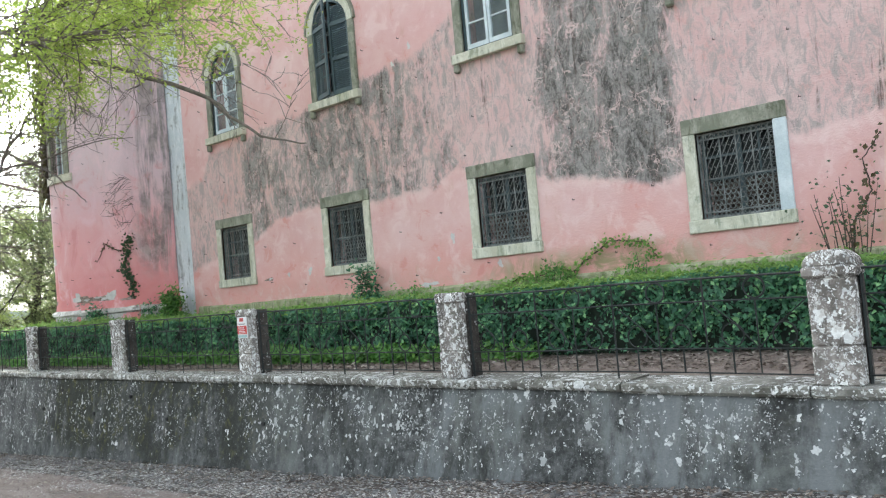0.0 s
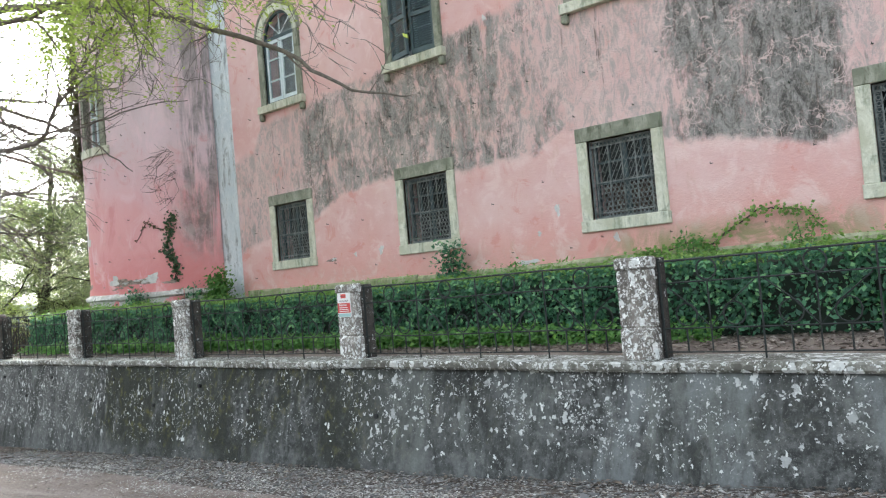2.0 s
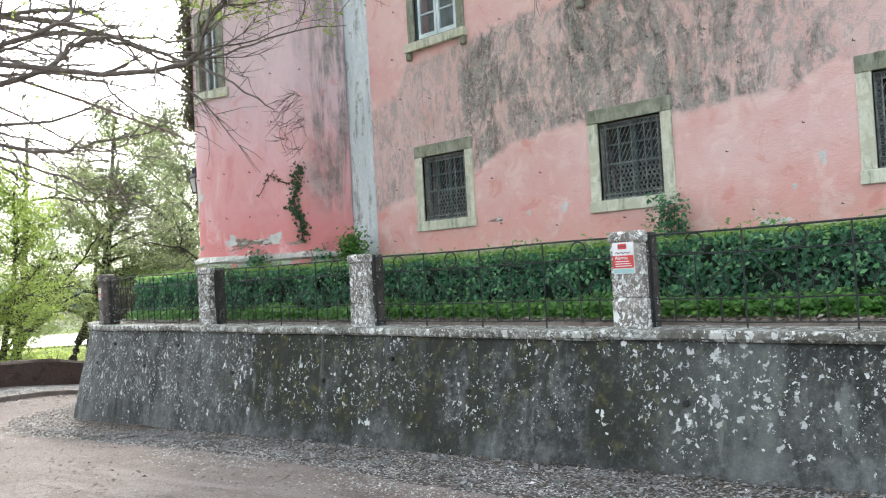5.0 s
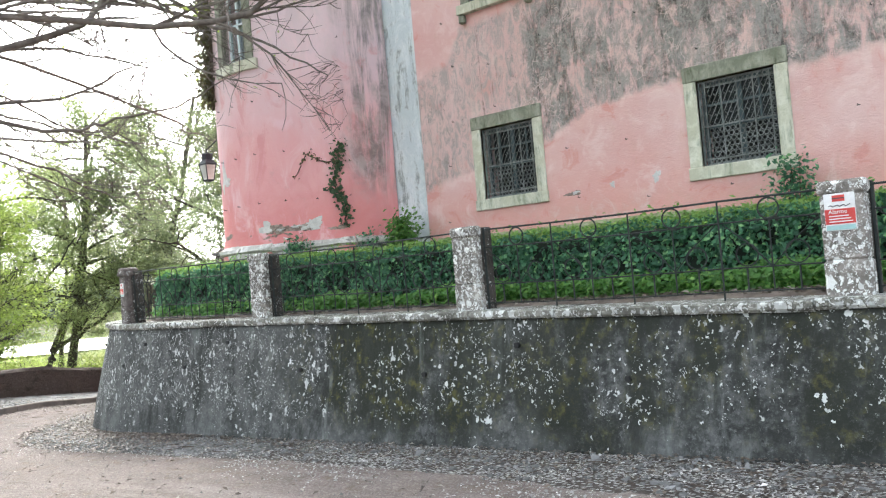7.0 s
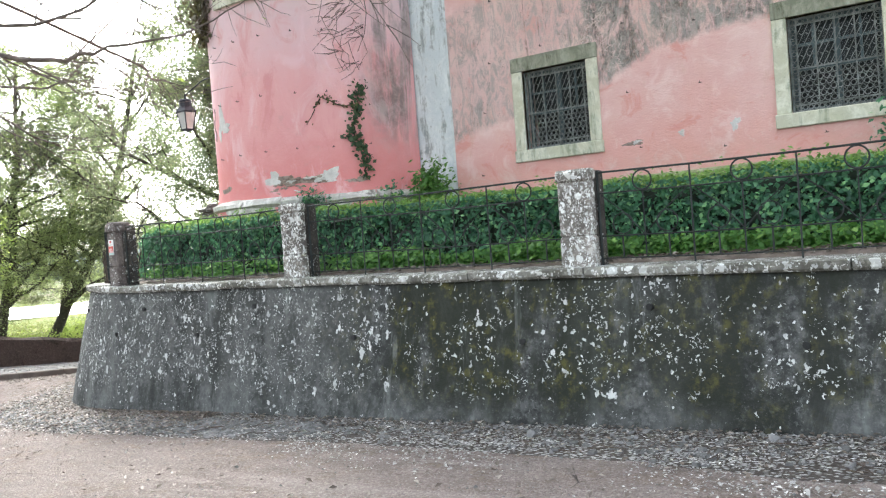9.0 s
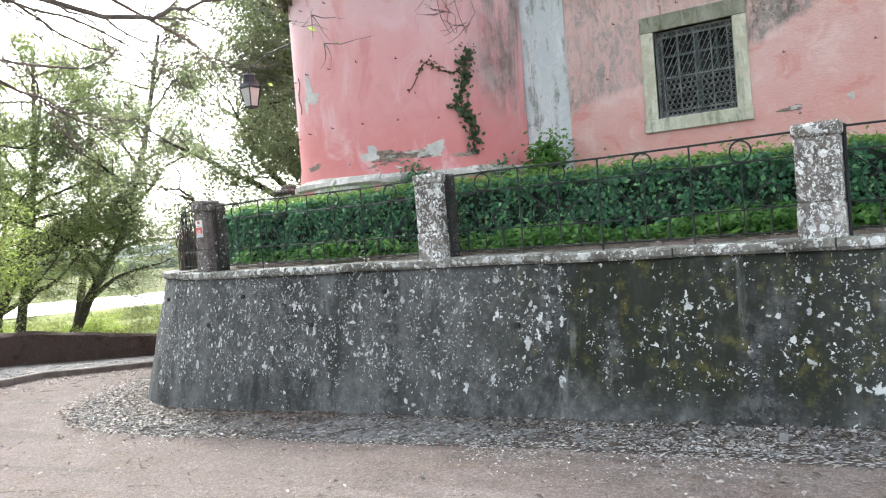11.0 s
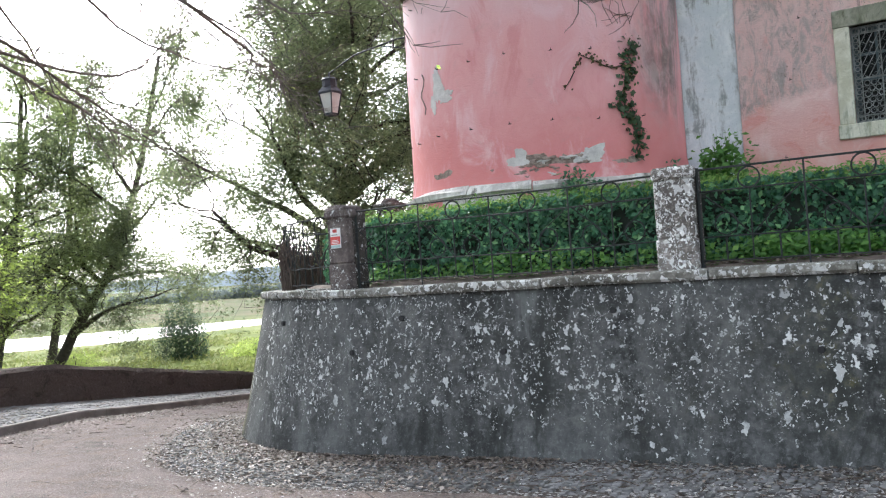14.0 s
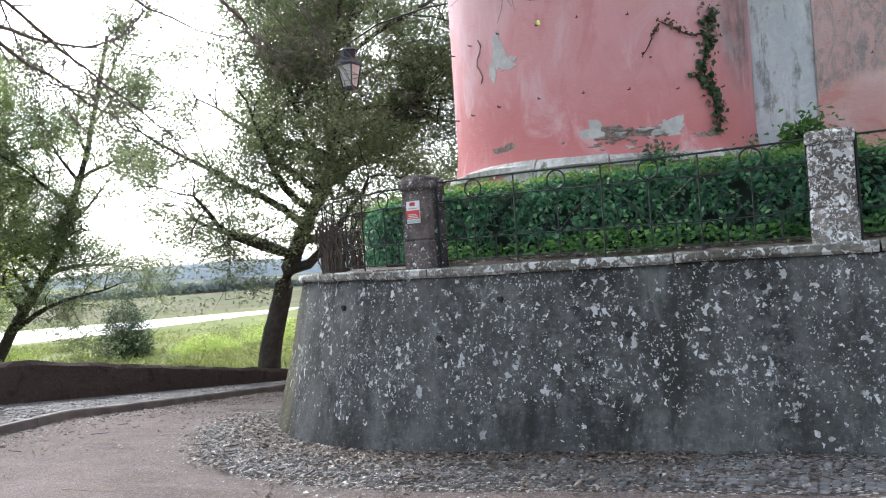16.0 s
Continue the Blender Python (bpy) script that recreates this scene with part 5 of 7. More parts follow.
# ---- pillars ----
def pillar(x, y, turn, material, label, cap="flat", w=0.30, d=0.19):
    """Front-left corner of the foot at x, y."""
    p = thing("fence_pillar", (0, 0, 0), label, "pillar", "fence pillars")
    p.matrix_basis = pose(x, y, COPE_Z - 0.012, 0, 0, turn)
    f = d * 0.52
    block_part("base_block", (-0.006, -0.006, 0.0), (w + 0.006, f + 0.006, 0.265), material, p, "", 0.018)
    block_part("shaft", (0.0, 0.0, 0.265), (w, f, 0.715), material, p, "", 0.014)
    # rear half is a block of its own, much darker than the front
    block_part("rear_pier", (0.012, f + 0.006, 0.0), (w - 0.004, d + 0.08, 0.80), REARSTONE, p, "near-black rear half of the pillar", 0.012)
    bar = Soup()
    bar.tube([(w + 0.012, f + 0.03, 0.0), (w + 0.012, f + 0.03, 0.79)], 0.011, 6)
    bar.out("hinge_bar", IRON, p, "black iron bar fixed to the pillar")
    if cap == "flat":
        block_part("cap", (-0.012, -0.012, 0.715), (w + 0.012, f + 0.012, 0.815), material, p, "", 0.02)
    else:
        s = Soup()
        block_part("cap", (-0.022, -0.022, 0.715), (w + 0.022, d + 0.022, 0.80), material, p, "", 0.02)
        n = 9
        vs = []
        for k in range(n + 1):
            q = math.pi * k / n
            u = w / 2 - (w / 2 + 0.01) * math.cos(q)
            z = 0.80 + (0.10 if cap == "round" else 0.05) * math.sin(q)
            vs += [Vector((u, -0.01, z)), Vector((u, d + 0.01, z))]
        s.add(vs, [(2 * k, 2 * k + 2, 2 * k + 3, 2 * k + 1) for k in range(n)] + [tuple(range(0, 2 * n + 2, 2))[::-1], tuple(range(1, 2 * n + 2, 2))])
        s.out("rounded_top", material, p, "", True)
    return p


PX = [(-19.14, 6.10, -12, "cushion"), (-15.76, 6.03, -1, "flat"), (-12.35, 5.95, -1, "flat"), (-8.93, 5.92, -1, "flat"), (-5.46, 5.84, -1, "flat"), (-1.98, 5.73, 0, "round"), (1.5, 5.68, 0, "flat")]
pillars = []
for i, (x, y, turn, cap) in enumerate(PX):
    pillars.append(pillar(x, y, turn, DARKPILLAR if i == 0 else PILLAR, "dark stone pillar at the wall's rounded end" if i == 0 else "tall rounded stone pillar blotched with lichen" if cap == "round" else "squat stone pillar blotched with white lichen", cap))


def sign(x, y, z, turn, k, letters):
    """Small alarm notice: white head with dark bars, red middle, pale teal foot."""
    sg = thing("alarm_sign", (0, 0, 0), "small red and white alarm notice on the stone pillar", "sign", "alarm signs")
    sg.matrix_basis = pose(x, y, z, 0, 0, turn)
    w, h = 0.235 * k, 0.30 * k
    block_part("plate", (0, -0.006, 0), (w, 0.004, h), WHITE, sg, "white plastic plate", 0.002)
    red = block_part("red_panel", (0.003, -0.010, 0.055 * k), (w - 0.003, -0.006, 0.175 * k), RED, sg, "red panel", 0.0)
    block_part("teal_panel", (0.006, -0.009, 0.006), (w - 0.006, -0.006, 0.045 * k), TEALPRINT, sg, "pale teal panel", 0.0)
    emb = block_part("emblem", (w * 0.28, -0.009, 0.235 * k), (w * 0.68, -0.006, 0.285 * k), RED, sg, "dark red emblem", 0.0)
    block_part("emblem_bar", (w * 0.28, -0.011, 0.256 * k), (w * 0.68, -0.009, 0.264 * k), INK, emb, "", 0.0)
    s = Soup()
    s.tube([(w * (0.15 + 0.7 * q / 10), -0.008, (0.20 + 0.008 * math.sin(q * 2.1)) * k) for q in range(11)], 0.004 * k, 4)
    s.out("scribble_line", INK, sg, "dark handwritten line")
    for q in range(3):
        block_part("print_bar", (w * 0.14, -0.012, (0.070 + 0.022 * q) * k), (w * (0.9 - 0.06 * q), -0.010, (0.078 + 0.022 * q) * k), WHITE, red, "", 0.0)
    if letters:
        cu = bpy.data.curves.new("lettering", "FONT")
        cu.body, cu.size, cu.extrude = letters, 0.048 * k, 0.001
        cu.materials.append(WHITE)
        tx = new("lettering", cu)
        tx.parent = red
        tx.matrix_basis = pose(w * 0.13, -0.0115, 0.138 * k, 90, 0, 0)
    return sg


sign(-8.93 + 0.035, 5.92 - 0.004, 1.185, -1, 0.86, "Alarme")
sg0 = Matrix(pillars[0].matrix_basis)
p_ = sg0 @ Vector((0.065, -0.005, 0.42))
sign(p_.x, p_.y, p_.z, -12, 0.66, "")


# ---- iron railing ----
def railing(points, label, seed):
    """One bay of wrought iron along plan points (start to end)."""
    rg = random.Random(seed)
    a, b = Vector((*points[0], 0)), Vector((*points[-1], 0))
    f = thing("iron_railing", (a.x, a.y, COPE_Z), label, "railing", "railing bays")
    cum = [0.0]
    for p, q in zip(points, points[1:]):
        cum.append(cum[-1] + math.dist(p, q))
    L = cum[-1]

    def at(u, z, off=0.0):
        d = max(0.0, min(L, u))
        for i in range(len(points) - 1):
            if d <= cum[i + 1] + 1e-9:
                k = (d - cum[i]) / (cum[i + 1] - cum[i])
                return Vector((points[i][0] + (points[i + 1][0] - points[i][0]) * k - a.x, points[i][1] + (points[i + 1][1] - points[i][1]) * k - a.y + off, z))
    Z0, Z1, Z2, Z3 = 0.055, 0.235, 0.585, 0.755
    nseg = max(2, len(points) * 2)
    for nm, z, r in (("top_rail", Z3, 0.009), ("ring_rail", Z2, 0.0065), ("low_rail", Z1, 0.006), ("foot_rail", Z0, 0.006)):
        s = Soup()
        s.tube([at(L * i / nseg, z + 0.006 * math.sin(i * 1.7 + seed)) for i in range(nseg + 1)], r, 5)
        s.out(nm, IRON, f)
    n = max(2, round(L / 0.76))
    st = L / n
    for i in range(n + 1):
        u = i * st
        s = Soup()
        s.tube([at(u, -0.012), at(u, Z3)], 0.0075, 5)
        s.out("upright", IRON, f)
        if i < n:
            c = at(u + st / 2, (Z2 + Z3) / 2)
            t = (at(u + st / 2 + 0.01, 0) - at(u + st / 2 - 0.01, 0)).normalized()
            s = Soup()
            s.ring(c, t, Vector((0, 0, 1)), 0.078, 0.007, 18, 5)
            s.out("ring", IRON, f)
            s = Soup()
            s.tube([at(u + st / 2, Z0), at(u + st / 2, Z2)], 0.006, 5)
            s.out("middle_bar", IRON, f)
            for sg_ in (-1, 1):
                s = Soup()
                s.tube([at(u + st / 2, Z1), at(u + st / 2 + sg_ * st * 0.22, Z1 + 0.19), at(u + st / 2 + sg_ * st * 0.46, Z2 - 0.01)], 0.005, 4)
                s.out("strut", IRON, f)
                s = Soup()
                s.ring(at(u + st / 2 + sg_ * st * 0.24, Z1 + 0.10), t, Vector((0, 0, 1)), 0.085, 0.006, 14, 4)
                s.out("scroll", IRON, f)
            for sg_ in (-1, 1):
                s = Soup()
                s.tube([at(u + st / 2 + sg_ * st * 0.25, Z0), at(u + st / 2 + sg_ * st * 0.25, Z1)], 0.007, 4)
                s.out("foot_bar", IRON, f)
    return f


for (x0, y0, *_), (x1, y1, *_), k in zip(PX, PX[1:], range(6)):
    railing([(x0 + 0.31, y0 + 0.12 - (0.06 if k == 0 else 0)), (x1 - 0.01, y1 + 0.12)], "rusty black wrought-iron railing bay with rings", k)
arc = [(CX + 3.33 * math.cos(radians(a)), CY + 3.33 * math.sin(radians(a))) for a in [-103.5 - 4.5 * i for i in range(18)]]
railing(arc, "curved wrought-iron railing bay tangled with dry creeper", 9)
rg = random.Random(12)
s = Soup()
for i in range(150):
    a = rg.uniform(-178, -125)
    r0 = 3.33 + rg.uniform(-0.06, 0.05)
    p = [Vector((CX + (r0 + rg.uniform(-0.03, 0.03)) * math.cos(radians(a + k * rg.uniform(-1.2, 1.2))), CY + (r0 + rg.uniform(-0.03, 0.03)) * math.sin(radians(a)), COPE_Z - 0.01 + z)) for k, z in enumerate((0.0, 0.18, 0.36, rg.uniform(0.45, 0.66)))]
    s.tube(p, [0.010, 0.009, 0.007, 0.004], 4)
tagged(s.out("dry_creeper", TWIG), "leafless dark creeper stems woven through the railing", "creeper", kind="stuff")

# stone post by the tower and street lamp
bm = bmesh.new()
box(bm, (-20.45, 8.66, COPE_Z - 0.05), (-20.17, 8.96, 1.74), 0.03)
box(bm, (-20.48, 8.63, 1.74), (-20.14, 8.99, 1.80), 0.02)
bmesh.ops.create_uvsphere(bm, u_segments=14, v_segments=8, radius=0.13, matrix=Matrix.Translation((-20.31, 8.81, 1.80)) @ Matrix.Diagonal((1, 1, 0.6, 1)))
tagged(part("stone_post", bm, DARKPILLAR), "brown weathered stone post with a rounded top", "post")

LX, LY = -21.95, 9.68
lamp = thing("street_lamp", (-20.03, LY, 4.25), "dark blue iron lantern on a wall bracket", "lamp")
s = Soup()
s.tube([(0.02, 0, 0.0), (-0.6, 0, 0.03), (-1.4, 0, -0.05), (LX + 20.03, 0, -0.24)], [0.013, 0.012, 0.011, 0.010], 6)
s.tube([(0.02, 0, -0.35), (-0.5, 0, -0.12), (-0.95, 0, 0.0)], 0.008, 6)
s.block((-0.015, -0.05, -0.45), (0.02, 0.05, 0.12))
s.out("bracket", LAMPIRON, lamp, "thin iron wall bracket")


def prism(s, x, y, z0, r0, z1, r1, n=4, rot=45):
    vs = []
    for z, r in ((z0, r0), (z1, r1)):
        for k in range(n):
            q = radians(rot + 360 * k / n)
            vs.append(Vector((x + r * math.cos(q), y + r * math.sin(q), z)))
    s.add(vs, [(k, (k + 1) % n, n + (k + 1) % n, n + k) for k in range(n)] + [tuple(range(n))[::-1], tuple(range(n, 2 * n))])


dx, z0 = LX + 20.03, 3.37 - 4.25
s = Soup()
prism(s, dx, 0, z0 + 0.02, 0.10, z0 + 0.32, 0.165)
s.out("glass_body", LAMPGLASS, lamp, "frosted lantern panes")
s = Soup()
for k in range(4):
    q = radians(45 + 90 * k)
    s.tube([(dx + 0.105 * math.cos(q), 0.105 * math.sin(q), z0), (dx + 0.17 * math.cos(q), 0.17 * math.sin(q), z0 + 0.33)], 0.011, 5)
prism(s, dx, 0, z0 - 0.015, 0.112, z0 + 0.02, 0.112)
prism(s, dx, 0, z0 + 0.32, 0.182, z0 + 0.35, 0.182)
s.out("lantern_frame", LAMPIRON, lamp)
s = Soup()
prism(s, dx, 0, z0 + 0.35, 0.19, z0 + 0.43, 0.125)
prism(s, dx, 0, z0 + 0.43, 0.115, z0 + 0.54, 0.115, 8)
prism(s, dx, 0, z0 + 0.54, 0.135, z0 + 0.57, 0.10, 8)
prism(s, dx, 0, z0 + 0.56, 0.02, z0 + 0.66, 0.015, 6)
s.out("lantern_roof", LAMPIRON, lamp, "stepped dark lantern roof")


# ---- hedge and low plants ----
def lerp_pts(x, pts):
    if x <= pts[0][0]:
        return pts[0][1]
    for (a, va), (b, vb) in zip(pts, pts[1:]):
        if x <= b:
            return va + (vb - va) * (x - a) / (b - a)
    return pts[-1][1]


def hedge_front(x):
    return lerp_pts(x, [(-18.4, 6.72), (-14.0, 6.74), (-12.0, 6.92), (-8.0, 6.95), (-5.5, 7.15), (-4.0, 7.4), (6.0, 7.4)])


def hedge_top(x):
    return lerp_pts(x, [(-21.0, 1.40), (-19.0, 1.45), (-17.0, 1.48), (-14.5, 1.45), (-12.0, 1.43), (-8.0, 1.47), (-4.0, 1.5), (6.0, 1.52)])


HB = 0.76


def hedge_line(s):
    """Place of the hedge's front and its outward, s metres from the east end westward."""
    x = 4.5 - s
    if x >= CX:
        return Vector((x, hedge_front(x), 0)), Vector((0, -1, 0)), x
    a = -90 - math.degrees((CX - x) / 2.80)
    o = Vector((math.cos(radians(a)), math.sin(radians(a)), 0))
    return Vector((CX, CY, 0)) + o * 2.80, o, CX - (CX - x) * 0.6


SL = 4.5 - CX + 2.80 * radians(85)
# core sheet behind the leaves, painted for the shade between them
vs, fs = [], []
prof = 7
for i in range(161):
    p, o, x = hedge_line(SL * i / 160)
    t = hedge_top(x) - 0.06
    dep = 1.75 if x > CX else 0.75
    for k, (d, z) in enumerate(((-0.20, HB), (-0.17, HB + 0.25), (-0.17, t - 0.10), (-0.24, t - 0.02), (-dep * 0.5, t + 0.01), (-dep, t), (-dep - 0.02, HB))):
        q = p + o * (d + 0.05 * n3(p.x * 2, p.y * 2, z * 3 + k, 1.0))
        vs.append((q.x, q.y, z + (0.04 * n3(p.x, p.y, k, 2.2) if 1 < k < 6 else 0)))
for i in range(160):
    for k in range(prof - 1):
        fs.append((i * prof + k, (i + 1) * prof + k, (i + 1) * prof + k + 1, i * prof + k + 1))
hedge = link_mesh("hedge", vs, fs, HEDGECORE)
tagged(hedge, "clipped dense dark green hedge behind the railing", "hedge", kind="stuff")
rng = np.random.default_rng(11)
cs, ns, ss = [], [], []
tc, tn, ts_ = [], [], []
for i in range(76000):
    p, o, x = hedge_line(rng.uniform(0, SL))
    t = hedge_top(x) - 0.035
    front = rng.random() < 0.60
    dep = 1.75 if x > CX else 0.75
    lump = 0.07 * n3(p.x, p.y, i % 7 * 0.01, 1.6) + 0.04 * n3(p.x, p.y, 5, 5.0)
    if front:
        z = HB + 0.02 + (t - HB) * rng.random() ** 0.8
        if n3(p.x, p.y + 4.0, z, 4.2) < -0.16 and rng.random() < 0.72:
            continue
        lump += 0.11 * n3(p.x, p.y, z * 1.0, 3.2) + 0.05 * n3(p.x, p.y, z, 9.0)
        q = p + o * (-0.04 + lump + rng.normal(0, 0.03) - 0.06 * max(0, (z - t + 0.12) / 0.12))
        nn = o + Vector((0, 0, 0.35))
    else:
        d = rng.random() ** 1.4 * dep
        q = p - o * d
        z = t + lump * 0.6 + abs(rng.normal(0, 0.02)) - 0.05 * (d < 0.08)
        nn = Vector((0, 0, 1)) + o * 0.3
        # leaves on top go to a brighter mesh: skylight put into their colour
        if rng.random() < 0.25 + 0.75 * min(1.0, d / 0.5):
            tc.append((q.x, q.y, z + rng.random() ** 2 * 0.05)), tn.append(tuple(nn)), ts_.append(rng.uniform(0.034, 0.08))
            continue
    cs.append((q.x, q.y, z)), ns.append(tuple(nn)), ss.append(rng.uniform(0.034, 0.076))
leaf_mesh("foliage", cs, ns, ss, HEDGE, hedge, "small glossy hedge leaves", rng, 0.6)
leaf_mesh("lit_top_leaves", tc, tn, ts_, FRESHLIT, hedge, "hedge top leaves in a lighter green for the skylight", rng, 0.45)
cs, ns, ss = [], [], []
for i in range(5200):
    p, o, x = hedge_line(rng.uniform(2, SL))
    q = p - o * rng.uniform(-0.02, 0.9)
    h = rng.random() ** 2 * 0.13 * (1 if n3(q.x, q.y, 1, 1.8) > 0.05 else 0.3)
    cs.append((q.x, q.y, hedge_top(x) + 0.01 + h)), ns.append((0, -0.3, 1)), ss.append(rng.uniform(0.035, 0.075))
leaf_mesh("shoot_growth", cs, ns, ss, FRESHLIT, hedge, "bright green young shoots", rng, 0.45)

cs, ns, ss = [], [], []
while len(cs) < 15000:
    x = rng.uniform(-19.0, -5.2)
    k = n3(x, 0, 0, 0.9) * 0.5 + 0.55
    if rng.random() > k * (0.25 if x < -15.2 else 1.0 if x < -7 else 0.4):
        continue
    y = hedge_front(x) - rng.random() ** 1.2 * (0.34 * (0.3 + k))
    z = HB + rng.random() ** 1.5 * (0.08 + 0.24 * k * (1 - (hedge_front(x) - y) / 0.6))
    cs.append((x, y, z)), ns.append((0, -0.5, 1)), ss.append(rng.uniform(0.035, 0.075))
tagged(leaf_mesh("ground_cover", cs, ns, ss, WEED, rng=rng, slim=0.7), "bright green nettle-like weeds at the hedge foot", "weeds", kind="stuff")


cs, ns, ss = [], [], []
while len(cs) < 5200:
    a = rng.uniform(-165, -12)
    r = TR + bulge(a) + 0.13 + rng.random() * 0.62
    w = radians(a)
    z = 1.38 + 0.30 * rng.random() ** 1.3 * (0.55 + 0.9 * n3(a * 0.12, r, 2, 1.0)) * (1.2 - (r - TR) * 0.7)
    cs.append((CX + r * math.cos(w), CY + r * math.sin(w), z)), ns.append((math.cos(w), math.sin(w), 0.8)), ss.append(rng.uniform(0.035, 0.09))
tagged(leaf_mesh("tall_weeds", cs, ns, ss, FRESHLIT, rng=rng, slim=0.32), "light green grass and weeds behind the hedge at the tower", "weeds", kind="stuff")


def shrub(name, at, size, count, leafmat, label, leaf=0.07, stems=9, seed=1):
    rg = np.random.default_rng(seed)
    sh = thing(name, at, label, "shrub")
    s = Soup()
    cs, ns, ss = [], [], []
    for k in range(stems):
        tip = Vector((rg.normal(0, 0.45) * size[0], rg.normal(0, 0.4) * size[1], size[2] * rg.uniform(0.55, 1.05)))
        mid = tip * 0.5 + Vector((rg.normal(0, 0.05), rg.normal(0, 0.05), 0.05))
        s.tube([(0, 0, -0.06), mid, tip], [0.012, 0.008, 0.003], 4)
        for j in range(count // stems):
            u = rg.random() ** 0.6
            c = (mid * (1 - u) + tip * u) + Vector(rg.normal(0, 1, 3) * 0.10 * Vector(size).length * 0.8)
            c.z = max(c.z, 0.0)
            cs.append(tuple(c)), ns.append((0, -0.5, 0.8)), ss.append(rg.uniform(0.6, 1.3) * leaf)
    s.out("stem", TWIG, sh)
    leaf_mesh("foliage", cs, ns, ss, leafmat, sh, "", rg, 0.55)
    return sh


TZ = COPE_Z
shrub("shrub", (-15.95, 9.1, TZ), (0.26, 0.18, 1.24), 1500, WEED, "dark green shrub growing against the pilaster", 0.085, 14, 2)
shrub("shrub", (-16.75, 9.0, TZ), (0.34, 0.2, 1.12), 1300, HEDGE, "dark green shrub at the foot of the tower", 0.08, 12, 3)
shrub("shrub", (-17.25, 8.1, TZ), (0.35, 0.2, 1.0), 900, HEDGE, "leafy green shrub at the foot of the tower", 0.07, 10, 4)
shrub("shrub", (-10.15, 9.25, TZ), (0.22, 0.12, 1.28), 900, HEDGE, "small bush sprouting under the window", 0.07, 8, 5)
shrub("shrub", (-9.0, 9.0, TZ), (0.5, 0.2, 0.95), 700, WEED, "light green sapling by the wall foot", 0.06, 8, 6)
shrub("shrub", (-6.3, 9.2, TZ), (0.55, 0.15, 0.98), 1100, WEED, "straggling creeper along the plinth", 0.055, 12, 7)
shrub("shrub", (-5.2, 9.25, TZ), (0.35, 0.12, 1.05), 700, WEED, "straggling creeper along the plinth", 0.05, 10, 8)
shrub("shrub", (-2.7, 9.2, TZ), (0.4, 0.15, 1.7), 200, IVY, "thin creeper climbing the pink wall", 0.06, 12, 9)


def wall_vine(points, count, leafmat, label, leaf, seed):
    """A creeper stem on the house front with leaves along it."""
    rg = np.random.default_rng(seed)
    s = Soup()
    fine = []
    for (x0, z0), (x1, z1) in zip(points, points[1:]):
        fine += [(x0 + (x1 - x0) * k / 6, z0 + (z1 - z0) * k / 6) for k in range(6)]
    fine.append(points[-1])
    s.tube([(x + rg.normal(0, 0.006), FY - 0.07 - 0.012 * math.sin(3 * i), z + rg.normal(0, 0.006)) for i, (x, z) in enumerate(fine)], [0.014 - 0.009 * i / len(fine) for i in range(len(fine))], 5)
    ob = s.out("creeper", TWIG)
    cs, ns, ss = [], [], []
    for i in range(count):
        x, z = fine[rg.integers(len(fine))]
        cs.append((x + rg.normal(0, 0.045), FY - 0.075 - abs(rg.normal(0, 0.03)), z + rg.normal(0, 0.04)))
        ns.append((0, -1.0, 0.3)), ss.append(rg.uniform(0.6, 1.3) * leaf)
    leaf_mesh("foliage", cs, ns, ss, leafmat, ob, "", rg, 0.8)
    return tagged(ob, label, "creeper")


wall_vine([(-6.55, 1.45), (-6.2, 1.68), (-5.95, 1.85), (-5.65, 2.0), (-5.4, 1.97), (-5.15, 1.93), (-5.0, 1.72)], 230, FRESHLIT, "mossy green creeper arching up the pink wall", 0.05, 61)
wall_vine([(-7.6, 1.45), (-7.2, 1.62), (-6.9, 1.6), (-6.5, 1.7), (-6.2, 1.62)], 260, FRESHLIT, "leafy creeper spreading along the green plinth", 0.05, 62)
wall_vine([(-2.75, 1.5), (-2.7, 1.9), (-2.5, 2.2), (-2.55, 2.55), (-2.35, 2.8)], 70, DRYIVY, "withered creeper on the pink wall", 0.06, 63)


# ---- creepers on the tower ----
def climber(points, count, spread, leafmat, label, leaf, seed, parent=None):
    rg = np.random.default_rng(seed)
    s = Soup()
    fine = []
    for (a0, z0), (a1, z1) in zip(points, points[1:]):
        for k in range(6):
            u = k / 6
            fine.append((a0 + (a1 - a0) * u, z0 + (z1 - z0) * u))
    fine.append(points[-1])
    s.tube([tower_at(a + rg.normal(0, 0.3), z, 0.008) for a, z in fine], [0.012 - 0.008 * i / len(fine) for i in range(len(fine))], 5)
    ob = s.out("ivy", TWIG)
    cs, ns, ss = [], [], []
    for i in range(count):
        a, z = fine[rg.integers(len(fine))]
        a += rg.normal(0, spread / TR * 57)
        z += rg.normal(0, spread)
        p = tower_at(a, z, 0.015 + abs(rg.normal(0, 0.025)))
        w = radians(a)
        cs.append(tuple(p)), ns.append((math.cos(w), math.sin(w), 0.3)), ss.append(rg.uniform(0.6, 1.3) * leaf)
    leaf_mesh("foliage", cs, ns, ss, leafmat, ob, "", rg, 0.8)
    return tagged(ob, label, "ivy")


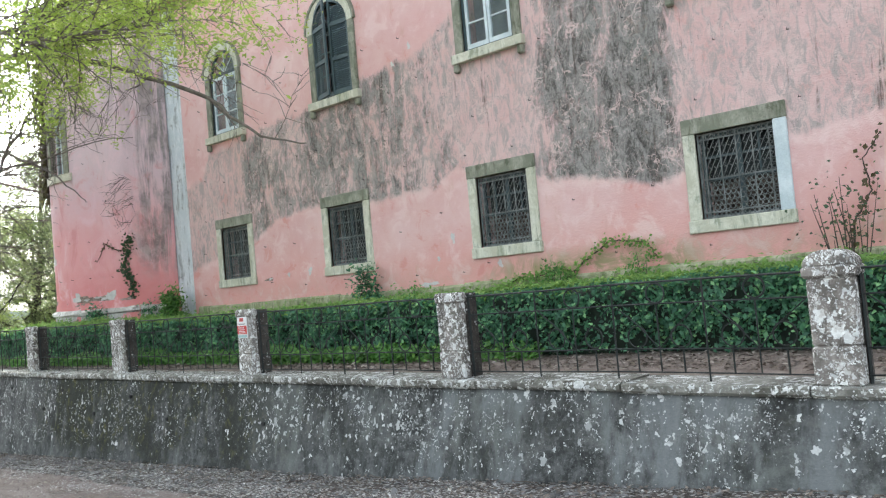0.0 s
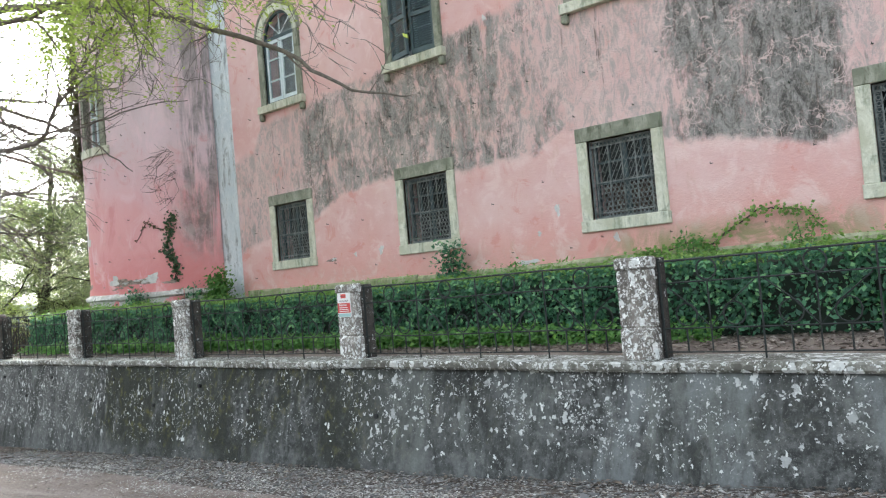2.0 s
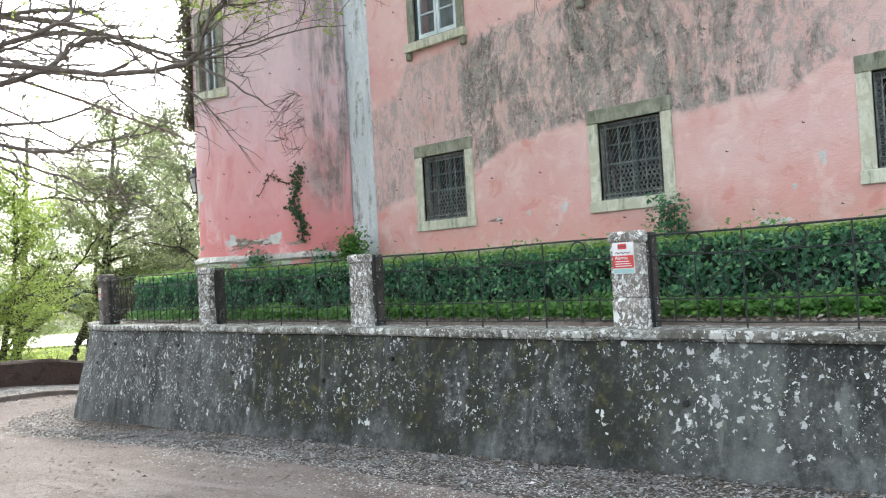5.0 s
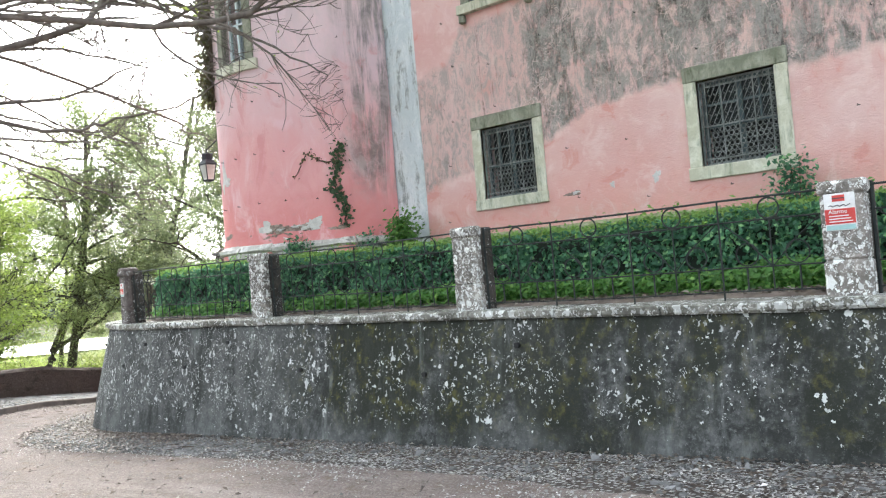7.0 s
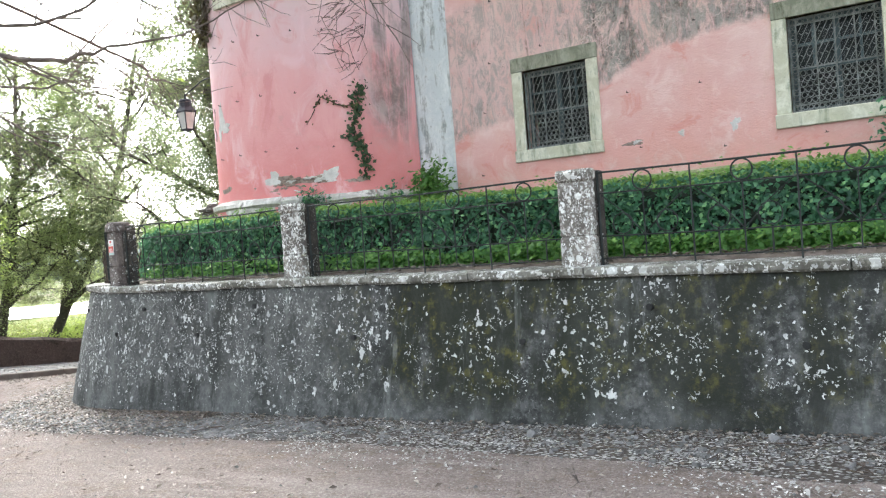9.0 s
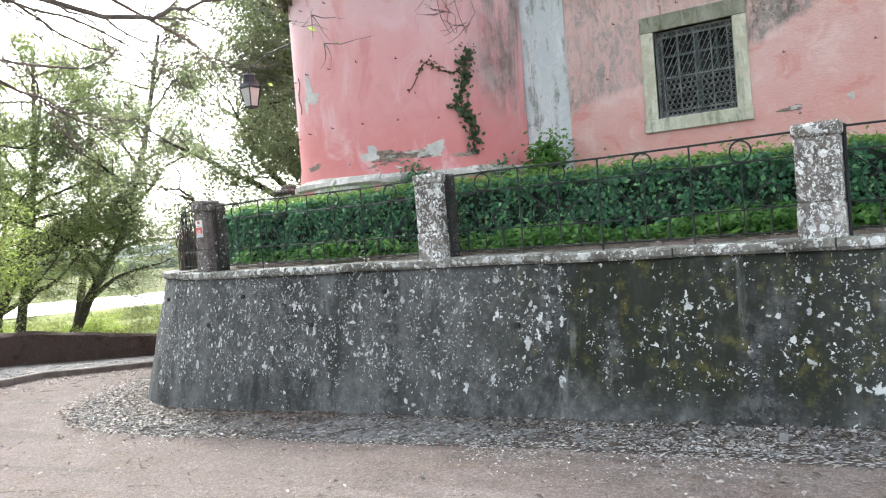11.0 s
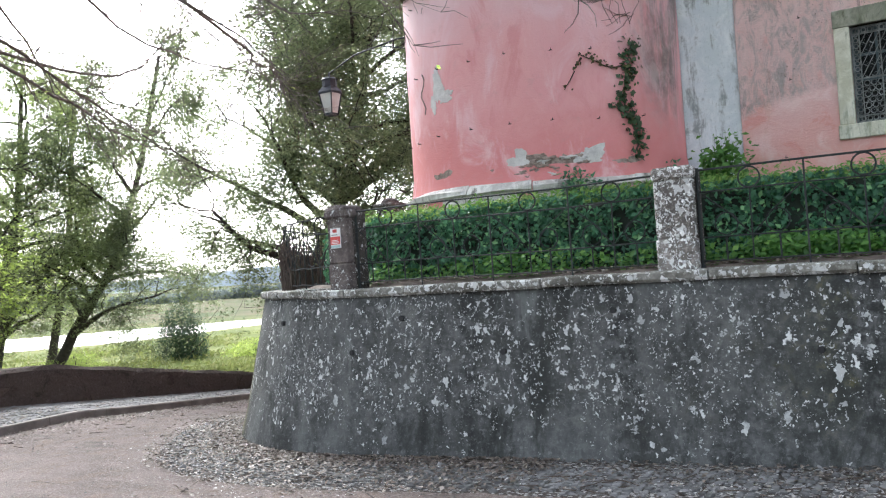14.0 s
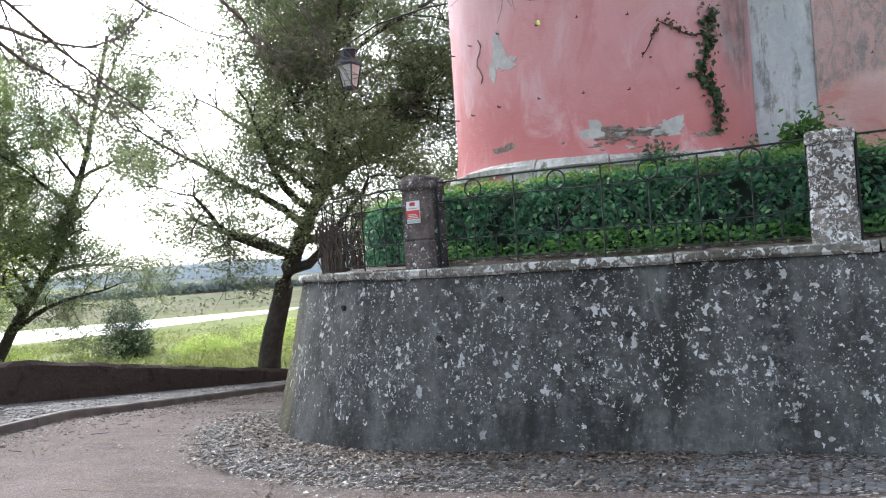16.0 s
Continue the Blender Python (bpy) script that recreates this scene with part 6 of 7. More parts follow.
climber([(-28.5, 1.95), (-28.6, 2.25), (-32, 2.46), (-33, 2.62), (-30.5, 2.9), (-29.4, 3.12), (-28, 3.24)], 330, 0.05, IVY, "thin ivy strand climbing the rounded pink wall", 0.062, 21)
climber([(-31, 2.98), (-36, 2.96), (-41, 3.04), (-46, 3.14)], 45, 0.025, DRYIVY, "ivy shoot reaching sideways on the wall", 0.042, 22)
climber([(-46, 3.1), (-49, 2.95), (-53, 2.75)], 6, 0.03, DRYIVY, "bare dry ivy tendril on the wall", 0.05, 23)
rg = random.Random(14)
s = Soup()
for i in range(46):
    a, z = rg.uniform(-40, -24), rg.uniform(3.45, 4.55)
    pts = [(a, z)]
    drop = rg.uniform(-0.06, 0.05)
    for k in range(4):
        a -= rg.uniform(0.6, 3.4)
        z += drop + rg.uniform(-0.035, 0.03)
        pts.append((a, z))
    s.tube([tower_at(q, h, 0.006) for q, h in pts], [0.0042, 0.0038, 0.0032, 0.0025, 0.0016], 4)
for k in range(5):
    a, z = rg.uniform(-36, -24), 3.45
    pts = []
    while z < rg.uniform(3.9, 4.5):
        pts.append((a, z))
        a += rg.uniform(-3.5, 3.0)
        z += rg.uniform(0.10, 0.22)
    if len(pts) > 1:
        s.tube([tower_at(q, h, 0.006) for q, h in pts], 0.003, 4)
tagged(s.out("dead_vine", LIMB), "dead brown vine tendrils clinging to the pink wall", "vine", kind="stuff")
s = Soup()
s.tube([tower_at(-118 + 1.6 * math.sin(k * 1.3), 3.22 - 0.07 * k, 0.012) for k in range(8)], 0.007, 5)
tagged(s.out("wire", LIMB), "rusty wire end hanging down the rounded wall", "wire")
nrg = np.random.default_rng(31)
s = Soup()
cs, ns, ss = [], [], []
for k in range(16):
    a = nrg.uniform(-150, -112)
    s.tube([tower_at(a + nrg.normal(0, 1.5), z, 0.02 + 0.03 * math.sin(z * 3 + k)) for z in (8.0, 7.2, 6.4, 5.6, 4.9, nrg.uniform(4.25, 4.7))], [0.02, 0.02, 0.016, 0.012, 0.008, 0.004], 5)
for i in range(4200):
    z = nrg.uniform(4.25, 8.1)
    a = nrg.normal(-128, 8 + (z - 4.2) * 1.5)
    if a > -103:
        continue
    p = tower_at(a, z, abs(nrg.normal(0.05, 0.10)))
    cs.append(tuple(p)), ns.append((math.cos(radians(a)), math.sin(radians(a)), 0.3)), ss.append(nrg.uniform(0.05, 0.11))
iv = s.out("ivy", TWIG)
leaf_mesh("foliage", cs, ns, ss, DRYIVY, iv, "", nrg, 0.75)
tagged(iv, "thick withered brown ivy hanging down the tower's edge", "ivy")


# ---- trees ----
def wander(rg, p, d, length, n, wob, droop=0.0):
    pts = [Vector(p)]
    d = Vector(d).normalized()
    for k in range(n):
        d = (d + Vector(rg.normal(0, wob, 3)) + Vector((0, 0, droop))).normalized()
        pts.append(pts[-1] + d * length / n)
    return pts


def tree(base, trunk, limbs, reach, leafmat, leaves, leaf, seed, label, r0=0.2, twigs=5, droop=-0.02, spread=0.35, group="background trees", limb_up=0.35, low=0.36, gap=0.0):
    """trunk: points from the base; limbs along its upper part, each forking twice; leaves round the tips."""
    rg = np.random.default_rng(seed)
    tr = thing("tree", base, label, "tree", group)
    wood, thin = Soup(), Soup()
    pts = [Vector(p) for p in trunk]
    n = len(pts)
    fine, rad = [], []
    for i in range((n - 1) * 4 + 1):
        u = i / 4
        k = min(int(u), n - 2)
        q = pts[k].lerp(pts[k + 1], u - k)
        fine.append(q + Vector(rg.normal(0, 0.012, 3)) * (1 if i else 0))
        rad.append(r0 * (1 - 0.72 * i / ((n - 1) * 4)) * (1.25 if i == 0 else 1))
    wood.tube(fine, rad, 9)
    for _ in range(2):
        fine = [fine[0]] + [(a + b * 2 + c) / 4 for a, b, c in zip(fine, fine[1:], fine[2:])] + [fine[-1]]
    tips = []
    for k in range(limbs):
        u = low + (1 - low) * (k + 0.5) / limbs
        i = min(int(u * (len(fine) - 1)), len(fine) - 2)
        az = k * 2.4 + rg.uniform(-0.5, 0.5)
        d = Vector((math.cos(az), math.sin(az), limb_up + 0.8 * u * rg.random()))
        ln = reach * rg.uniform(0.75, 1.15) * (1.15 - 0.5 * u)
        lp = wander(rg, fine[i], d, ln, 7, 0.16)
        lr = rad[i] * 0.62
        wood.tube(lp, [max(0.012, lr * (1 - 0.8 * j / 7)) for j in range(8)], 6)
        for j in range(2, 8):
            for _ in range(2):
                d2 = (lp[j] - lp[j - 1]).normalized() + Vector(rg.normal(0, 0.75, 3)) + Vector((0, 0, 0.15))
                bp = wander(rg, lp[j], d2, ln * rg.uniform(0.28, 0.5), 5, 0.22, droop)
                thin.tube(bp, [0.022, 0.018, 0.014, 0.010, 0.007, 0.004], 4)
                for q in range(twigs):
                    w = rg.integers(1, 6)
                    tw_ = wander(rg, bp[w], (bp[w] - bp[w - 1]).normalized() + Vector(rg.normal(0, 0.8, 3)), rg.uniform(0.45, 1.2), 3, 0.3, droop)
                    thin.tube(tw_, [0.008, 0.006, 0.004, 0.002], 3)
                    tips += tw_[1:]
    wood.out("trunk", BARK, tr, "", True)
    thin.out("bough", BARK, tr)
    if leaves:
        t = np.array([tuple(q) for q in tips])
        keep = np.array([n3(q[0], q[1], q[2] + seed, 0.55) + 0.35 * n3(q[0], q[1], q[2], 1.7) > gap for q in t])
        t = t[keep]
        # leaves gather in tufts of uneven size round some of the twig ends
        tuft = t[rg.integers(len(t), size=max(1, leaves // 26))] + rg.normal(0, spread * 0.7, (max(1, leaves // 26), 3))
        pick = rg.integers(len(tuft), size=leaves)
        wide = rg.uniform(0.5, 1.5, len(tuft))[pick][:, None]
        c = tuft[pick] + rg.normal(0, spread * 0.5, (leaves, 3)) * wide * np.array([1, 1, 0.6])
        leaf_mesh("crown", c, np.tile((0, 0, 1.0), (leaves, 1)), rg.uniform(0.7, 1.3, leaves) * leaf, leafmat, tr, "", rg, 0.55)
    return tr


def gz0(x, y):
    return ground_z(x, y) - 0.15


# big tree just behind the boundary wall
bx, by = -28.75, 15.55
tree((bx, by, gz0(bx, by)), [(0, 0, 0), (0.15, 0.1, 1.2), (0.45, 0.35, 2.6), (1.0, 0.6, 4.0), (1.6, 1.0, 5.6), (2.0, 1.2, 7.6), (2.2, 1.5, 9.5)], 26, 5.0, LEAF, 230000, 0.078, 51, "large leaning dark-trunked tree with olive-green foliage", 0.30, 5, -0.03, 0.34, limb_up=0.3, gap=-0.08, low=0.40)
tree((-25.4, 20.5, gz0(-25.4, 20.5)), [(0, 0, 0), (0.2, 0.1, 2.0), (0.1, 0.3, 4.2), (0.3, 0.3, 6.5), (0.4, 0.2, 8.5)], 16, 3.8, LEAF, 90000, 0.085, 52, "dense olive-green tree standing beside the lane", 0.24, 5, -0.03, 0.40, limb_up=0.3, gap=-0.15)
# leaning trees in the meadow
for x, y, lx, ly, hgt, sd, nl in ((-44.4, 18.7, 4.6, 2.4, 12.5, 61, 110000), (-46.2, 17.5, 1.6, 0.9, 12.5, 62, 90000), (-47.7, 16.9, 3.0, 1.7, 10.5, 63, 26000), (-42.5, 12.6, 1.2, 0.5, 10.5, 64, 22000), (-52.0, 23.5, 1.5, 1.0, 13.0, 65, 60000)):
    tree((x, y, gz0(x, y)), [(0, 0, 0), (lx * 0.2, ly * 0.2, hgt * 0.15), (lx * 0.55, ly * 0.55, hgt * 0.36), (lx * 0.8, ly * 0.8, hgt * 0.65), (lx, ly, hgt)], 15, 4.6, LEAF if sd == 61 else PALELEAF, nl, 0.088, sd, "leaning dark tree with thin olive foliage in the meadow", 0.24, 5, -0.02, 0.36, low=0.28, gap=-0.05)
# fresh green trees further left
for x, y, hgt, sd, nl in ((-38.0, 7.5, 8.5, 71, 20000), (-37.5, 10.4, 7.5, 72, 20000), (-50.0, 12.5, 10.5, 73, 20000), (-55.0, 21.0, 11.0, 74, 26000), (-40.0, 4.0, 9.0, 75, 20000), (-34.0, 7.6, 4.8, 76, 20000)):
    tree((x, y, gz0(x, y)), [(0, 0, 0), (0.3, 0.1, hgt * 0.25), (0.9, 0.3, hgt * 0.5), (0.8, 0.5, hgt * 0.75), (1.1, 0.4, hgt)], 10, 2.8, SPRING, nl, 0.085, sd, "slender tree with fresh yellow-green spring leaves", 0.15, 4, -0.02, 0.34, low=0.24, gap=-0.1)


def bush(x, y, r, h, leafmat, count, leaf, seed, label):
    rg = np.random.default_rng(seed)
    b = thing("bush", (x, y, gz0(x, y)), label, "bush", "meadow bushes")
    s = Soup()
    for k in range(14):
        s.tube(wander(rg, (0, 0, 0), rg.normal(0, 0.6, 3) + np.array([0, 0, 0.9]), h * rg.uniform(0.6, 1.1), 4, 0.2), [0.04, 0.03, 0.02, 0.012, 0.005], 4)
    s.out("stem", BARK, b)
    d = rg.normal(0, 1, (count, 3))
    d /= np.linalg.norm(d, axis=1)[:, None]
    d[:, 2] = np.abs(d[:, 2])
    k = np.array([1 + 0.35 * n3(v[0], v[1], v[2] + seed, 2.2) for v in d])
    c = d * (rg.random(count)[:, None] ** 0.35) * k[:, None] * np.array([r, r, h])
    leaf_mesh("foliage", c, d, rg.uniform(0.7, 1.3, count) * leaf, leafmat, b, "", rg, 0.6)
    return b


bush(-45.4, 26.0, 1.25, 2.9, IVY, 11000, 0.09, 81, "dense dark round bush standing in the meadow")
for x, y, r, h, sd in ((-42.0, 27.5, 1.6, 0.9, 82), (-41.5, 32.0, 2.2, 1.2, 83), (-47.0, 21.5, 1.5, 1.2, 84), (-39.0, 15.0, 1.4, 1.3, 85), (-36.0, 10.0, 1.8, 1.6, 86), (-34.5, 7.0, 1.6, 1.8, 87), (-40.0, 11.0, 2.2, 2.2, 88), (-46.0, 9.0, 3.0, 2.6, 89), (-50.0, 17.0, 2.6, 1.8, 90), (-38.0, 6.0, 2.2, 2.4, 91)):
    bush(x, y, r, h, SPRING, 4200, 0.08, sd, "loose light green bush in the meadow")

# tall grass in the meadow
rg = np.random.default_rng(93)
cs, ns, ss = [], [], []
while len(cs) < 26000:
    d = 14 + 45 * rg.random() ** 1.5
    a = radians(rg.uniform(20, 82))
    x, y = -16.0 - d * math.sin(a), -0.5 + d * math.cos(a)
    if x > -29.2 or n3(x, y, 4, 0.25) < rg.uniform(-0.5, 0.35):
        continue
    h = rg.uniform(0.12, 0.42)
    cs.append((x, y, ground_z(x, y) + h * 0.35)), ns.append((rg.normal(0, 1), rg.normal(0, 1), 0.0)), ss.append(h)
tagged(leaf_mesh("meadow_grass", cs, ns, ss, leafy("grass_blade", (0.095, 0.125, 0.035), (0.18, 0.20, 0.065), (0.26, 0.24, 0.12), 0.4), rng=rg, slim=0.22), "tall uneven spring grass in the meadow", "grass", kind="stuff")

# far belt of trees on the other bank, haze mixed into its leaf colour
rg = np.random.default_rng(95)
n = 26000
w = rg.uniform(-330, 330, n)
hgt = np.array([2.6 + 1.6 * n3(q, 1, 2, 0.03) + 1.0 * n3(q, 3, 2, 0.12) for q in w])
z = -3.4 + rg.random(n) * hgt
d = 235 + rg.uniform(0, 10, n)
c = np.stack([UX * d + UY * w, UY * d - UX * w, z], 1)
far = leaf_mesh("far_woodland", c, np.tile((0.7, -0.6, 0.3), (n, 1)), rg.uniform(0.9, 2.2, n), leafy("hazed_wood_leaf", (0.10, 0.125, 0.12), (0.16, 0.185, 0.17)), rng=rg, slim=0.8)
tagged(far, "distant belt of haze-greyed woodland beyond the river", "woodland", kind="stuff")

# overhanging tree beside the lane
ot = thing("tree", (-21.2, -1.4, road_z(-21.2, -1.4) - 0.1), "spreading roadside tree with long bare limbs and sparse young leaves", "tree")
OB = Vector((-21.2, -1.4, road_z(-21.2, -1.4) - 0.1))
wood, thin = Soup(), Soup()
rg = np.random.default_rng(41)
tips = []


def limb(pts, r_a, r_b, twig, seed, up=0.0):
    """A limb through given places, with side branches and twigs."""
    r_a, r_b = r_a * 0.62, r_b * 0.7
    q = [Vector(p) - OB for p in pts]
    fine = []
    for i in range(len(q) - 1):
        a, b = q[max(i - 1, 0)], q[min(i + 2, len(q) - 1)]
        for k in range(5):
            u = k / 5
            m0, m1 = (q[i + 1] - a) * 0.5, (b - q[i]) * 0.5
            h = q[i] * (2 * u ** 3 - 3 * u ** 2 + 1) + m0 * (u ** 3 - 2 * u ** 2 + u) + q[i + 1] * (3 * u ** 2 - 2 * u ** 3) + m1 * (u ** 3 - u ** 2)
            fine.append(h + Vector(rg.normal(0, 0.018, 3)))
    fine.append(q[-1])
    n = len(fine)
    rad = [r_a + (r_b - r_a) * (i / (n - 1)) ** 0.8 for i in range(n)]
    wood.tube(fine, rad, 7)
    for i in range(int(n * 0.3), n):
        for _ in range(twig):
            bare = seed < 40 and fine[i].x + OB.x > -18.5 and fine[i].y + OB.y > 4.9 and fine[i].z + OB.z < 6.2
            if rg.random() < (0.88 if bare else 0.30):
                continue
            d = (fine[i] - fine[i - 1]).normalized() * 0.9 + Vector(rg.normal(0, 0.55, 3)) + Vector((0, 0, 0.12 + up))
            L = rg.uniform(0.7, 1.9) * (0.55 if bare else 1.0)
            bp = wander(rg, fine[i], d, L, 6, 0.16, 0.02)
            ra = min(rad[i] * 0.5, 0.022)
            thin.tube(bp, [ra * (1 - 0.8 * j / 6) for j in range(7)], 4)
            for j in range(2, 7):
                for _2 in range(3):
                    if rg.random() < 0.3:
                        continue
                    tw_ = wander(rg, bp[j], (bp[j] - bp[j - 1]).normalized() + Vector(rg.normal(0, 0.6, 3)), rg.uniform(0.2, 0.55), 3, 0.2, 0.0)
                    thin.tube(tw_, [0.0055, 0.0045, 0.003, 0.0018], 3)
                    tips.append((tw_[-1], tw_[-1] + OB))


wood.tube([(0, 0, 0), (0.1, 0.1, 1.4), (0.2, 0.35, 2.9), (0.5, 0.8, 4.2)], [0.42, 0.34, 0.29, 0.25], 12)
FORK = (-20.7, -0.6, OB.z + 4.2)
limb([FORK, (-19.2, 1.4, 5.2), (-16.6, 4.1, 6.2), (-13.4, 6.0, 5.85), (-11.3, 7.0, 4.95), (-9.8, 6.97, 4.05), (-8.54, 6.94, 3.63)], 0.16, 0.012, 2, 1)
limb([FORK, (-20.0, 2.6, 5.3), (-18.6, 5.0, 5.6), (-17.2, 6.5, 4.95), (-16.2, 6.85, 4.45), (-15.05, 6.97, 3.75)], 0.12, 0.010, 2, 2)
limb([FORK, (-21.5, 2.0, 6.0), (-21.4, 5.0, 6.2), (-19.6, 7.0, 5.9), (-17.9, 7.3, 5.5), (-16.2, 7.0, 5.4)], 0.12, 0.010, 2, 3)
limb([FORK, (-19.0, 0.6, 6.2), (-15.6, 3.4, 7.3), (-12.4, 5.6, 7.3), (-10.2, 6.6, 6.7), (-8.6, 6.8, 6.2)], 0.12, 0.010, 3, 4)
limb([FORK, (-23.0, 2.0, 6.4), (-25.2, 5.4, 7.6), (-27.4, 9.15, 7.5), (-28.3, 12.0, 6.5)], 0.13, 0.012, 2, 5)
limb([FORK, (-22.2, 2.6, 5.2), (-23.6, 5.6, 5.4), (-24.4, 8.2, 4.7), (-23.8, 10.2, 4.4)], 0.10, 0.010, 1, 6)
limb([FORK, (-23.4, 1.4, 5.6), (-26.0, 4.2, 6.2), (-29.0, 7.0, 5.9), (-31.5, 10.4, 5.3)], 0.12, 0.010, 2, 7)
limb([FORK, (-21.0, 1.4, 7.0), (-19.6, 4.0, 7.8), (-17.2, 6.0, 7.6), (-14.6, 6.8, 7.2)], 0.11, 0.010, 3, 8)
for k, pts in enumerate((
        [FORK, (-20.2, 2.0, 4.2), (-19.05, 5.11, 3.6), (-18.28, 5.61, 3.62), (-17.4, 6.22, 3.73), (-16.58, 6.55, 4.02)],
        [FORK, (-17.8, 1.2, 3.3), (-15.65, 3.77, 3.91), (-15.82, 4.4, 4.42), (-15.56, 4.91, 4.54), (-15.48, 5.62, 4.37), (-15.08, 6.25, 4.46), (-14.33, 6.86, 4.7), (-13.73, 7.28, 4.7)],
        [FORK, (-17.0, 1.4, 3.4), (-14.57, 3.52, 4.16), (-14.75, 4.04, 4.68), (-14.5, 4.28, 5.4), (-13.6, 4.8, 6.0)],
        [FORK, (-18.5, 2.0, 4.7), (-16.69, 4.47, 5.14), (-16.42, 5.21, 5.0), (-16.33, 5.72, 4.46), (-16.11, 6.13, 4.47)],
        [FORK, (-20.4, 2.5, 3.9), (-19.76, 5.69, 4.25), (-19.27, 6.58, 4.75), (-17.91, 7.02, 4.69)],
        [FORK, (-24.6, 3.2, 4.6), (-28.45, 9.47, 5.2), (-28.07, 10.69, 5.35), (-27.61, 11.05, 5.72), (-27.36, 11.08, 6.22)],
        [FORK, (-24.8, 3.4, 4.9), (-27.42, 8.57, 4.47), (-27.44, 9.53, 4.06), (-27.4, 10.45, 3.72), (-27.24, 11.39, 3.6)],
        [FORK, (-22.6, 4.0, 5.8), (-24.75, 10.35, 5.3), (-24.88, 11.04, 5.0), (-25.0, 11.64, 4.94), (-24.68, 12.01, 4.54)],
        [FORK, (-21.6, 3.0, 5.0), (-21.2, 6.0, 5.4), (-20.6, 7.6, 5.2), (-19.6, 8.0, 4.6)],
        [FORK, (-18.6, 2.6, 6.4), (-15.8, 5.4, 6.7), (-13.6, 7.0, 6.3), (-12.4, 7.4, 5.9)],
        [FORK, (-20.3, 1.5, 4.7), (-19.2, 3.6, 5.1), (-17.9, 4.6, 4.9), (-16.9, 4.9, 4.3)],
        [FORK, (-19.8, 0.9, 4.2), (-18.2, 2.9, 4.7), (-17.0, 4.1, 4.5), (-16.3, 4.6, 4.0)],
        [FORK, (-21.4, 1.9, 4.3), (-21.6, 4.3, 4.5), (-21.0, 6.2, 4.0), (-20.4, 7.0, 3.3)],
        [FORK, (-22.6, 2.6, 4.4), (-24.2, 5.6, 4.3), (-25.0, 8.0, 3.6), (-25.0, 9.4, 3.0)],
        [FORK, (-23.4, 3.0, 5.2), (-26.0, 6.6, 5.5), (-27.8, 8.6, 5.0), (-28.6, 9.6, 4.3)],
        [FORK, (-19.8, 3.2, 6.6), (-17.8, 6.2, 6.9), (-16.0, 7.2, 6.5)])):
    limb(pts, 0.085, 0.008, 2, 20 + k)
LEAFY = len(tips)
limb([FORK, (-16.2, 1.8, 5.0), (-11.70, 4.12, 5.48), (-11.04, 4.57, 5.26), (-10.32, 4.92, 5.24), (-9.60, 5.23, 5.17), (-8.85, 5.50, 5.14)], 0.09, 0.008, 3, 40)
limb([FORK, (-16.7, 1.9, 4.9), (-12.76, 4.46, 5.25), (-11.95, 4.80, 5.66), (-11.19, 5.04, 5.89), (-10.40, 5.39, 5.95), (-9.51, 5.95, 5.87)], 0.09, 0.008, 3, 41)
limb([FORK, (-17.4, 2.0, 4.2), (-14.09, 4.66, 3.81), (-13.75, 5.24, 4.50), (-13.02, 5.42, 4.99), (-12.32, 5.49, 5.36)], 0.09, 0.008, 3, 42)
LEAFY_END = len(tips)
limb([FORK, (-22.4, -2.4, 6.2), (-24.0, -4.6, 7.4)], 0.14, 0.03, 2, 9)
limb([FORK, (-17.6, -1.6, 6.6), (-14.6, -2.4, 7.6)], 0.14, 0.03, 2, 10)
wood.out("trunk", LIMB, ot, "", True)
thin.out("bough", LIMB, ot)
cs = []
for i, (q, wq) in enumerate(tips):
    dens = 14 if LEAFY <= i < LEAFY_END and wq.z > 4.6 else 7 if wq.z > 5.6 and wq.x > -19.5 and wq.x < -9.0 else 0.05
    for _ in range(rg.poisson(dens)):
        cs.append(tuple(q + Vector(rg.normal(0, 0.09, 3))))
leaf_mesh("crown", cs, np.tile((0, 0, 1.0), (len(cs), 1)), rg.uniform(0.05, 0.10, len(cs)), SPRING, ot, "sparse bright young leaves", rg, 0.45)


# ---- litter and setts ----
def sett_mesh(seed):
    rg = random.Random(seed)
    bm = bmesh.new()
    box(bm, (-0.028, -0.025, -0.05), (0.028, 0.025, 0.010), 0.008)
    for v in bm.verts:
        v.co += Vector((rg.uniform(-0.006, 0.006), rg.uniform(-0.006, 0.006), rg.uniform(-0.004, 0.004)))
    me = bpy.data.meshes.new("sett")
    bm.to_mesh(me)
    bm.free()
    me.materials.append(COBBLE)
    return me


def apron_width(x):
    return lerp_pts(x, [(-24, 0.2), (-21.5, 0.9), (-18.0, 1.0), (-14.0, 0.72), (-9.0, 0.95), (0.0, 1.1)]) + 0.12 * n3(x, 0, 2, 0.8)


def apron_place(s, u):
    """s along the wall path, u metres out from the wall's foot."""
    p, o = wall_pos(s)
    u += 0.20 + extra(s)
    return p[0] + o.x * u, p[1] + o.y * u


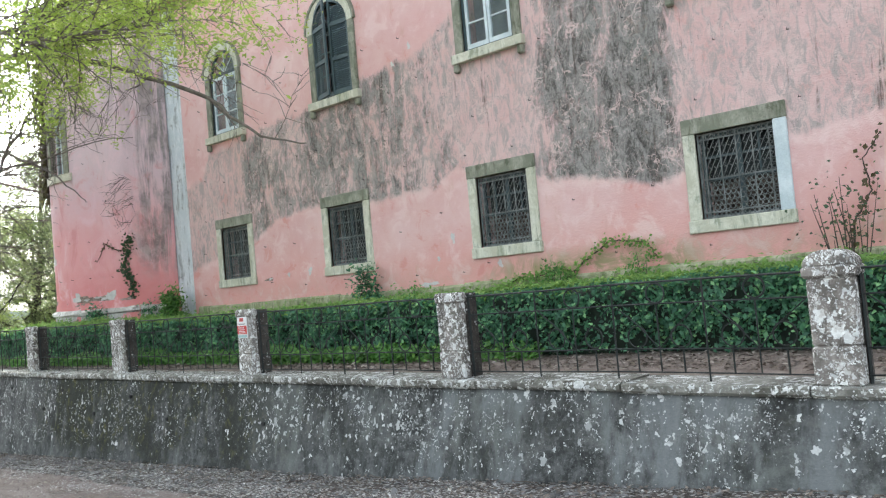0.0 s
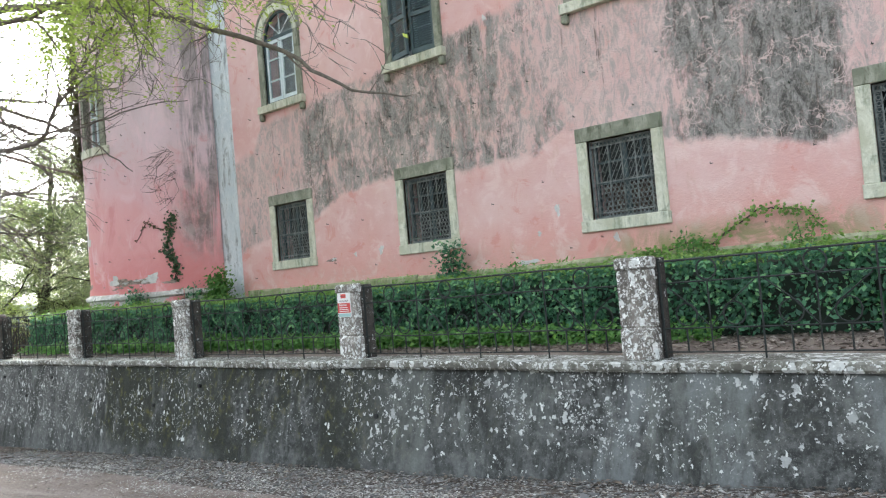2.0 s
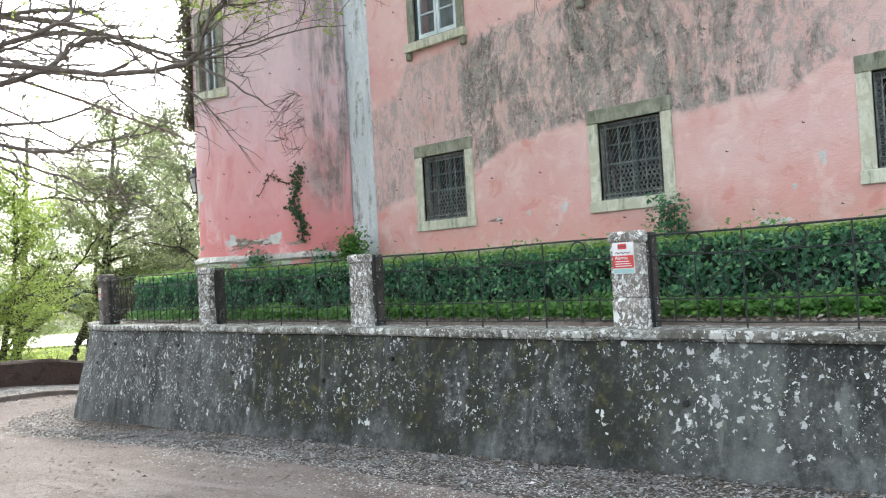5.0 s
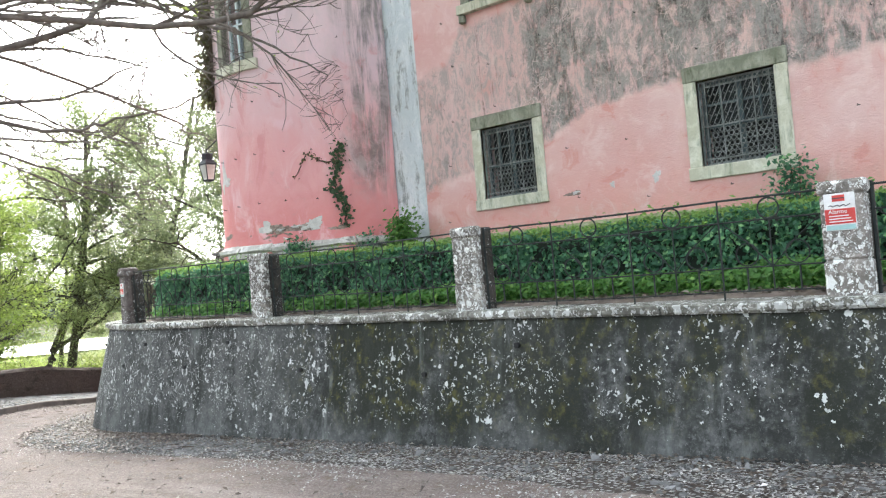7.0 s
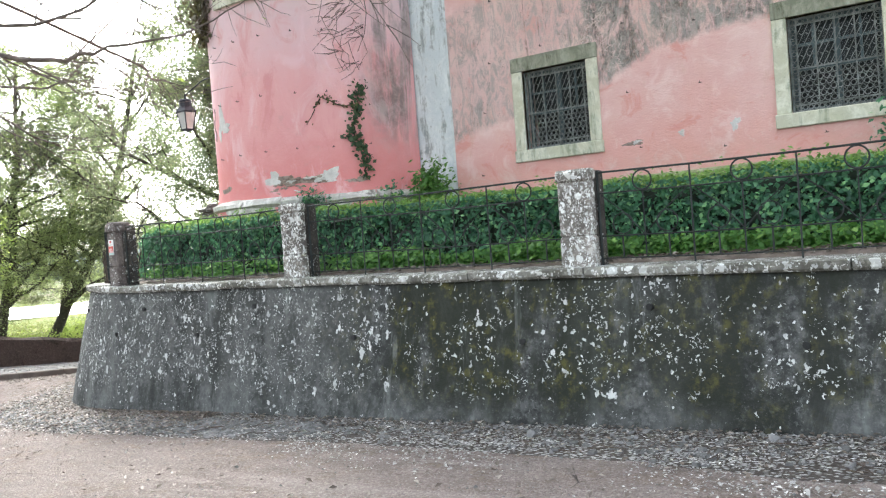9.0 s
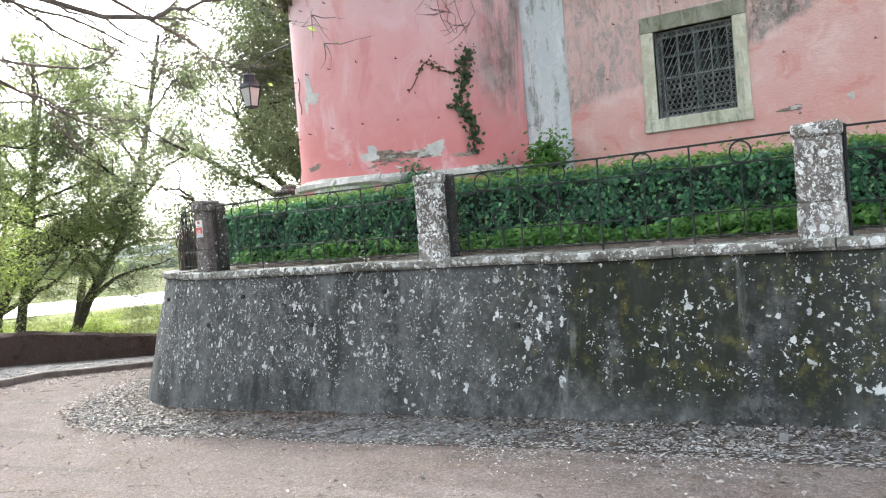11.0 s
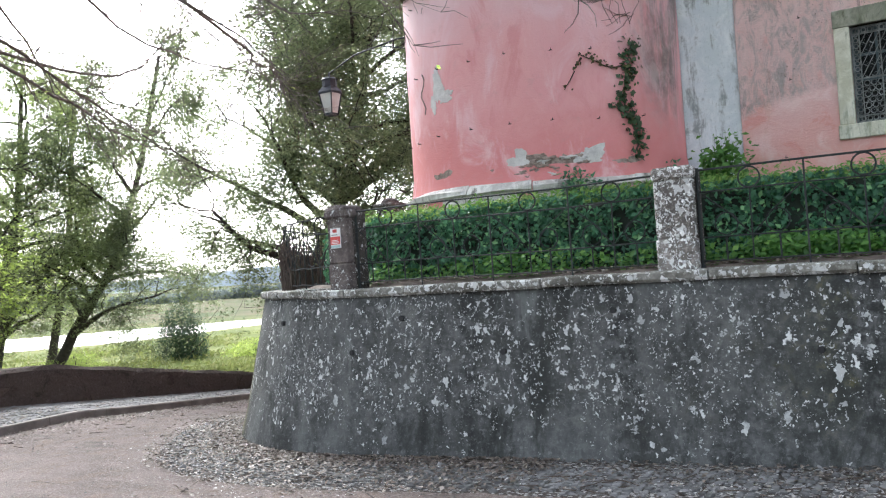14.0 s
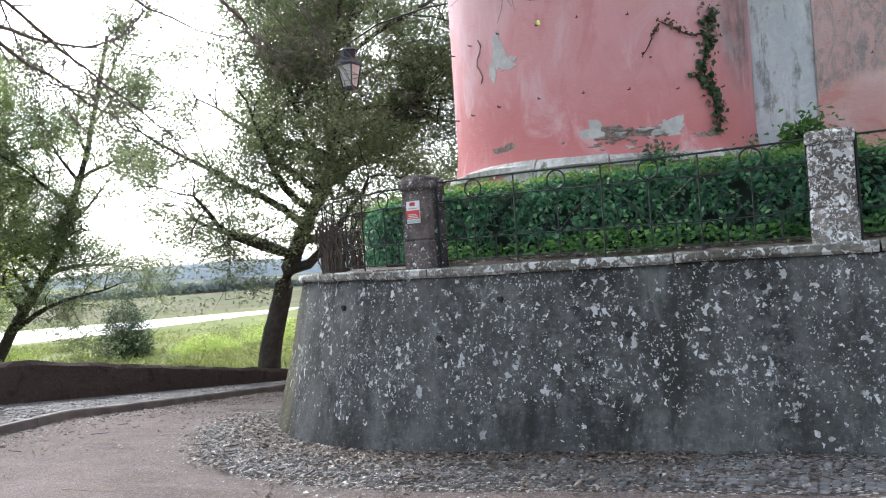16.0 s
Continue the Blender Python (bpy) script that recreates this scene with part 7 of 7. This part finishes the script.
def chip_bed():
    """Trodden soil full of pale stone chips, in drifts along the wall."""
    m, nt, bs = mat("pale_chips_in_soil", 0.95)
    p = position(nt)
    drift = noise_of(nt, scaled(nt, p, (0.45, 1.3, 1.0)), 1.6, 7, 0.7, 0.6)
    fine = noise_of(nt, p, 70.0, 5, 0.8)
    v = nt.nodes.new("ShaderNodeTexVoronoi")
    nt.links.new(scaled(nt, p, (0.6, 1.2, 1.0)), v.inputs["Vector"])
    v.inputs["Scale"].default_value = 42.0
    chip = xyz(nt, v.outputs["Color"])
    soil = mix(nt, fine, (0.035, 0.028, 0.024), (0.12, 0.10, 0.088))
    pale = mix(nt, chip[1], (0.27, 0.262, 0.258), (0.60, 0.59, 0.575))
    on = span(nt, calc(nt, "MULTIPLY_ADD", drift, 2.2, calc(nt, "ADD", chip[0], -1.1)), 0.28, 0.44)
    col = mix(nt, calc(nt, "MULTIPLY", on, span(nt, v.outputs["Distance"], 0.55, 0.35)), soil, pale)
    nt.links.new(col, bs.inputs["Base Color"])
    bump(nt, bs, calc(nt, "MULTIPLY_ADD", v.outputs["Distance"], -1.5, fine), 1.0, 0.015)
    return m


CHIPBED = chip_bed()
SPAN = [i for i in range(len(PATH)) if -23.0 < PATH[i][0][0] < 4.5 and PATH[i][0][1] < 9.0]
bedv, bedf = [], []
for i in SPAN:
    wd = apron_width(PATH[i][0][0])
    for k in range(7):
        # a ragged lip stands off the wall, with a groove behind it
        u = -0.06 if k == 0 else max(0.0, 0.035 + 0.05 * n3(PATH[i][0][0], PATH[i][0][1], 3, 3.7)) if k == 1 else 0.09 + (wd - 0.09) * (k - 1) / 5
        x, y = apron_place(i, u)
        bedv.append((x, y, road_z(x, y) + (-0.07 if k == 0 else 0.034 if k == 1 else 0.022) - 0.020 * max(0, (k - 4) / 2) + 0.012 * n3(x, y, 0, 3.0)))
bedf = [(a * 7 + k, a * 7 + k + 1, (a + 1) * 7 + k + 1, (a + 1) * 7 + k) for a in range(len(SPAN) - 1) for k in range(6)]
apron = link_mesh("setts_apron", bedv, bedf, CHIPBED, smooth=True)
tagged(apron, "broken strip of limestone setts and litter along the wall foot", "pavement", kind="structure")
meshes = [sett_mesh(k) for k in range(8)]
raw = [([tuple(v.co) for v in m.vertices], [tuple(p.vertices) for p in m.polygons]) for m in meshes]
rg = random.Random(77)
rest = Soup()
done = 0
s = float(SPAN[0])
row_step = 0.060 / 0.2282
while s < SPAN[-1] - 1:
    p, o = wall_pos(s)
    x = p[0]
    stp = row_step if s < 120 else 0.060 / 0.149
    wd = apron_width(x)
    whole = lerp_pts(x, [(-21, 0.97), (-15.5, 0.97), (-14.2, 0.55), (-13, 0.16), (-8, 0.2), (-5, 0.15), (0, 0.12)])
    u = rg.uniform(0.0, 0.05)
    while u < wd - 0.05:
        keep = (whole * (0.62 + 0.5 * (0.5 + n3(x, u * 3, 9, 1.1))) + (0.12 if x < -15 else 0)) * min(1.0, (wd - u) / 0.22 + 0.15) * (0.4 + 0.6 * min(1.0, max(0.0, (u - 0.06 + 0.15 * n3(x, 3, 1, 1.4)) / 0.14)))
        if rg.random() < keep:
            qx, qy = apron_place(s, u + rg.uniform(-0.008, 0.008))
            qz = road_z(qx, qy) + (0.020 if x < -15 else 0.026) + rg.uniform(-0.007, 0.007) - 0.02 * max(0, (u - wd * 0.75) / (wd * 0.25))
            loose = 0.0 if x < -15 else 2.5
            m = pose(qx, qy, qz, rg.gauss(0, 3 + loose), rg.gauss(0, 3 + loose), math.degrees(math.atan2(o.y, o.x)) + 90 + rg.gauss(0, 7 + loose)) @ Matrix.Diagonal((rg.uniform(0.8, 1.1), rg.uniform(0.8, 1.15), 1, 1))
            k = rg.randrange(8)
            if -17.6 < qx < -14.9 and done < 300:
                ob = new("sett", meshes[k])
                ob.parent = apron
                ob.matrix_basis = m
                done += 1
            else:
                rest.add([m @ Vector(v) for v in raw[k][0]], raw[k][1])
        u += 0.057
    s += stp
# footway setts
y = 4.5
while y < 16:
    x = kerb_x(y) - 0.2
    while x > -27.6:
        if rg.random() < 0.96:
            m = pose(x + rg.uniform(-0.01, 0.01), y + rg.uniform(-0.01, 0.01), foot_z(y) - 0.002 + rg.uniform(-0.006, 0.006), rg.gauss(0, 3), rg.gauss(0, 3), rg.gauss(0, 8)) @ Matrix.Diagonal((1.6, 1.6, 1, 1))
            k = rg.randrange(8)
            rest.add([m @ Vector(v) for v in raw[k][0]], raw[k][1])
        x -= 0.105
    y += 0.10
tagged(rest.out("paving_setts", COBBLE), "small grey limestone setts, many broken", "setts", kind="stuff")

# rubble along the foot of the wall
rub = Soup()
for i in range(1900):
    s_ = rg.uniform(SPAN[0], SPAN[-1] - 2)
    p, o = wall_pos(s_)
    u = abs(rg.gauss(0.0, 0.30)) if rg.random() < 0.55 else rg.uniform(0, apron_width(p[0]))
    x, y = apron_place(s_, u)
    k = rg.uniform(0.006, 0.022) * (1.8 if rg.random() < 0.05 else 1)
    vs = [Vector((rg.gauss(0, 1), rg.gauss(0, 1), rg.gauss(0, 0.6))).normalized() * k * Vector((1.4, 1.0, 0.6)).length / 1.6 for _ in range(7)]
    bm = bmesh.new()
    for v in vs:
        bm.verts.new((v.x, v.y, v.z))
    bmesh.ops.convex_hull(bm, input=bm.verts)
    bm.verts.index_update()
    base = Vector((x, y, road_z(x, y) + 0.028 + k * 0.3))
    rub.add([base + v.co for v in bm.verts], [tuple(v.index for v in f.verts) for f in bm.faces])
    bm.free()
tagged(rub.out("rubble", COBBLE), "loose chips of stone and mortar along the wall foot", "rubble", kind="stuff")
peb = Soup()
for i in range(2600):
    x = rg.uniform(-25.2, -0.5)
    y = rg.uniform(0.6, 5.0) if x > -19 else rg.uniform(0.8, 12.0)
    if x > -22.5 and y > 5.0:
        continue
    k = rg.uniform(0.003, 0.009) * (2.0 if rg.random() < 0.06 else 1)
    c = Vector((x, y, road_z(x, y) + 0.008))
    q = rg.uniform(0, 6.28)
    peb.add([c + Vector((k * 1.3 * math.cos(q + a), k * math.sin(q + a), 0)) for a in (0, 1.6, 3.1, 4.6)] + [c + Vector((0, 0, k))], [(0, 1, 4), (1, 2, 4), (2, 3, 4), (3, 0, 4)])
tagged(peb.out("lane_grit", COBBLE), "scattered grit and pebbles on the asphalt lane", "gravel", kind="stuff")
nr = np.random.default_rng(55)
cs, ss = [], []
for i in range(5200):
    s_ = nr.uniform(SPAN[0], SPAN[-1] - 2)
    p, o = wall_pos(s_)
    wd = apron_width(p[0])
    u = abs(nr.normal(0, wd * 0.45))
    x, y = apron_place(s_, u)
    cs.append((x, y, road_z(x, y) + (0.048 if u < wd else 0.014))), ss.append(nr.uniform(0.02, 0.06))
for i in range(3600):
    x, y = nr.uniform(-25.3, 0), nr.uniform(0.8, 5.0)
    if x < -20:
        y = nr.uniform(2, 16)
        x = nr.uniform(-25.4, -22.8)
    cs.append((x, y, road_z(x, y) + 0.014)), ss.append(nr.uniform(0.02, 0.07))
for i in range(6500):
    y = nr.uniform(1.0, 18.0)
    x = kerb_x(y) + abs(nr.normal(0, 0.5)) + 0.02
    cs.append((x, y, road_z(x, y) + 0.016)), ss.append(nr.uniform(0.02, 0.06))
for i in range(6000):
    s_ = nr.uniform(112, SPAN[-1] - 2)
    p, o = wall_pos(s_)
    u = nr.uniform(0.0, apron_width(p[0]) + 0.15) if i % 2 else abs(nr.normal(0, 0.22))
    x, y = apron_place(s_, u)
    cs.append((x, y, road_z(x, y) + 0.046)), ss.append(nr.uniform(0.025, 0.07))
for i in range(9000):
    x = nr.uniform(-19, 1)
    y = nr.uniform(6.2, hedge_front(x) + 0.1)
    cs.append((x, y, HB + 0.0 + abs(nr.normal(0, 0.012)))), ss.append(nr.uniform(0.03, 0.07))
tagged(leaf_mesh("leaf_litter", cs, np.tile((0, 0, 2.5), (len(cs), 1)), ss, leafy("dry_leaf", (0.055, 0.042, 0.034), (0.21, 0.165, 0.135), (0.36, 0.32, 0.28), 0.1), rng=nr, slim=0.5), "dry brown leaves and twigs on soil and paving", "litter", kind="stuff")

# pale flakes of limestone and mortar scattered over the apron
cs, ss = [], []
while len(cs) < 24000:
    s_ = nr.uniform(SPAN[0], SPAN[-1] - 2)
    p, o = wall_pos(s_)
    wd = apron_width(p[0])
    u = nr.uniform(0.05, wd) if nr.random() < 0.75 else wd + abs(nr.normal(0, 0.28))
    x, y = apron_place(s_, u)
    if nr.random() > (1.0 if x > -14.5 else 0.15) * (0.5 + 1.2 * n3(x * 0.6, y * 1.6, 4, 1.5)):
        continue
    cs.append((x, y, road_z(x, y) + (0.036 if u < wd else 0.014))), ss.append(nr.uniform(0.009, 0.030) * (2.2 if nr.random() < 0.03 else 1))
tagged(leaf_mesh("stone_flakes", cs, np.tile((0, 0, 3.0), (len(cs), 1)), ss, leafy("limestone_flake", (0.20, 0.19, 0.182), (0.56, 0.545, 0.53), (0.72, 0.705, 0.69), 0.0), rng=nr, slim=0.6), "pale flakes of limestone littering the wall foot", "rubble", kind="stuff")
# fallen twigs on the lane and apron
tw_soup = Soup()
for i in range(420):
    if i % 3:
        s_ = nr.uniform(SPAN[0], SPAN[-1] - 2)
        p, o = wall_pos(s_)
        x, y = apron_place(s_, nr.uniform(0.05, apron_width(p[0])))
        lift = 0.045
    else:
        y = nr.uniform(1.0, 16.0)
        x = kerb_x(y) + 0.05 + abs(nr.normal(0, 0.9))
        lift = 0.014
    q, L = nr.uniform(0, 6.28), nr.uniform(0.06, 0.24)
    a = Vector((x, y, road_z(x, y) + lift))
    d = Vector((math.cos(q), math.sin(q), 0)) * L
    tw_soup.tube([a, a + d * 0.5 + Vector((-d.y, d.x, 0)) * nr.uniform(-0.15, 0.15), a + d], [0.005, 0.004, 0.002], 4)
tagged(tw_soup.out("fallen_twigs", TWIG), "thin dry twigs fallen on paving and lane", "twigs", kind="stuff")
